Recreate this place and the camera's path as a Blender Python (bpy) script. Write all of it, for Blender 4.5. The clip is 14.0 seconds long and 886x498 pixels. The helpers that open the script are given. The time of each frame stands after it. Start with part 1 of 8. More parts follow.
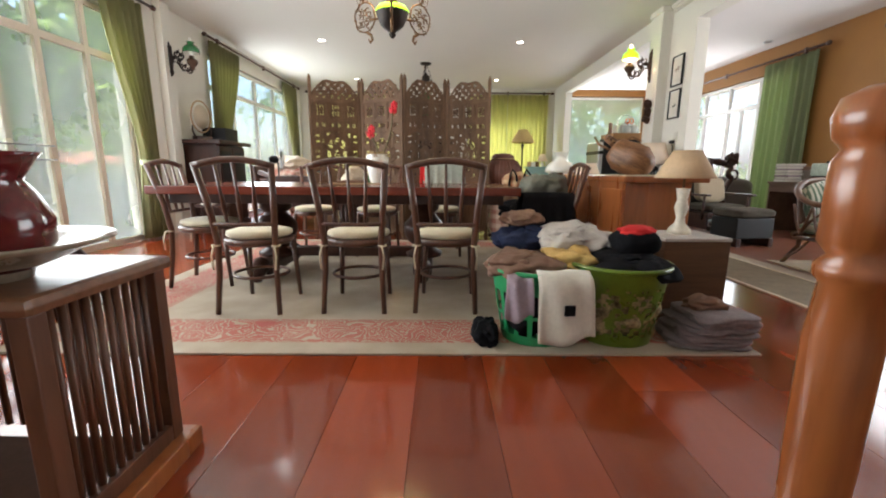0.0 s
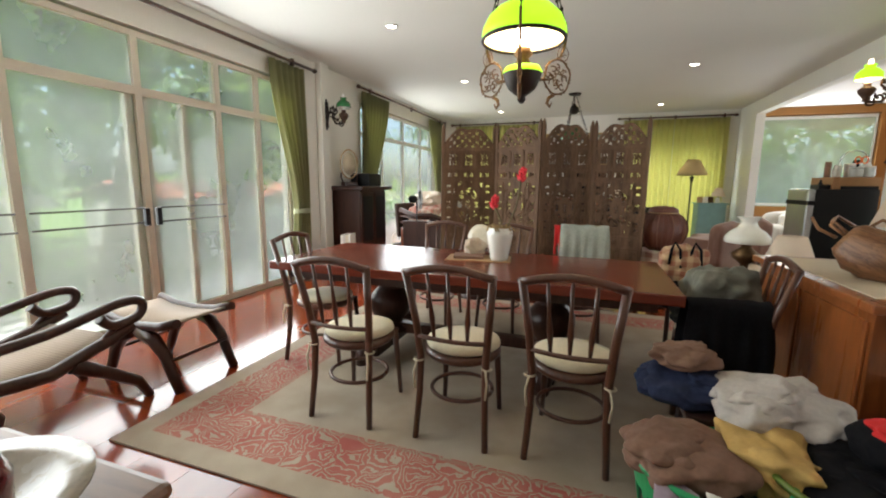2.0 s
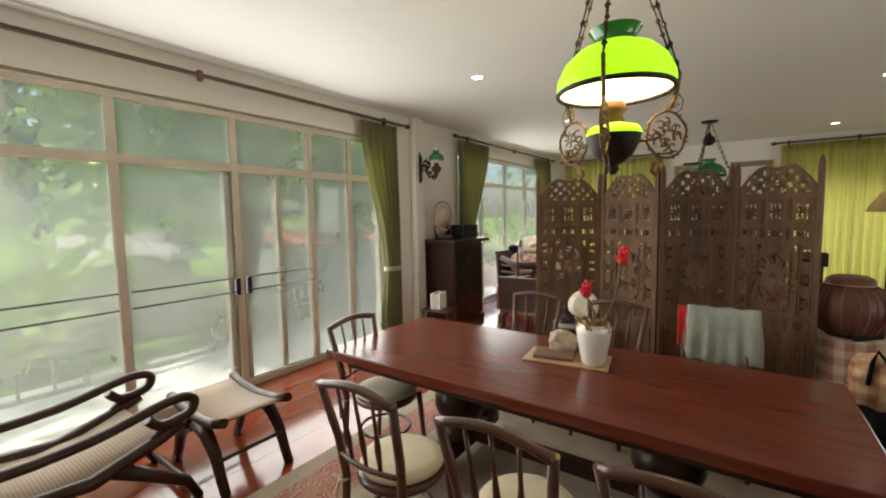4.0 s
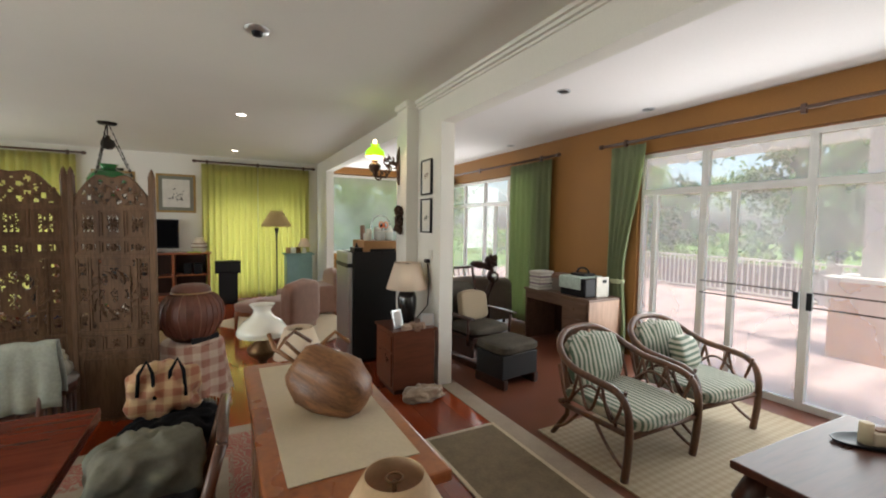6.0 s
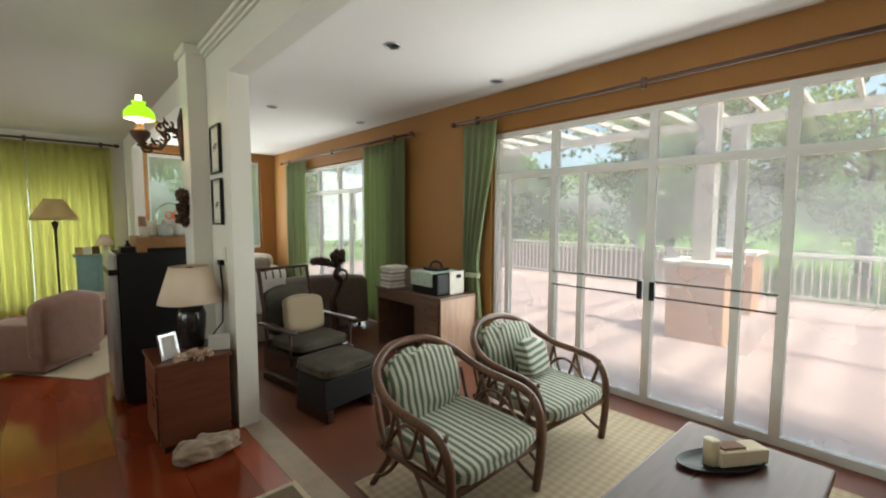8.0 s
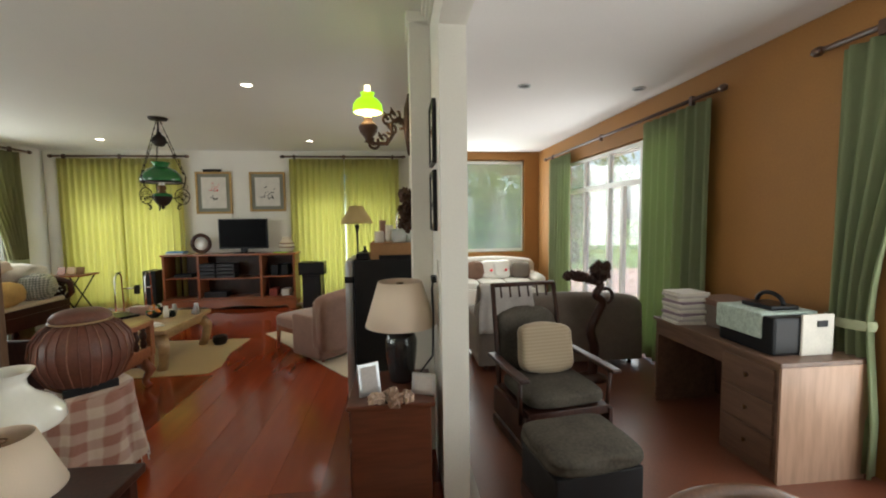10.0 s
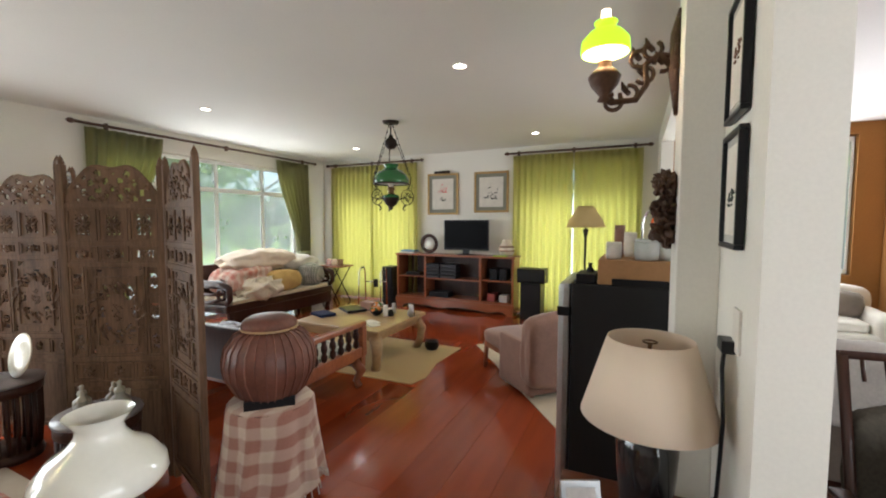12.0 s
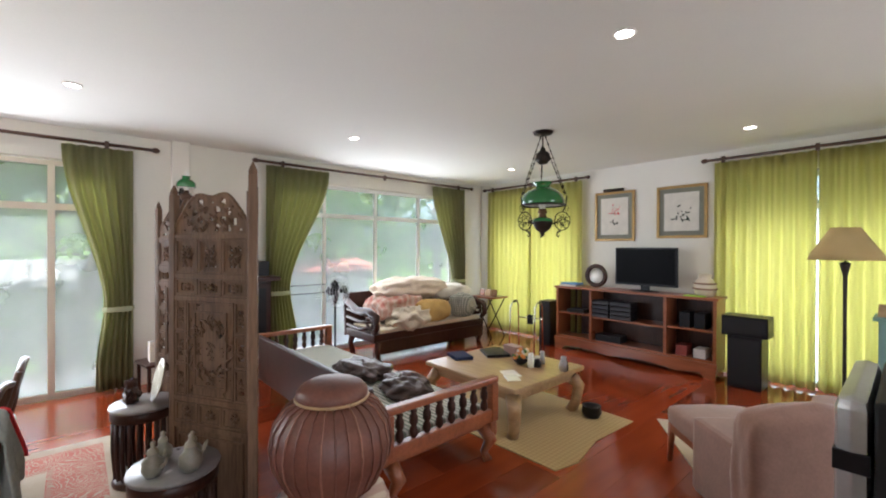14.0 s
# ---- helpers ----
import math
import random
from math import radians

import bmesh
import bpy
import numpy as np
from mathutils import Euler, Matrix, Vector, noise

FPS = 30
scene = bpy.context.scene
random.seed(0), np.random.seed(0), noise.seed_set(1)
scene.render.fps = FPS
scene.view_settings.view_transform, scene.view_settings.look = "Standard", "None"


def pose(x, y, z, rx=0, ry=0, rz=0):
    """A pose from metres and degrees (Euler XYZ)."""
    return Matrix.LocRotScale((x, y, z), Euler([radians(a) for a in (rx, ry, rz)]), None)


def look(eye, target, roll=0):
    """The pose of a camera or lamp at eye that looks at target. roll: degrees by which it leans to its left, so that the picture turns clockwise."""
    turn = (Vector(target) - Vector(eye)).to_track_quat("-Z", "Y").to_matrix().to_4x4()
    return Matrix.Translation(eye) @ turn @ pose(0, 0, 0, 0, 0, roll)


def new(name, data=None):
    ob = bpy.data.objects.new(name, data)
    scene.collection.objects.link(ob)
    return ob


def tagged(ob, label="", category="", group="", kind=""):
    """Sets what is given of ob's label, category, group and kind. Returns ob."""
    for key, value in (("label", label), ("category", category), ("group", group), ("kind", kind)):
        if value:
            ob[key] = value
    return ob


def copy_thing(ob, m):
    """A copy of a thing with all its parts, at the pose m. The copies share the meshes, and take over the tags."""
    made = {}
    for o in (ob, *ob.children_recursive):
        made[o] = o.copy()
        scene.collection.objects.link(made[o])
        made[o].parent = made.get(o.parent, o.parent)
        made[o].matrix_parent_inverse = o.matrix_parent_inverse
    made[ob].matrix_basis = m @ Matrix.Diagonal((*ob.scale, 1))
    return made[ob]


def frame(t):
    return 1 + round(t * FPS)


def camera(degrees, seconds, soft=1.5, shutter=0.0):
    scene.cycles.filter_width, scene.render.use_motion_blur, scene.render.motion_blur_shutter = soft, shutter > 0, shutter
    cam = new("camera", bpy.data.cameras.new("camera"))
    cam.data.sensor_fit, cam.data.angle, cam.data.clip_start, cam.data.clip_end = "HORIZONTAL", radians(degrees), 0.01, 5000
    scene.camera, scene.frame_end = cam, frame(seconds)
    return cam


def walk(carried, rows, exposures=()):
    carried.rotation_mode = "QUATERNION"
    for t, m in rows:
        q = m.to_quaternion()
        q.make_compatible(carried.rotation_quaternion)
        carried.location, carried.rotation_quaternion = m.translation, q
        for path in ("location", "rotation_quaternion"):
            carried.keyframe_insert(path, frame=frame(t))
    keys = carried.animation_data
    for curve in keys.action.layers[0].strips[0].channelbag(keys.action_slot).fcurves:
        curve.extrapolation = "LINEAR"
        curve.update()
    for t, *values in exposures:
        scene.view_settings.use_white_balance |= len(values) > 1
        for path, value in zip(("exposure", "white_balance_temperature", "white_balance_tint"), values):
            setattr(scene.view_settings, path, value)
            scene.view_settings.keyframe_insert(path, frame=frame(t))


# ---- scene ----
cam = camera(93.7, 14.0, soft=2.0)
PATH = [
    (0, (0.55, 0.148, 0.879), (0.568, 2.113, 0.507), 0.4),
    (0.5, (0.564, 0.311, 0.981), (0.597, 2.266, 0.564), -0.4),
    (1, (0.6, 0.459, 1.085), (0.583, 2.43, 0.741), -1.0),
    (1.5, (0.651, 0.603, 1.232), (0.322, 2.543, 0.874), -0.2),
    (2, (0.631, 0.743, 1.315), (-0.022, 2.608, 1.009), 0.6),
    (2.2, (0.625, 0.803, 1.379), (-0.159, 2.617, 1.076), -0.3),
    (4.3, (0.698, 1.510, 1.654), (-0.459, 3.134, 1.504), -0.9),
    (4.5, (0.778, 1.600, 1.666), (-0.121, 3.381, 1.524), -0.8),
    (5, (1.062, 1.698, 1.666), (0.811, 3.679, 1.554), -0.3),
    (5.5, (1.39, 1.737, 1.674), (1.719, 3.707, 1.565), 0.1),
    (6, (1.653, 1.719, 1.639), (2.586, 3.484, 1.524), 0.8),
    (6.5, (1.91, 1.791, 1.638), (3.285, 3.238, 1.518), 1.1),
    (7, (2.117, 1.874, 1.633), (3.693, 3.098, 1.504), 0.8),
    (7.5, (2.375, 1.954, 1.613), (3.929, 3.204, 1.464), 0.3),
    (8, (2.62, 2.098, 1.619), (3.977, 3.559, 1.465), 0.1),
    (8.3, (2.705, 2.241, 1.616), (3.905, 3.834, 1.473), -0.1),
    (8.5, (2.837, 2.35, 1.613), (3.905, 4.035, 1.465), -0.4),
    (9, (3.088, 2.534, 1.621), (3.823, 4.388, 1.476), -0.7),
    (9.2, (3.16, 2.664, 1.62), (3.798, 4.554, 1.481), -0.8),
    (11.3, (3.396, 3.755, 1.635), (2.877, 5.681, 1.49), 0.0),
    (11.5, (3.372, 3.856, 1.627), (2.759, 5.755, 1.487), 0.1),
    (12, (3.286, 4.153, 1.635), (2.446, 5.963, 1.506), 0.1),
    (12.5, (3.232, 4.424, 1.648), (2.193, 6.129, 1.53), -0.0),
    (13, (3.198, 4.704, 1.651), (1.946, 6.26, 1.544), 0.3),
    (13.5, (3.148, 4.902, 1.649), (1.768, 6.348, 1.576), 0.4),
    (14, (3.038, 5.039, 1.673), (1.54, 6.364, 1.664), 0.2),
]
EXPOSURES = [(0.0, 1.75, 6300, 16), (1.5, 1.5, 6300, 14), (2.2, 1.25, 6500, 13), (4.4, 0.95, 7250, 15), (5.0, 1.0, 7900, 17), (5.5, 1.2, 7000, 14), (6.0, 1.25, 6500, 14), (7.0, 1.1, 6500, 6), (9.0, 1.08, 6600, 8), (11.4, 1.48, 6350, 14), (14.0, 1.72, 5950, 19)]
walk(cam, [(t, look(eye, target, roll)) for t, eye, target, roll in PATH], EXPOSURES)

# ---- sky, sun ----
world = bpy.data.worlds.new("sky")
scene.world = world
world.use_nodes = True
wn = world.node_tree
sky = wn.nodes.new("ShaderNodeTexSky")
sky.sky_type, sky.sun_disc = "NISHITA", False
sky.sun_elevation, sky.sun_rotation = radians(59.5), radians(180)
sky.air_density, sky.dust_density = 1.0, 4.0
wn.links.new(sky.outputs[0], wn.nodes["Background"].inputs[0])
wn.nodes["Background"].inputs[1].default_value = 0.21
sun = new("sun", bpy.data.lights.new("sun", "SUN"))
sun.data.energy, sun.data.angle, sun.data.color = 5.0, radians(4), (1.0, 0.95, 0.87)
sun.matrix_world = look((0, 0, 0), (0.0, 0.5, -0.85))


def window_lamp(x, y, z, wide, high, towards, power, colour=(0.93, 1.0, 0.98)):
    """The sky's light in a window's opening."""
    lamp = new("window_daylight", bpy.data.lights.new("window_daylight", "AREA"))
    lamp.data.shape, lamp.data.size, lamp.data.size_y = "RECTANGLE", wide, high
    lamp.data.energy, lamp.data.color = power, colour
    lamp.matrix_world = look((x, y, z), (x + towards[0], y + towards[1], z + towards[2]))
    return lamp


# ---- materials ----
def nodes_of(name):
    m = bpy.data.materials.new(name)
    m.use_nodes = True
    nt = m.node_tree
    return m, nt, nt.nodes["Principled BSDF"]


def ramp(nt, a, b, lo=0.35, hi=0.65):
    r = nt.nodes.new("ShaderNodeValToRGB")
    r.color_ramp.elements[0].position, r.color_ramp.elements[0].color = lo, (*a, 1)
    r.color_ramp.elements[1].position, r.color_ramp.elements[1].color = hi, (*b, 1)
    return r


def noise_of(nt, scale, stretch=(1, 1, 1), detail=4, coords="Object"):
    tc = nt.nodes.new("ShaderNodeTexCoord")
    mp = nt.nodes.new("ShaderNodeMapping")
    mp.inputs["Scale"].default_value = stretch
    nz = nt.nodes.new("ShaderNodeTexNoise")
    nz.inputs["Scale"].default_value, nz.inputs["Detail"].default_value = scale, detail
    nt.links.new(tc.outputs[coords], mp.inputs[0])
    nt.links.new(mp.outputs[0], nz.inputs[0])
    return nz


def mixed(nt, fac, a, b, mode="MIX"):
    n = nt.nodes.new("ShaderNodeMix")
    n.data_type, n.blend_type = "RGBA", mode
    for sock, v in ((0, fac), (6, a), (7, b)):
        if isinstance(v, (int, float)):
            n.inputs[sock].default_value = v
        elif isinstance(v, tuple):
            n.inputs[sock].default_value = (*v, 1)
        else:
            nt.links.new(v, n.inputs[sock])
    return n.outputs[2]


def bumped(nt, bsdf, height, strength, distance=0.01):
    b = nt.nodes.new("ShaderNodeBump")
    b.inputs["Strength"].default_value, b.inputs["Distance"].default_value = strength, distance
    nt.links.new(height, b.inputs["Height"])
    nt.links.new(b.outputs[0], bsdf.inputs["Normal"])


def plain(name, colour, rough=0.6, metal=0.0, vary=0.18, scale=9.0, bump=0.15, coat=0.0, sheen=0.0, grain=60.0, gloss=0.5):
    """A surface with blotches, fine grain and slight relief."""
    m, nt, b = nodes_of(name)
    dark = tuple(c * (1 - vary) for c in colour)
    lite = tuple(min(1, c * (1 + vary)) for c in colour)
    big, small = noise_of(nt, scale), noise_of(nt, grain, detail=2)
    r1, r2 = ramp(nt, dark, lite, 0.3, 0.7), ramp(nt, dark, lite, 0.3, 0.7)
    nt.links.new(big.outputs[0], r1.inputs[0])
    nt.links.new(small.outputs[0], r2.inputs[0])
    nt.links.new(mixed(nt, 0.4, r1.outputs[0], r2.outputs[0]), b.inputs["Base Color"])
    rr = nt.nodes.new("ShaderNodeMapRange")
    rr.inputs[3].default_value, rr.inputs[4].default_value = max(0, rough - 0.08), min(1, rough + 0.08)
    nt.links.new(big.outputs[0], rr.inputs[0])
    nt.links.new(rr.outputs[0], b.inputs["Roughness"])
    b.inputs["Metallic"].default_value, b.inputs["Coat Weight"].default_value = metal, coat
    b.inputs["Specular IOR Level"].default_value = gloss
    b.inputs["Coat Roughness"].default_value, b.inputs["Sheen Weight"].default_value = 0.12, sheen
    if bump:
        bumped(nt, b, small.outputs[0], bump, 0.004)
    return m


def wood(name, a, b_, rough=0.35, along="x", scale=5.0, coat=0.2, random=0.0, relief=0.12, gloss=0.5, streaks=0.35):
    """Grain that runs along one axis, with darker streaks; random: how much each piece differs."""
    m, nt, b = nodes_of(name)
    st = {"x": (0.12, 1, 1), "y": (1, 0.12, 1), "z": (1, 1, 0.12)}[along]
    broad, fine = noise_of(nt, scale, st, 6), noise_of(nt, scale * 9, st, 3)
    r1, r2 = ramp(nt, a, b_, 0.32, 0.68), ramp(nt, tuple(c * 0.6 for c in a), b_, 0.3, 0.6)
    nt.links.new(broad.outputs[0], r1.inputs[0])
    nt.links.new(fine.outputs[0], r2.inputs[0])
    col = mixed(nt, streaks, r1.outputs[0], r2.outputs[0])
    if random:
        oi = nt.nodes.new("ShaderNodeObjectInfo")
        rr = ramp(nt, tuple(1 - random for _ in range(3)), (1 + random * 0.7, 1 + random * 0.9, 1 + random), 0.0, 1.0)
        nt.links.new(oi.outputs["Random"], rr.inputs[0])
        col = mixed(nt, 1.0, col, rr.outputs[0], "MULTIPLY")
    nt.links.new(col, b.inputs["Base Color"])
    mr = nt.nodes.new("ShaderNodeMapRange")
    mr.inputs[3].default_value, mr.inputs[4].default_value = max(0, rough - 0.1), rough + 0.12
    nt.links.new(broad.outputs[0], mr.inputs[0])
    nt.links.new(mr.outputs[0], b.inputs["Roughness"])
    b.inputs["Coat Weight"].default_value, b.inputs["Coat Roughness"].default_value = coat, 0.15
    b.inputs["Specular IOR Level"].default_value = gloss
    bumped(nt, b, fine.outputs[0], relief, 0.003)
    return m


def banded(name, a, b_, width, axis="x", rough=0.9, share=0.5, second=None):
    """Woven stripes of two colours across one axis; second: a crossing stripe's axis for checks."""
    m, nt, b = nodes_of(name)
    tc = nt.nodes.new("ShaderNodeTexCoord")
    sep = nt.nodes.new("ShaderNodeSeparateXYZ")
    wob = noise_of(nt, 6.0)
    add = nt.nodes.new("ShaderNodeVectorMath")
    add.operation = "MULTIPLY_ADD"
    add.inputs[1].default_value = (width * 0.5,) * 3
    nt.links.new(wob.outputs[1], add.inputs[0])
    nt.links.new(tc.outputs["Object"], add.inputs[2])
    nt.links.new(add.outputs[0], sep.inputs[0])

    def stripe(ax):
        fr = nt.nodes.new("ShaderNodeMath")
        fr.operation = "PINGPONG"
        fr.inputs[1].default_value = width
        nt.links.new(sep.outputs["xyz".index(ax)], fr.inputs[0])
        gt = nt.nodes.new("ShaderNodeMapRange")
        gt.inputs[1].default_value, gt.inputs[2].default_value = width * (share - 0.08), width * (share + 0.08)
        nt.links.new(fr.outputs[0], gt.inputs[0])
        return gt.outputs[0]
    col = mixed(nt, stripe(axis), a, b_)
    if second:
        col = mixed(nt, stripe(second), mixed(nt, 0.5, col, a), mixed(nt, 0.5, col, b_))
    fine = noise_of(nt, 220, detail=1)
    nt.links.new(mixed(nt, 0.25, col, mixed(nt, fine.outputs[0], tuple(c * 0.5 for c in a), b_)), b.inputs["Base Color"])
    b.inputs["Roughness"].default_value, b.inputs["Sheen Weight"].default_value = rough, 0.2
    bumped(nt, b, fine.outputs[0], 0.3, 0.002)
    return m


def glowing(name, colour, strength):
    m, nt, b = nodes_of(name)
    b.inputs["Base Color"].default_value = (*colour, 1)
    b.inputs["Emission Color"].default_value, b.inputs["Emission Strength"].default_value = (*colour, 1), strength
    return m


def pane_mat(name, milky, tint=(0.9, 0.95, 0.94)):
    """Window glass behind an insect screen: clear, with a gloss and a milky veil painted in as bright outdoor haze."""
    m, nt, b = nodes_of(name)
    nt.nodes.remove(b)
    out = nt.nodes["Material Output"]
    tr, gl, df = (nt.nodes.new("ShaderNodeBsdf" + k) for k in ("Transparent", "Glossy", "Translucent"))
    tr.inputs[0].default_value = (*tint, 1)
    gl.inputs[1].default_value = 0.03
    df.inputs[0].default_value = (0.88, 0.92, 0.92, 1)
    lw = nt.nodes.new("ShaderNodeLayerWeight")
    lw.inputs[0].default_value = 0.5
    fr = nt.nodes.new("ShaderNodeMapRange")
    for k, v in ((1, 0.3), (2, 1.0), (3, 0.02), (4, 0.3)):
        fr.inputs[k].default_value = v
    nt.links.new(lw.outputs["Facing"], fr.inputs[0])
    veil = noise_of(nt, 1.3)
    mr = nt.nodes.new("ShaderNodeMapRange")
    mr.inputs[3].default_value, mr.inputs[4].default_value = milky * 0.6, milky * 1.4
    nt.links.new(veil.outputs[0], mr.inputs[0])
    m1, m2 = nt.nodes.new("ShaderNodeMixShader"), nt.nodes.new("ShaderNodeMixShader")
    nt.links.new(mr.outputs[0], m1.inputs[0])
    nt.links.new(tr.outputs[0], m1.inputs[1])
    nt.links.new(df.outputs[0], m1.inputs[2])
    nt.links.new(fr.outputs[0], m2.inputs[0])
    nt.links.new(m1.outputs[0], m2.inputs[1])
    nt.links.new(gl.outputs[0], m2.inputs[2])
    nt.links.new(m2.outputs[0], out.inputs[0])
    return m


def cloth_thin(name, colour, through_, share=0.45):
    """Curtain cloth that lets light through."""
    m, nt, b = nodes_of(name)
    out = nt.nodes["Material Output"]
    nz, fine = noise_of(nt, 2.0, (1, 1, 0.15)), noise_of(nt, 160, detail=1)
    r = ramp(nt, tuple(c * 0.8 for c in colour), colour)
    nt.links.new(nz.outputs[0], r.inputs[0])
    nt.links.new(r.outputs[0], b.inputs["Base Color"])
    b.inputs["Roughness"].default_value = 0.95
    bumped(nt, b, fine.outputs[0], 0.2, 0.002)
    tl = nt.nodes.new("ShaderNodeBsdfTranslucent")
    tl.inputs[0].default_value = (*through_, 1)
    mx = nt.nodes.new("ShaderNodeMixShader")
    mx.inputs[0].default_value = share
    nt.links.new(b.outputs[0], mx.inputs[1])
    nt.links.new(tl.outputs[0], mx.inputs[2])
    nt.links.new(mx.outputs[0], out.inputs[0])
    return m


def rug_floral(name, x0, x1, y0, y1):
    """Dining carpet: plain edge, a red band with pale scrolls, a pale field."""
    m, nt, b = nodes_of(name)
    tc = nt.nodes.new("ShaderNodeTexCoord")
    sep = nt.nodes.new("ShaderNodeSeparateXYZ")
    nt.links.new(tc.outputs["Object"], sep.inputs[0])

    def math_(op, p, q):
        n = nt.nodes.new("ShaderNodeMath")
        n.operation = op
        for i, v in enumerate((p, q)):
            if isinstance(v, (int, float)):
                n.inputs[i].default_value = v
            else:
                nt.links.new(v, n.inputs[i])
        return n.outputs[0]
    dx = math_("MINIMUM", math_("SUBTRACT", sep.outputs[0], x0), math_("SUBTRACT", x1, sep.outputs[0]))
    dy = math_("MINIMUM", math_("SUBTRACT", sep.outputs[1], y0), math_("SUBTRACT", y1, sep.outputs[1]))
    d = math_("MINIMUM", dx, dy)
    band = math_("MULTIPLY", math_("GREATER_THAN", d, 0.13), math_("LESS_THAN", d, 0.46))
    inner = math_("MULTIPLY", math_("GREATER_THAN", d, 0.12), math_("LESS_THAN", d, 0.5))
    v = nt.nodes.new("ShaderNodeTexVoronoi")
    v.feature = "DISTANCE_TO_EDGE"
    v.inputs["Scale"].default_value = 7.0
    wob = noise_of(nt, 9.0, detail=3)
    ad = nt.nodes.new("ShaderNodeVectorMath")
    ad.operation = "MULTIPLY_ADD"
    ad.inputs[1].default_value = (0.14, 0.14, 0.0)
    nt.links.new(wob.outputs[1], ad.inputs[0])
    nt.links.new(tc.outputs["Object"], ad.inputs[2])
    nt.links.new(ad.outputs[0], v.inputs[0])
    scroll = math_("LESS_THAN", math_("PINGPONG", v.outputs[0], 0.07), 0.048)
    wash = noise_of(nt, 3.0)
    red = ramp(nt, (0.38, 0.04, 0.03), (0.45, 0.13, 0.095))
    nt.links.new(wash.outputs[0], red.inputs[0])
    pale = ramp(nt, (0.35, 0.27, 0.19), (0.47, 0.385, 0.295))
    nt.links.new(wash.outputs[0], pale.inputs[0])
    c = mixed(nt, math_("MULTIPLY", band, scroll), pale.outputs[0], red.outputs[0])
    line = math_("MULTIPLY", inner, math_("LESS_THAN", math_("PINGPONG", d, 0.22), 0.012))
    c = mixed(nt, math_("MULTIPLY", line, 0.5), c, (0.3, 0.2, 0.14))
    fine = noise_of(nt, 260, detail=1)
    nt.links.new(mixed(nt, 0.2, c, mixed(nt, fine.outputs[0], (0.1, 0.08, 0.06), (0.6, 0.55, 0.45))), b.inputs["Base Color"])
    b.inputs["Roughness"].default_value = 0.95
    bumped(nt, b, fine.outputs[0], 0.4, 0.004)
    return m


WALL = plain("white_wall_paint", (0.74, 0.71, 0.64), 0.75, vary=0.05, scale=1.5, bump=0.08, grain=90)
CEIL = plain("ceiling_paint", (0.7, 0.68, 0.63), 0.85, vary=0.03, scale=1.0, bump=0.05)
CEIL_E = plain("annex_ceiling_paint", (0.78, 0.74, 0.73), 0.85, vary=0.03, scale=1.0, bump=0.05)
OCHRE = plain("ochre_wall_paint", (0.32, 0.143, 0.034), 0.7, vary=0.12, scale=2.0, bump=0.12)
PLANK = wood("polished_red_planks", (0.235, 0.031, 0.009), (0.35, 0.06, 0.015), 0.13, "y", 1.4, 0.3, random=0.42, relief=0.015, gloss=0.6, streaks=0.14)
TILE_E = plain("annex_floor_boards", (0.15, 0.05, 0.027), 0.34, vary=0.25, scale=1.6, bump=0.05, coat=0.1)
STRIP = plain("threshold_stone", (0.36, 0.29, 0.22), 0.5, vary=0.15)
ALU = plain("cream_window_frame", (0.62, 0.55, 0.45), 0.45, vary=0.06, bump=0.02)
ALU_W = plain("white_window_frame", (0.74, 0.74, 0.72), 0.4, vary=0.05, bump=0.02)
# The milky share paints outdoor glare onto the panes, strongest to the north.
GLASS = pane_mat("screened_glass", 0.25)
GLASS_W = pane_mat("veiled_screened_glass", 0.28)
GLASS_N = pane_mat("hazy_screened_glass", 0.42)
CURT = cloth_thin("green_curtain_cloth", (0.24, 0.23, 0.11), (0.42, 0.42, 0.19), 0.4)
CURT_E = cloth_thin("sage_curtain_cloth", (0.27, 0.31, 0.17), (0.42, 0.5, 0.27), 0.35)
# Brighter than the other curtain cloths: part of the backlight is in its colours.
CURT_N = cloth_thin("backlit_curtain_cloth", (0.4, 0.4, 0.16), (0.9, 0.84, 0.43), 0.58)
IRON = plain("dark_iron", (0.03, 0.022, 0.018), 0.5, 0.6, bump=0.1)
RODW = wood("curtain_rod_wood", (0.05, 0.022, 0.014), (0.1, 0.045, 0.025), 0.4, "y")
DARKW = wood("dark_stained_wood", (0.022, 0.008, 0.006), (0.058, 0.021, 0.013), 0.34, "z", 6, 0.08, gloss=0.3)
CHAIRW = wood("bentwood_brown", (0.05, 0.018, 0.011), (0.12, 0.045, 0.024), 0.35, "z", 7)
TABLEW = wood("mahogany_table_top", (0.1, 0.018, 0.011), (0.19, 0.04, 0.021), 0.2, "x", 3, 0.12, gloss=0.3)
REDW = wood("reddish_teak", (0.2, 0.055, 0.022), (0.34, 0.11, 0.045), 0.3, "x", 4, 0.3)
ORANGEW = wood("varnished_orange_wood", (0.25, 0.068, 0.017), (0.38, 0.12, 0.034), 0.28, "z", 4, 0.4)
PALEW = wood("pale_teak", (0.34, 0.2, 0.09), (0.5, 0.33, 0.17), 0.35, "x", 4, 0.25)
PINKW = wood("pinkish_plywood", (0.4, 0.24, 0.16), (0.52, 0.33, 0.23), 0.45, "z", 3, 0.1)
SCREENW = wood("carved_screen_wood", (0.07, 0.036, 0.02), (0.19, 0.108, 0.062), 0.6, "z", 8, 0.0, gloss=0.2)
RATTAN = wood("rattan_cane", (0.06, 0.024, 0.013), (0.17, 0.075, 0.036), 0.35, "z", 9, 0.2)
CREAM = plain("cream_seat_cloth", (0.6, 0.53, 0.38), 0.9, vary=0.1, bump=0.3, sheen=0.2)
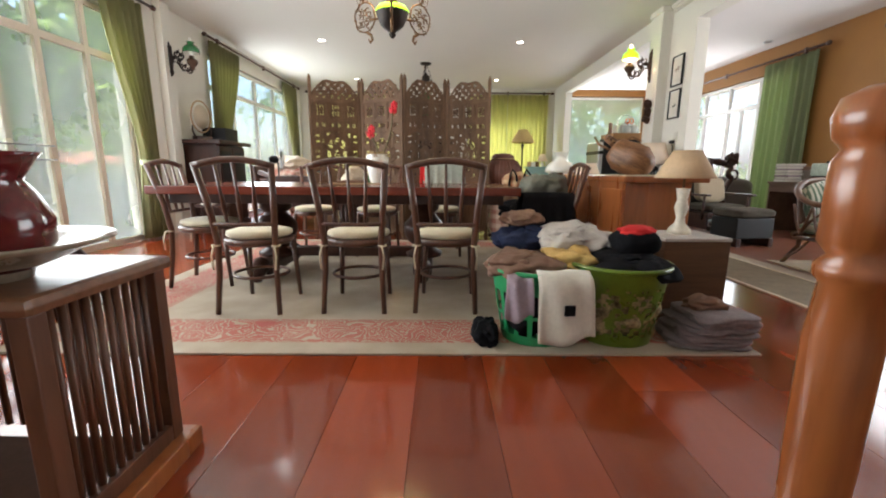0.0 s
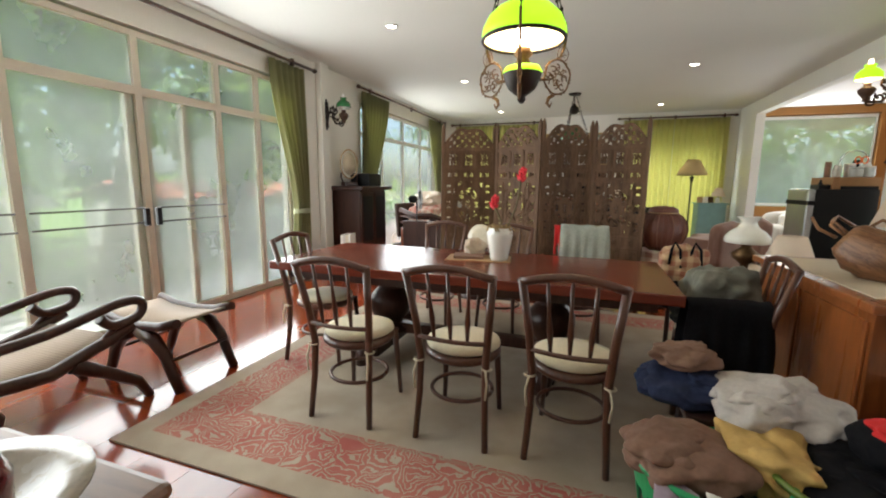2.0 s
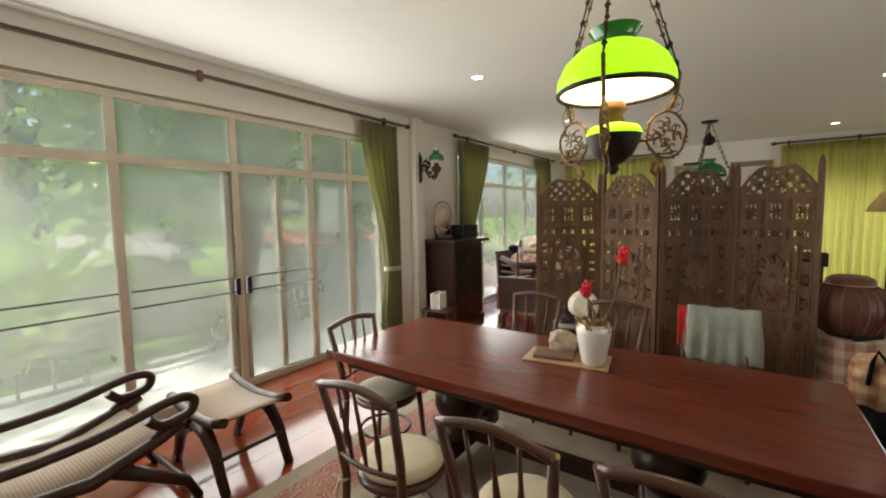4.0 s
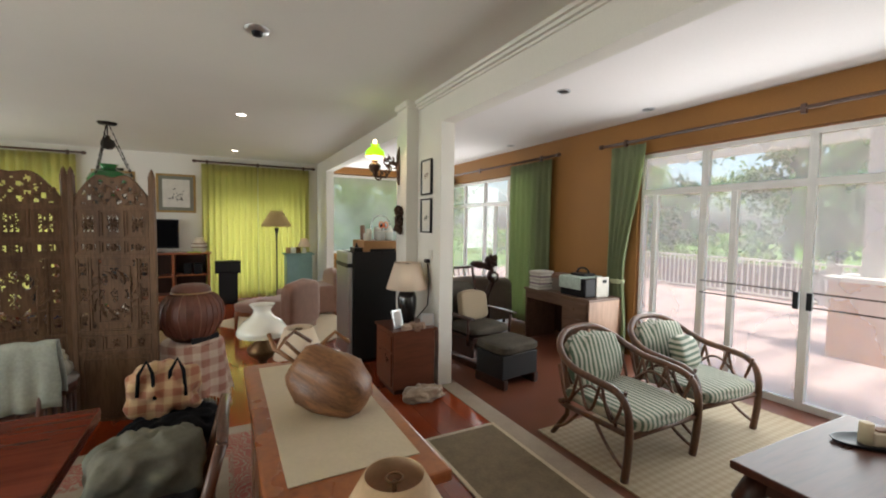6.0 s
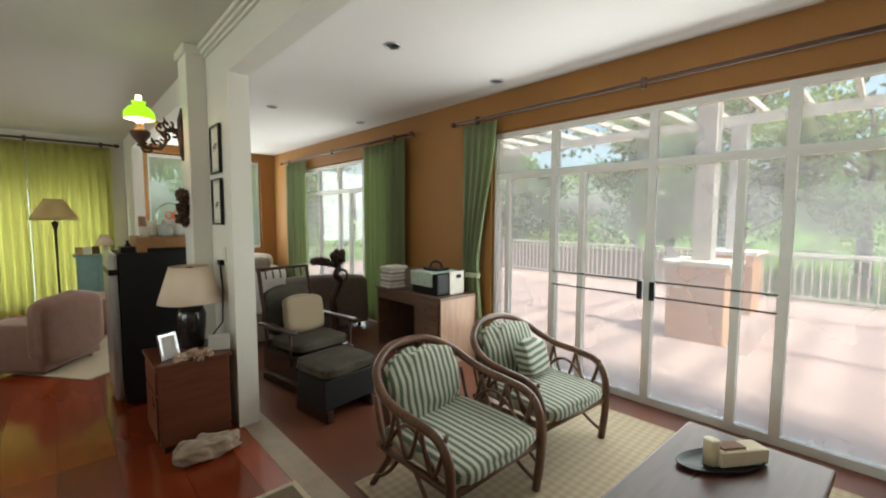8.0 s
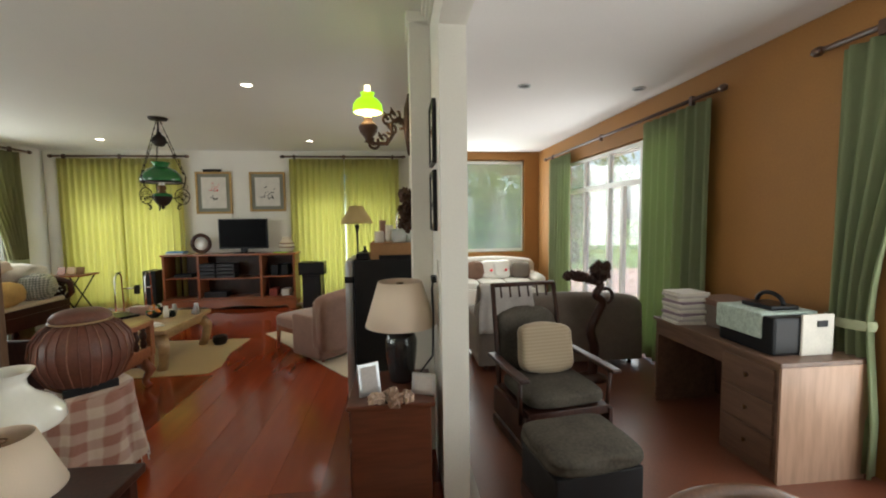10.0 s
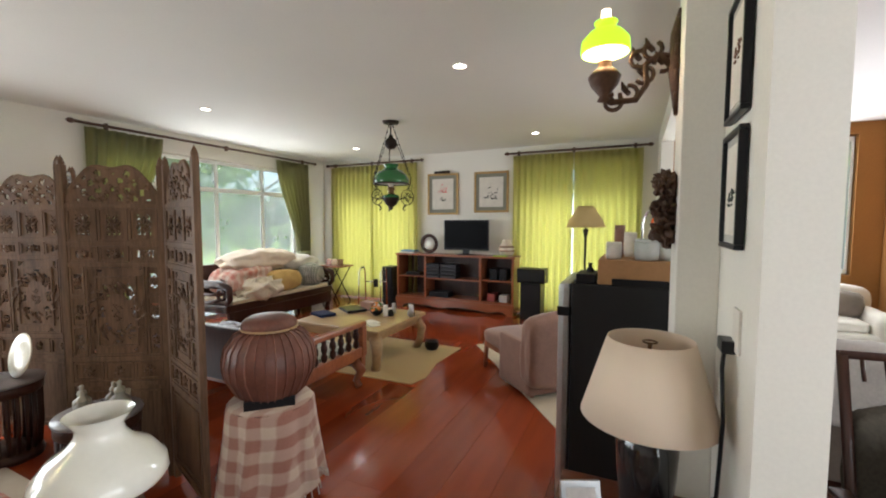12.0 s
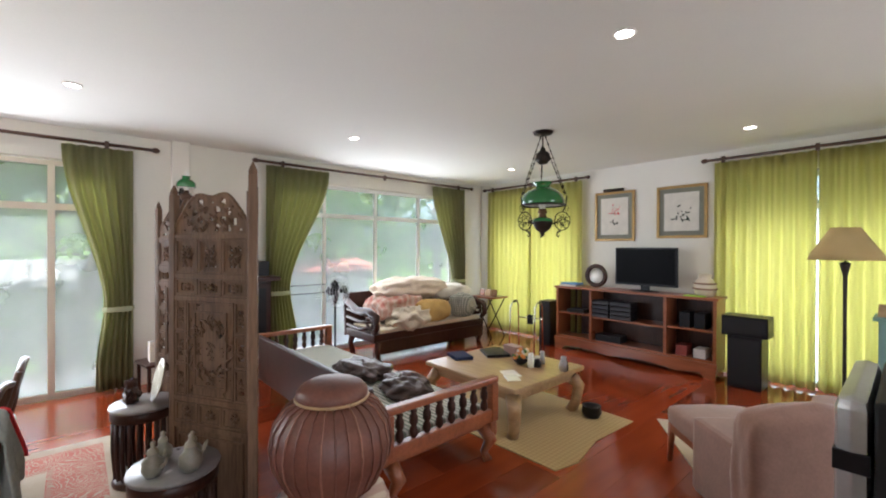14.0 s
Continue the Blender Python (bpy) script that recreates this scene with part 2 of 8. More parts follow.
WHITE = plain("white_ceramic", (0.8, 0.78, 0.72), 0.15, vary=0.04, bump=0.0, coat=0.4)
BLACK = plain("black_plastic", (0.009, 0.009, 0.011), 0.35, vary=0.1, bump=0.03, gloss=0.25)
BLACKM = plain("matt_black_panel", (0.012, 0.012, 0.013), 0.5, vary=0.1, bump=0.03, gloss=0.3)
STEEL = plain("brushed_steel", (0.5, 0.51, 0.52), 0.35, 0.9, vary=0.08, bump=0.05)
CHROME = plain("chrome", (0.75, 0.75, 0.76), 0.12, 1.0, vary=0.03, bump=0.0)
BRASS = plain("antique_brass", (0.15, 0.082, 0.036), 0.45, 0.7, vary=0.4, bump=0.2)
BRONZE = plain("dark_bronze", (0.075, 0.036, 0.02), 0.5, 0.4, vary=0.4, bump=0.25)
LINEN = plain("natural_linen", (0.58, 0.49, 0.36), 0.95, vary=0.06, bump=0.25)
SHADE = cloth_thin("parchment_shade", (0.9, 0.74, 0.58), (0.85, 0.66, 0.48), 0.15)
GREYC = plain("charcoal_upholstery", (0.075, 0.065, 0.052), 0.92, vary=0.45, scale=5, bump=0.3, gloss=0.1)
TAUPE = plain("taupe_sofa_cloth", (0.16, 0.125, 0.1), 0.95, vary=0.15, bump=0.3, sheen=0.2)
PINKC = plain("dusty_pink_upholstery", (0.27, 0.15, 0.11), 0.95, vary=0.15, bump=0.3, sheen=0.3)
OFFW = plain("off_white_cloth", (0.66, 0.62, 0.55), 0.95, vary=0.1, bump=0.3, sheen=0.2)
STRIPES = banded("green_striped_cotton", (0.025, 0.09, 0.045), (0.6, 0.58, 0.48), 0.022, "x")
STRIPES_B = banded("green_striped_cotton_cross", (0.025, 0.09, 0.045), (0.6, 0.58, 0.48), 0.022, "z")
JUTE = banded("woven_jute", (0.33, 0.25, 0.15), (0.45, 0.36, 0.24), 0.03, "x", second="y")
YELLOWMAT = banded("yellow_straw_mat", (0.42, 0.28, 0.1), (0.55, 0.4, 0.17), 0.02, "y", second="x")


# ---- mesh helpers ----
def thing(name, label, category, x, y, z=0.0, rz=0.0, group="", kind=""):
    e = new(name)
    e.empty_display_size = 0.05
    e.matrix_world = pose(x, y, z, 0, 0, rz)
    return tagged(e, label, category, group, kind)


def part(name, bm, material, parent, label="", smooth=None):
    """Links a bmesh as one mesh object; it takes its parent's frame."""
    me = bpy.data.meshes.new(name)
    bm.to_mesh(me)
    bm.free()
    if smooth is not None:
        me.polygons.foreach_set("use_smooth", [smooth] * len(me.polygons))
    me.materials.append(material)
    ob = new(name, me)
    if parent is not None:
        ob.parent = parent
    return tagged(ob, label)


def solid(name, bm, material, label="", category="", kind="structure", smooth=None):
    return tagged(part(name, bm, material, None, label, smooth), label, category, "", kind)


def B():
    return bmesh.new()


def box(bm, x0, x1, y0, y1, z0, z1, bevel=0.0, m=None):
    mat4 = Matrix.Translation(((x0 + x1) / 2, (y0 + y1) / 2, (z0 + z1) / 2)) @ Matrix.Diagonal((abs(x1 - x0), abs(y1 - y0), abs(z1 - z0), 1))
    if m is not None:
        mat4 = m @ mat4
    r = bmesh.ops.create_cube(bm, size=1, matrix=mat4)
    if bevel:
        edges = list({e for v in r["verts"] for e in v.link_edges})
        bmesh.ops.bevel(bm, geom=edges, offset=bevel, segments=2, affect="EDGES", profile=0.6)
    return bm


def tube(bm, pts, radius, segs=8, cap=True):
    """A round bar along points; radius: one number, or one a point."""
    pts = [Vector(p) for p in pts]
    rings = []
    side = None
    for i, p in enumerate(pts):
        d = (pts[min(i + 1, len(pts) - 1)] - pts[max(i - 1, 0)]).normalized()
        if side is None:
            side = d.orthogonal().normalized()
        side = (side - d * side.dot(d)).normalized()
        up = d.cross(side)
        r = radius[i] if isinstance(radius, (list, tuple)) else radius
        rings.append([bm.verts.new(p + (side * math.cos(a) + up * math.sin(a)) * r) for a in (2 * math.pi * k / segs for k in range(segs))])
    for a, b in zip(rings, rings[1:]):
        for k in range(segs):
            bm.faces.new((a[k], a[(k + 1) % segs], b[(k + 1) % segs], b[k])).smooth = True
    if cap:
        bm.faces.new(rings[0][::-1])
        bm.faces.new(rings[-1])
    return bm


def ring(bm, centre, radius, thick, axis="z", segs=28, squash=1.0, arc=(0, 360)):
    c = Vector(centre)
    n = segs
    pts = []
    for k in range(n + 1):
        a = radians(arc[0] + (arc[1] - arc[0]) * k / n)
        u, v = math.cos(a) * radius, math.sin(a) * radius * squash
        pts.append(c + {"z": Vector((u, v, 0)), "y": Vector((u, 0, v)), "x": Vector((0, u, v))}[axis])
    return tube(bm, pts, thick, 7)


def lathe(bm, profile, segs=24, centre=(0, 0, 0), squash=1.0):
    """A turned shape from (radius, height) rows."""
    c = Vector(centre)
    rows = []
    for r, z in profile:
        if r < 1e-4:
            rows.append([bm.verts.new(c + Vector((0, 0, z)))])
        else:
            rows.append([bm.verts.new(c + Vector((r * math.cos(2 * math.pi * k / segs), squash * r * math.sin(2 * math.pi * k / segs), z))) for k in range(segs)])
    for a, b in zip(rows, rows[1:]):
        for k in range(segs):
            j = (k + 1) % segs
            if len(a) == 1 and len(b) == 1:
                continue
            if len(a) == 1:
                f = bm.faces.new((a[0], b[j], b[k]))
            elif len(b) == 1:
                f = bm.faces.new((a[k], a[j], b[0]))
            else:
                f = bm.faces.new((a[k], a[j], b[j], b[k]))
            f.smooth = True
    return bm


def pad(bm, x0, x1, y0, y1, z0, z1, soft=0.35, lumps=0.0, m=None, seed=0, n=14):
    """A stuffed cushion or soft heap: a rounded box with a crowned top."""
    cx, cy, cz = (x0 + x1) / 2, (y0 + y1) / 2, (z0 + z1) / 2
    hx, hy, hz = abs(x1 - x0) / 2, abs(y1 - y0) / 2, abs(z1 - z0) / 2
    r = bmesh.ops.create_icosphere(bm, subdivisions=5 if lumps >= 0.2 else 4, radius=1.0)
    p = 2 / max(0.15, soft)
    for v in r["verts"]:
        d = v.co.normalized()
        k = (abs(d.x) ** p + abs(d.y) ** p + abs(d.z) ** (p * 0.6)) ** (-1 / p)
        q = Vector((d.x * k, d.y * k, max(-1, min(1, d.z * k))))
        w = 1 + lumps * noise.noise(Vector((d.x * 2.2 + seed * 7.1, d.y * 2.2, d.z * 2.2 + seed)))
        q = Vector((cx + q.x * hx * w, cy + q.y * hy * w, cz + q.z * hz * w + lumps * hz * 0.8 * noise.noise(Vector((q.x * 4 + seed, q.y * 4, seed * 3.3)))))
        if lumps >= 0.2:
            e = q * 7 + Vector((seed * 3.7, seed, 0))
            fold = (0.5 - abs(noise.noise(e))) * 0.07 + (0.5 - abs(noise.noise(e * 2.3))) * 0.03
            q = q + d * fold * min(1.0, lumps * 2.2) * min(1.0, (hx + hy) * 2.5)
        v.co = m @ q if m is not None else q
        for f in v.link_faces:
            f.smooth = True
    return bm


def slab(bm, outline, z0, z1, m=None):
    """A flat piece of the given outline, from z0 to z1."""
    lo = [bm.verts.new((x, y, z0)) for x, y in outline]
    hi = [bm.verts.new((x, y, z1)) for x, y in outline]
    n = len(lo)
    bm.faces.new(lo[::-1])
    bm.faces.new(hi)
    for i in range(n):
        bm.faces.new((lo[i], lo[(i + 1) % n], hi[(i + 1) % n], hi[i]))
    if m is not None:
        for v in lo + hi:
            v.co = m @ v.co
    return bm


def bow(p, q, rise, n=10, way=(0, 0, 1)):
    """Points of a shallow arc from p to q."""
    p, q, w = Vector(p), Vector(q), Vector(way)
    return [p.lerp(q, i / n) + w * rise * math.sin(math.pi * i / n) for i in range(n + 1)]


def smooth_line(pts, n=4):
    """A rounded line through the points."""
    p = [Vector(v) for v in pts]
    out = []
    for i in range(len(p) - 1):
        a, b, c, d = p[max(i - 1, 0)], p[i], p[i + 1], p[min(i + 2, len(p) - 1)]
        for k in range(n):
            t = k / n
            out.append(0.5 * ((2 * b) + (c - a) * t + (2 * a - 5 * b + 4 * c - d) * t * t + (3 * b - a - 3 * c + d) * t ** 3))
    return out + [p[-1]]


# ---- structure ----
TOP = 2.98
WX, EX, NY, SY = -3.12, 6.25, 11.58, -1.6

floor = tagged(new("floor"), "dark red polished wide-plank floor", "floor", "", "structure")
bm = B()
box(bm, WX - 0.2, -0.12, SY, 1.08, -0.3, -0.022)
box(bm, 1.24, 3.6, SY, 1.08, -0.3, -0.022)
box(bm, WX - 0.2, 3.6, 1.08, NY + 0.2, -0.3, -0.022)
part("subfloor", bm, PLANK, floor)

annex_floor = solid("floor_annex", box(B(), 3.78, EX + 0.2, SY, NY + 0.2, -0.3, 0.0), TILE_E, "reddish brown worn annex floor", "floor")
solid("threshold", box(B(), 3.6, 3.78, SY, NY, -0.3, 0.003), STRIP, "pale stone threshold strip between the rooms", "threshold")
stair = thing("staircase", "wooden stairs that climb into the dining room", "stairs", 0, 0, 0, 0, "", "structure")
for i in range(4):
    part("step", box(B(), -0.12, 1.24, 1.08 - 0.27 * (i + 1), 1.08 - 0.27 * i + 0.02, -0.2 - 0.175 * (i + 1), -0.175 * (i + 1), 0.008), PLANK, stair)
part("landing", box(B(), -0.12, 1.24, SY, 0.0, -1.0, -0.875), PLANK, stair)
part("stair_cheek", box(B(), -0.3, -0.121, SY, 1.08, -1.0, -0.3), WALL, stair)
part("stair_cheek", box(B(), 1.241, 1.4, SY, 1.08, -1.0, -0.3), WALL, stair)

solid("ceiling", box(B(), WX - 0.2, 3.72, SY - 0.2, NY + 0.2, TOP, TOP + 0.2), CEIL, "off-white plastered ceiling", "ceiling")
solid("ceiling_annex", box(B(), 3.72, EX + 0.2, SY - 0.2, NY + 0.2, TOP, TOP + 0.2), CEIL_E, "white ceiling of the annex", "ceiling")


def wall_y(name, x0, x1, y0, y1, holes, material, label):
    """A wall along y with openings (y0, y1, z0, z1)."""
    bm = B()
    at = y0
    for a, b, z0, z1 in sorted(holes):
        box(bm, x0, x1, at, a, -0.02, TOP)
        if z0 > 0.05:
            box(bm, x0, x1, a, b, -0.02, z0)
        box(bm, x0, x1, a, b, z1, TOP)
        at = b
    box(bm, x0, x1, at, y1, -0.02, TOP)
    return solid(name, bm, material, label, "wall")


def wall_x(name, y0, y1, x0, x1, holes, material, label):
    bm = B()
    at = x0
    for a, b, z0, z1 in sorted(holes):
        box(bm, at, a, y0, y1, -0.02, TOP)
        if z0 > 0.05:
            box(bm, a, b, y0, y1, -0.02, z0)
        box(bm, a, b, y0, y1, z1, TOP)
        at = b
    box(bm, at, x1, y0, y1, -0.02, TOP)
    return solid(name, bm, material, label, "wall")


wall_y("wall_west", WX - 0.2, WX, SY, NY + 0.2, [(0.6, 5.4, 0.0, 2.62), (7.15, 10.75, 0.0, 2.67)], WALL, "off-white plastered wall with garden doors")
wall_y("wall_east", EX, EX + 0.2, SY, NY + 0.2, [(1.7, 5.2, 0.0, 2.56), (7.1, 10.35, 0.0, 2.56)], OCHRE, "ochre painted wall with terrace doors")
wall_x("wall_north", NY, NY + 0.2, WX, 3.72, [(-2.7, -0.8, 0.0, 2.62), (1.36, 3.3, 0.0, 2.62)], WALL, "white plastered wall behind the television")
wall_x("wall_north_annex", NY, NY + 0.2, 3.72, EX, [(3.9, 5.95, 0.92, 2.82)], OCHRE, "orange painted wall with a picture window")
wall_x("wall_south", SY - 0.2, SY, WX - 0.2, EX + 0.2, [], WALL, "plain white wall")
solid("wall_stair_foot", box(B(), -0.3, 1.4, SY - 0.2, SY, -1.0, -0.02), WALL, "plain white wall at the stair foot", "wall")
wall_y("wall_between", 3.57, 3.72, SY, NY, [(-1.0, 5.41, 0.0, 2.66), (6.26, 10.6, 0.0, 2.73)], WALL, "white wall with wide openings and a deep lintel")
solid("pillar", box(B(), 3.43, 3.57, 5.96, 6.25, 0, TOP, 0.006), WALL, "square white pillar", "pillar")
solid("pillar_cap", box(B(), 3.41, 3.57, 5.94, 6.27, TOP - 0.07, TOP - 0.001, 0.01), WALL, "moulded pillar cap", "trim")
solid("pilaster", box(B(), WX, WX + 0.1, 5.93, 6.12, 0, TOP, 0.006), WALL, "shallow white pilaster", "pillar")
bm = B()
for dx, z0, z1 in ((0.02, 2.89, 2.915), (0.04, 2.915, 2.945), (0.06, 2.945, TOP)):
    box(bm, 3.57 - dx, 3.57, SY, 5.94, z0, z1 - 0.001, 0.006)
solid("cornice", bm, WALL, "white stepped cornice along the lintel", "trim")
bm = B()
box(bm, WX, WX + 0.015, 5.45, 5.92, 0, 0.09)
box(bm, -0.78, 1.34, NY - 0.015, NY, 0, 0.09)
solid("baseboard", bm, WALL, "low white baseboard", "trim")


def window_y(name, x, ys, top, rail, frame_mat, label, thick=0.05, bars=None, sill=0.04, doors=(), depth=0.07):
    """Framed glazing along y: uprights at ys, a rail with panes over it; doors: thinner uprights of sliding leaves."""
    w = tagged(new(name), label, "window", "", "structure")
    w.location = (x, 0, 0)
    y0, y1 = ys[0], ys[-1]
    bm = B()
    box(bm, -depth / 2, depth / 2, y0, y1, sill - 0.04, sill + 0.025)
    box(bm, -depth / 2, depth / 2, y0, y1, rail - 0.035, rail + 0.035)
    box(bm, -depth / 2, depth / 2, y0, y1, top - 0.05, top)
    for i, y in enumerate(ys):
        box(bm, -depth / 2 - 0.002, depth / 2 + 0.002, max(y0, y - thick / 2), min(y1, y + thick / 2), sill - 0.04, top)
    part("window_frame", bm, frame_mat, w)
    for y in doors:
        part("sliding_stile", box(B(), -depth / 2 - 0.02, 0.0, y - 0.03, y + 0.03, sill, rail - 0.035, 0.004), frame_mat, w)
    cuts = sorted(set(ys))
    for a, b in zip(cuts, cuts[1:]):
        for z0, z1 in ((sill + 0.02, rail - 0.03), (rail + 0.03, top - 0.045)):
            p = part("pane", box(B(), -0.003, 0.003, a + thick / 2, b - thick / 2, z0, z1), GLASS if x > 0 else GLASS_W, w)
            p.visible_shadow = False
    for a, b, side in bars or ():
        for z in (0.95, 1.08):
            part("guard_bar", tube(B(), [(side * 0.06, a, z), (side * 0.06, b, z)], 0.008, 6), IRON, w)
    return w


w1 = window_y("window_1", WX - 0.07, [0.62, 1.6, 2.52, 3.44, 4.28, 4.84, 5.38], 2.6, 2.1, ALU, "cream framed sliding garden doors with transoms", 0.06, [(1.64, 2.48, 1), (2.56, 3.38, 1), (3.5, 4.26, 1)], doors=(3.37, 3.9, 3.51))
w2 = window_y("window_2", WX - 0.07, [7.17, 8.0, 8.95, 9.9, 10.73], 2.65, 2.17, ALU_W, "white framed garden doors behind the sofa", 0.05, [(7.2, 8.0, 1)])
w3 = window_y("window_3", EX + 0.07, [1.72, 2.58, 3.48, 4.42, 5.18], 2.54, 2.07, ALU_W, "white framed sliding terrace doors with transoms", 0.065, [(2.6, 3.42, -1), (3.54, 4.4, -1)], doors=(2.85, 4.1, 4.98, 1.98))
w4 = window_y("window_4", EX + 0.07, [7.12, 7.95, 8.75, 9.5, 10.33], 2.54, 2.06, ALU_W, "white framed terrace doors in the annex", 0.05, doors=(8.35,))
for w, ys in ((w1, (3.39, 3.5)), (w3, (3.43, 3.53))):
    side = 1 if w is w1 else -1
    for y in ys:
        part("door_handle", box(B(), side * 0.05, side * 0.085, y - 0.022, y + 0.022, 0.92, 1.08, 0.006), BLACK, w, "black sliding-door pull")


def window_x(name, y, xs, z0, top, rail, frame_mat, label):
    w = tagged(new(name), label, "window", "", "structure")
    w.location = (0, y, 0)
    bm = B()
    for z in (z0 + 0.025, top - 0.03) + ((rail,) if rail else ()):
        box(bm, xs[0], xs[-1], -0.03, 0.03, z - 0.03, z + 0.03)
    for x in xs:
        box(bm, max(xs[0], x - 0.025), min(xs[-1], x + 0.025), -0.032, 0.032, z0, top)
    part("window_frame", bm, frame_mat, w)
    for a, b in zip(xs, xs[1:]):
        p = part("pane", box(B(), a + 0.02, b - 0.02, -0.003, 0.003, z0 + 0.04, top - 0.05), GLASS_N, w)
        p.visible_shadow = False
    return w


window_x("window_5", NY + 0.1, [-2.68, -1.75, -0.82], 0.02, 2.6, 2.18, ALU_W, "white framed window behind drawn curtains")
window_x("window_6", NY + 0.1, [1.38, 2.33, 3.28], 0.02, 2.6, 2.18, ALU_W, "white framed window behind drawn curtains")
window_x("window_7", NY + 0.1, [3.92, 5.93], 0.94, 2.8, None, ALU_W, "picture window with a garden view")


# ---- curtains ----
def drape(parent, p, q, z0, z1, material, folds, depth=0.05, gather=None, seed=1, name="curtain_cloth"):
    """A hanging cloth from p to q (plan points). gather: (height, share kept, end 0 or 1) of a tie-back."""
    bm = B()
    p, q = Vector((*p, 0)), Vector((*q, 0))
    along = q - p
    out = Vector((-along.y, along.x, 0)).normalized()
    nu, nv = folds * 8, 16
    grid = []
    for j in range(nv + 1):
        z = z1 + (z0 - z1) * j / nv
        keep, end = 1.0, 0.0
        if gather:
            gz, share, end = gather
            s = min(1.0, max(0.0, (z1 - z) / (z1 - gz)))
            keep = 1 - (1 - share) * (s * s * (3 - 2 * s))
            if z < gz:
                keep = share + 0.12 * min(1, (gz - z) / 0.6)
        row = []
        for i in range(nu + 1):
            u = i / nu
            wav = math.sin(u * folds * 2 * math.pi + 0.5 * math.sin(3.1 * u + seed)) + 0.35 * noise.noise(Vector((u * folds, z * 0.8, seed)))
            uu = end + (u - end) * keep
            row.append(bm.verts.new(p + along * uu + out * wav * depth * (0.5 + 0.5 * j / nv) + Vector((0, 0, z))))
        grid.append(row)
    for j in range(nv):
        for i in range(nu):
            bm.faces.new((grid[j][i], grid[j][i + 1], grid[j + 1][i + 1], grid[j + 1][i])).smooth = True
    ob = part(name, bm, material, parent)
    so = ob.modifiers.new("thickness", "SOLIDIFY")
    so.thickness = 0.004
    return ob


TIE = plain("tie_back_cloth", (0.34, 0.36, 0.22), 0.9, vary=0.1)


def rod_set(name, label, p, q, z, bits):
    """A pole with finials and rings, and the cloths on it."""
    c = thing(name, label, "curtain", 0, 0, 0)
    a, b = Vector((*p, z)), Vector((*q, z))
    part("rod", tube(B(), [a, b], 0.019, 10), RODW, c, "dark wooden pole")
    for e, o in ((a, b), (b, a)):
        d = (e - o).normalized()
        part("finial", tube(B(), [e, e + d * 0.03, e + d * 0.06, e + d * 0.085], [0.019, 0.033, 0.03, 0.008], 10), RODW, c)
    for s in (0.08, 0.5, 0.92):
        part("bracket", box(B(), -0.02, 0.02, -0.02, 0.02, -0.05, 0.035, 0.004, Matrix.Translation(a.lerp(b, s))), RODW, c)
    for args in bits:
        drape(c, *args[0], **args[1])
        if "gather" in args[1]:
            gz, share, end = args[1]["gather"]
            u, v = Vector((*args[0][0], gz)), Vector((*args[0][1], gz))
            lo, hi = u.lerp(v, end - end * share), u.lerp(v, end + (1 - end) * share)
            mid, half = (lo + hi) / 2, (hi - lo).length / 2 + 0.012
            part("tie_back", lathe(B(), [(0.075, -0.03), (0.079, 0.0), (0.075, 0.03)], 20), TIE, c, "pale cloth tie-back").matrix_local = Matrix.Translation(mid) @ Matrix.Diagonal((1, half / 0.075, 1, 1))
    return c


rod_set("curtain_set", "olive green curtains on a dark pole, drawn aside", (WX + 0.12, 0.5), (WX + 0.12, 5.72), 2.82,
        [(((WX + 0.1, 4.92), (WX + 0.1, 5.54), 0.03, 2.78, CURT, 6), dict(gather=(0.95, 0.42, 1.0), seed=2))])
rod_set("curtain_set", "olive green curtains tied back beside the sofa", (WX + 0.12, 6.95), (WX + 0.12, 11.12), 2.87,
        [(((WX + 0.1, 7.05), (WX + 0.1, 8.02), 0.03, 2.83, CURT, 8), dict(gather=(1.0, 0.35, 0.0), seed=5)),
         (((WX + 0.1, 10.12), (WX + 0.1, 10.98), 0.03, 2.83, CURT, 7), dict(gather=(1.0, 0.4, 1.0), seed=6))])
rod_set("curtain_set", "sage green curtains at the terrace doors", (EX - 0.12, 1.36), (EX - 0.12, 5.66), 2.7,
        [(((EX - 0.1, 1.44), (EX - 0.1, 1.98), 0.03, 2.66, CURT_E, 6), dict(gather=(0.9, 0.45, 1.0), seed=7)),
         (((EX - 0.1, 5.04), (EX - 0.1, 5.56), 0.03, 2.66, CURT_E, 5), dict(gather=(0.95, 0.5, 1.0), seed=8))])
rod_set("curtain_set", "sage green curtains at the far annex doors", (EX - 0.12, 6.55), (EX - 0.12, 10.8), 2.72,
        [(((EX - 0.1, 6.66), (EX - 0.1, 7.72), 0.03, 2.68, CURT_E, 8), dict(seed=9)),
         (((EX - 0.1, 9.75), (EX - 0.1, 10.68), 0.03, 2.68, CURT_E, 7), dict(seed=10))])
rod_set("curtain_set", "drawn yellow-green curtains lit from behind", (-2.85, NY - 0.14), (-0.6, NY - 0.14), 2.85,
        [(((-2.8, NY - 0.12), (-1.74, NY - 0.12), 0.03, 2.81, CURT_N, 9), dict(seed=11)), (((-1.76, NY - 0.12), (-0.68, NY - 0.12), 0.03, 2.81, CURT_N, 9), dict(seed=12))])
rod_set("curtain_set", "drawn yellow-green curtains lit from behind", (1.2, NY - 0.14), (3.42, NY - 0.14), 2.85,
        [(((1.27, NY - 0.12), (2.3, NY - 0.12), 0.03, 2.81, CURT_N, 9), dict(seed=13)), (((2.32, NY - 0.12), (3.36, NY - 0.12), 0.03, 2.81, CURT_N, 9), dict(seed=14))])
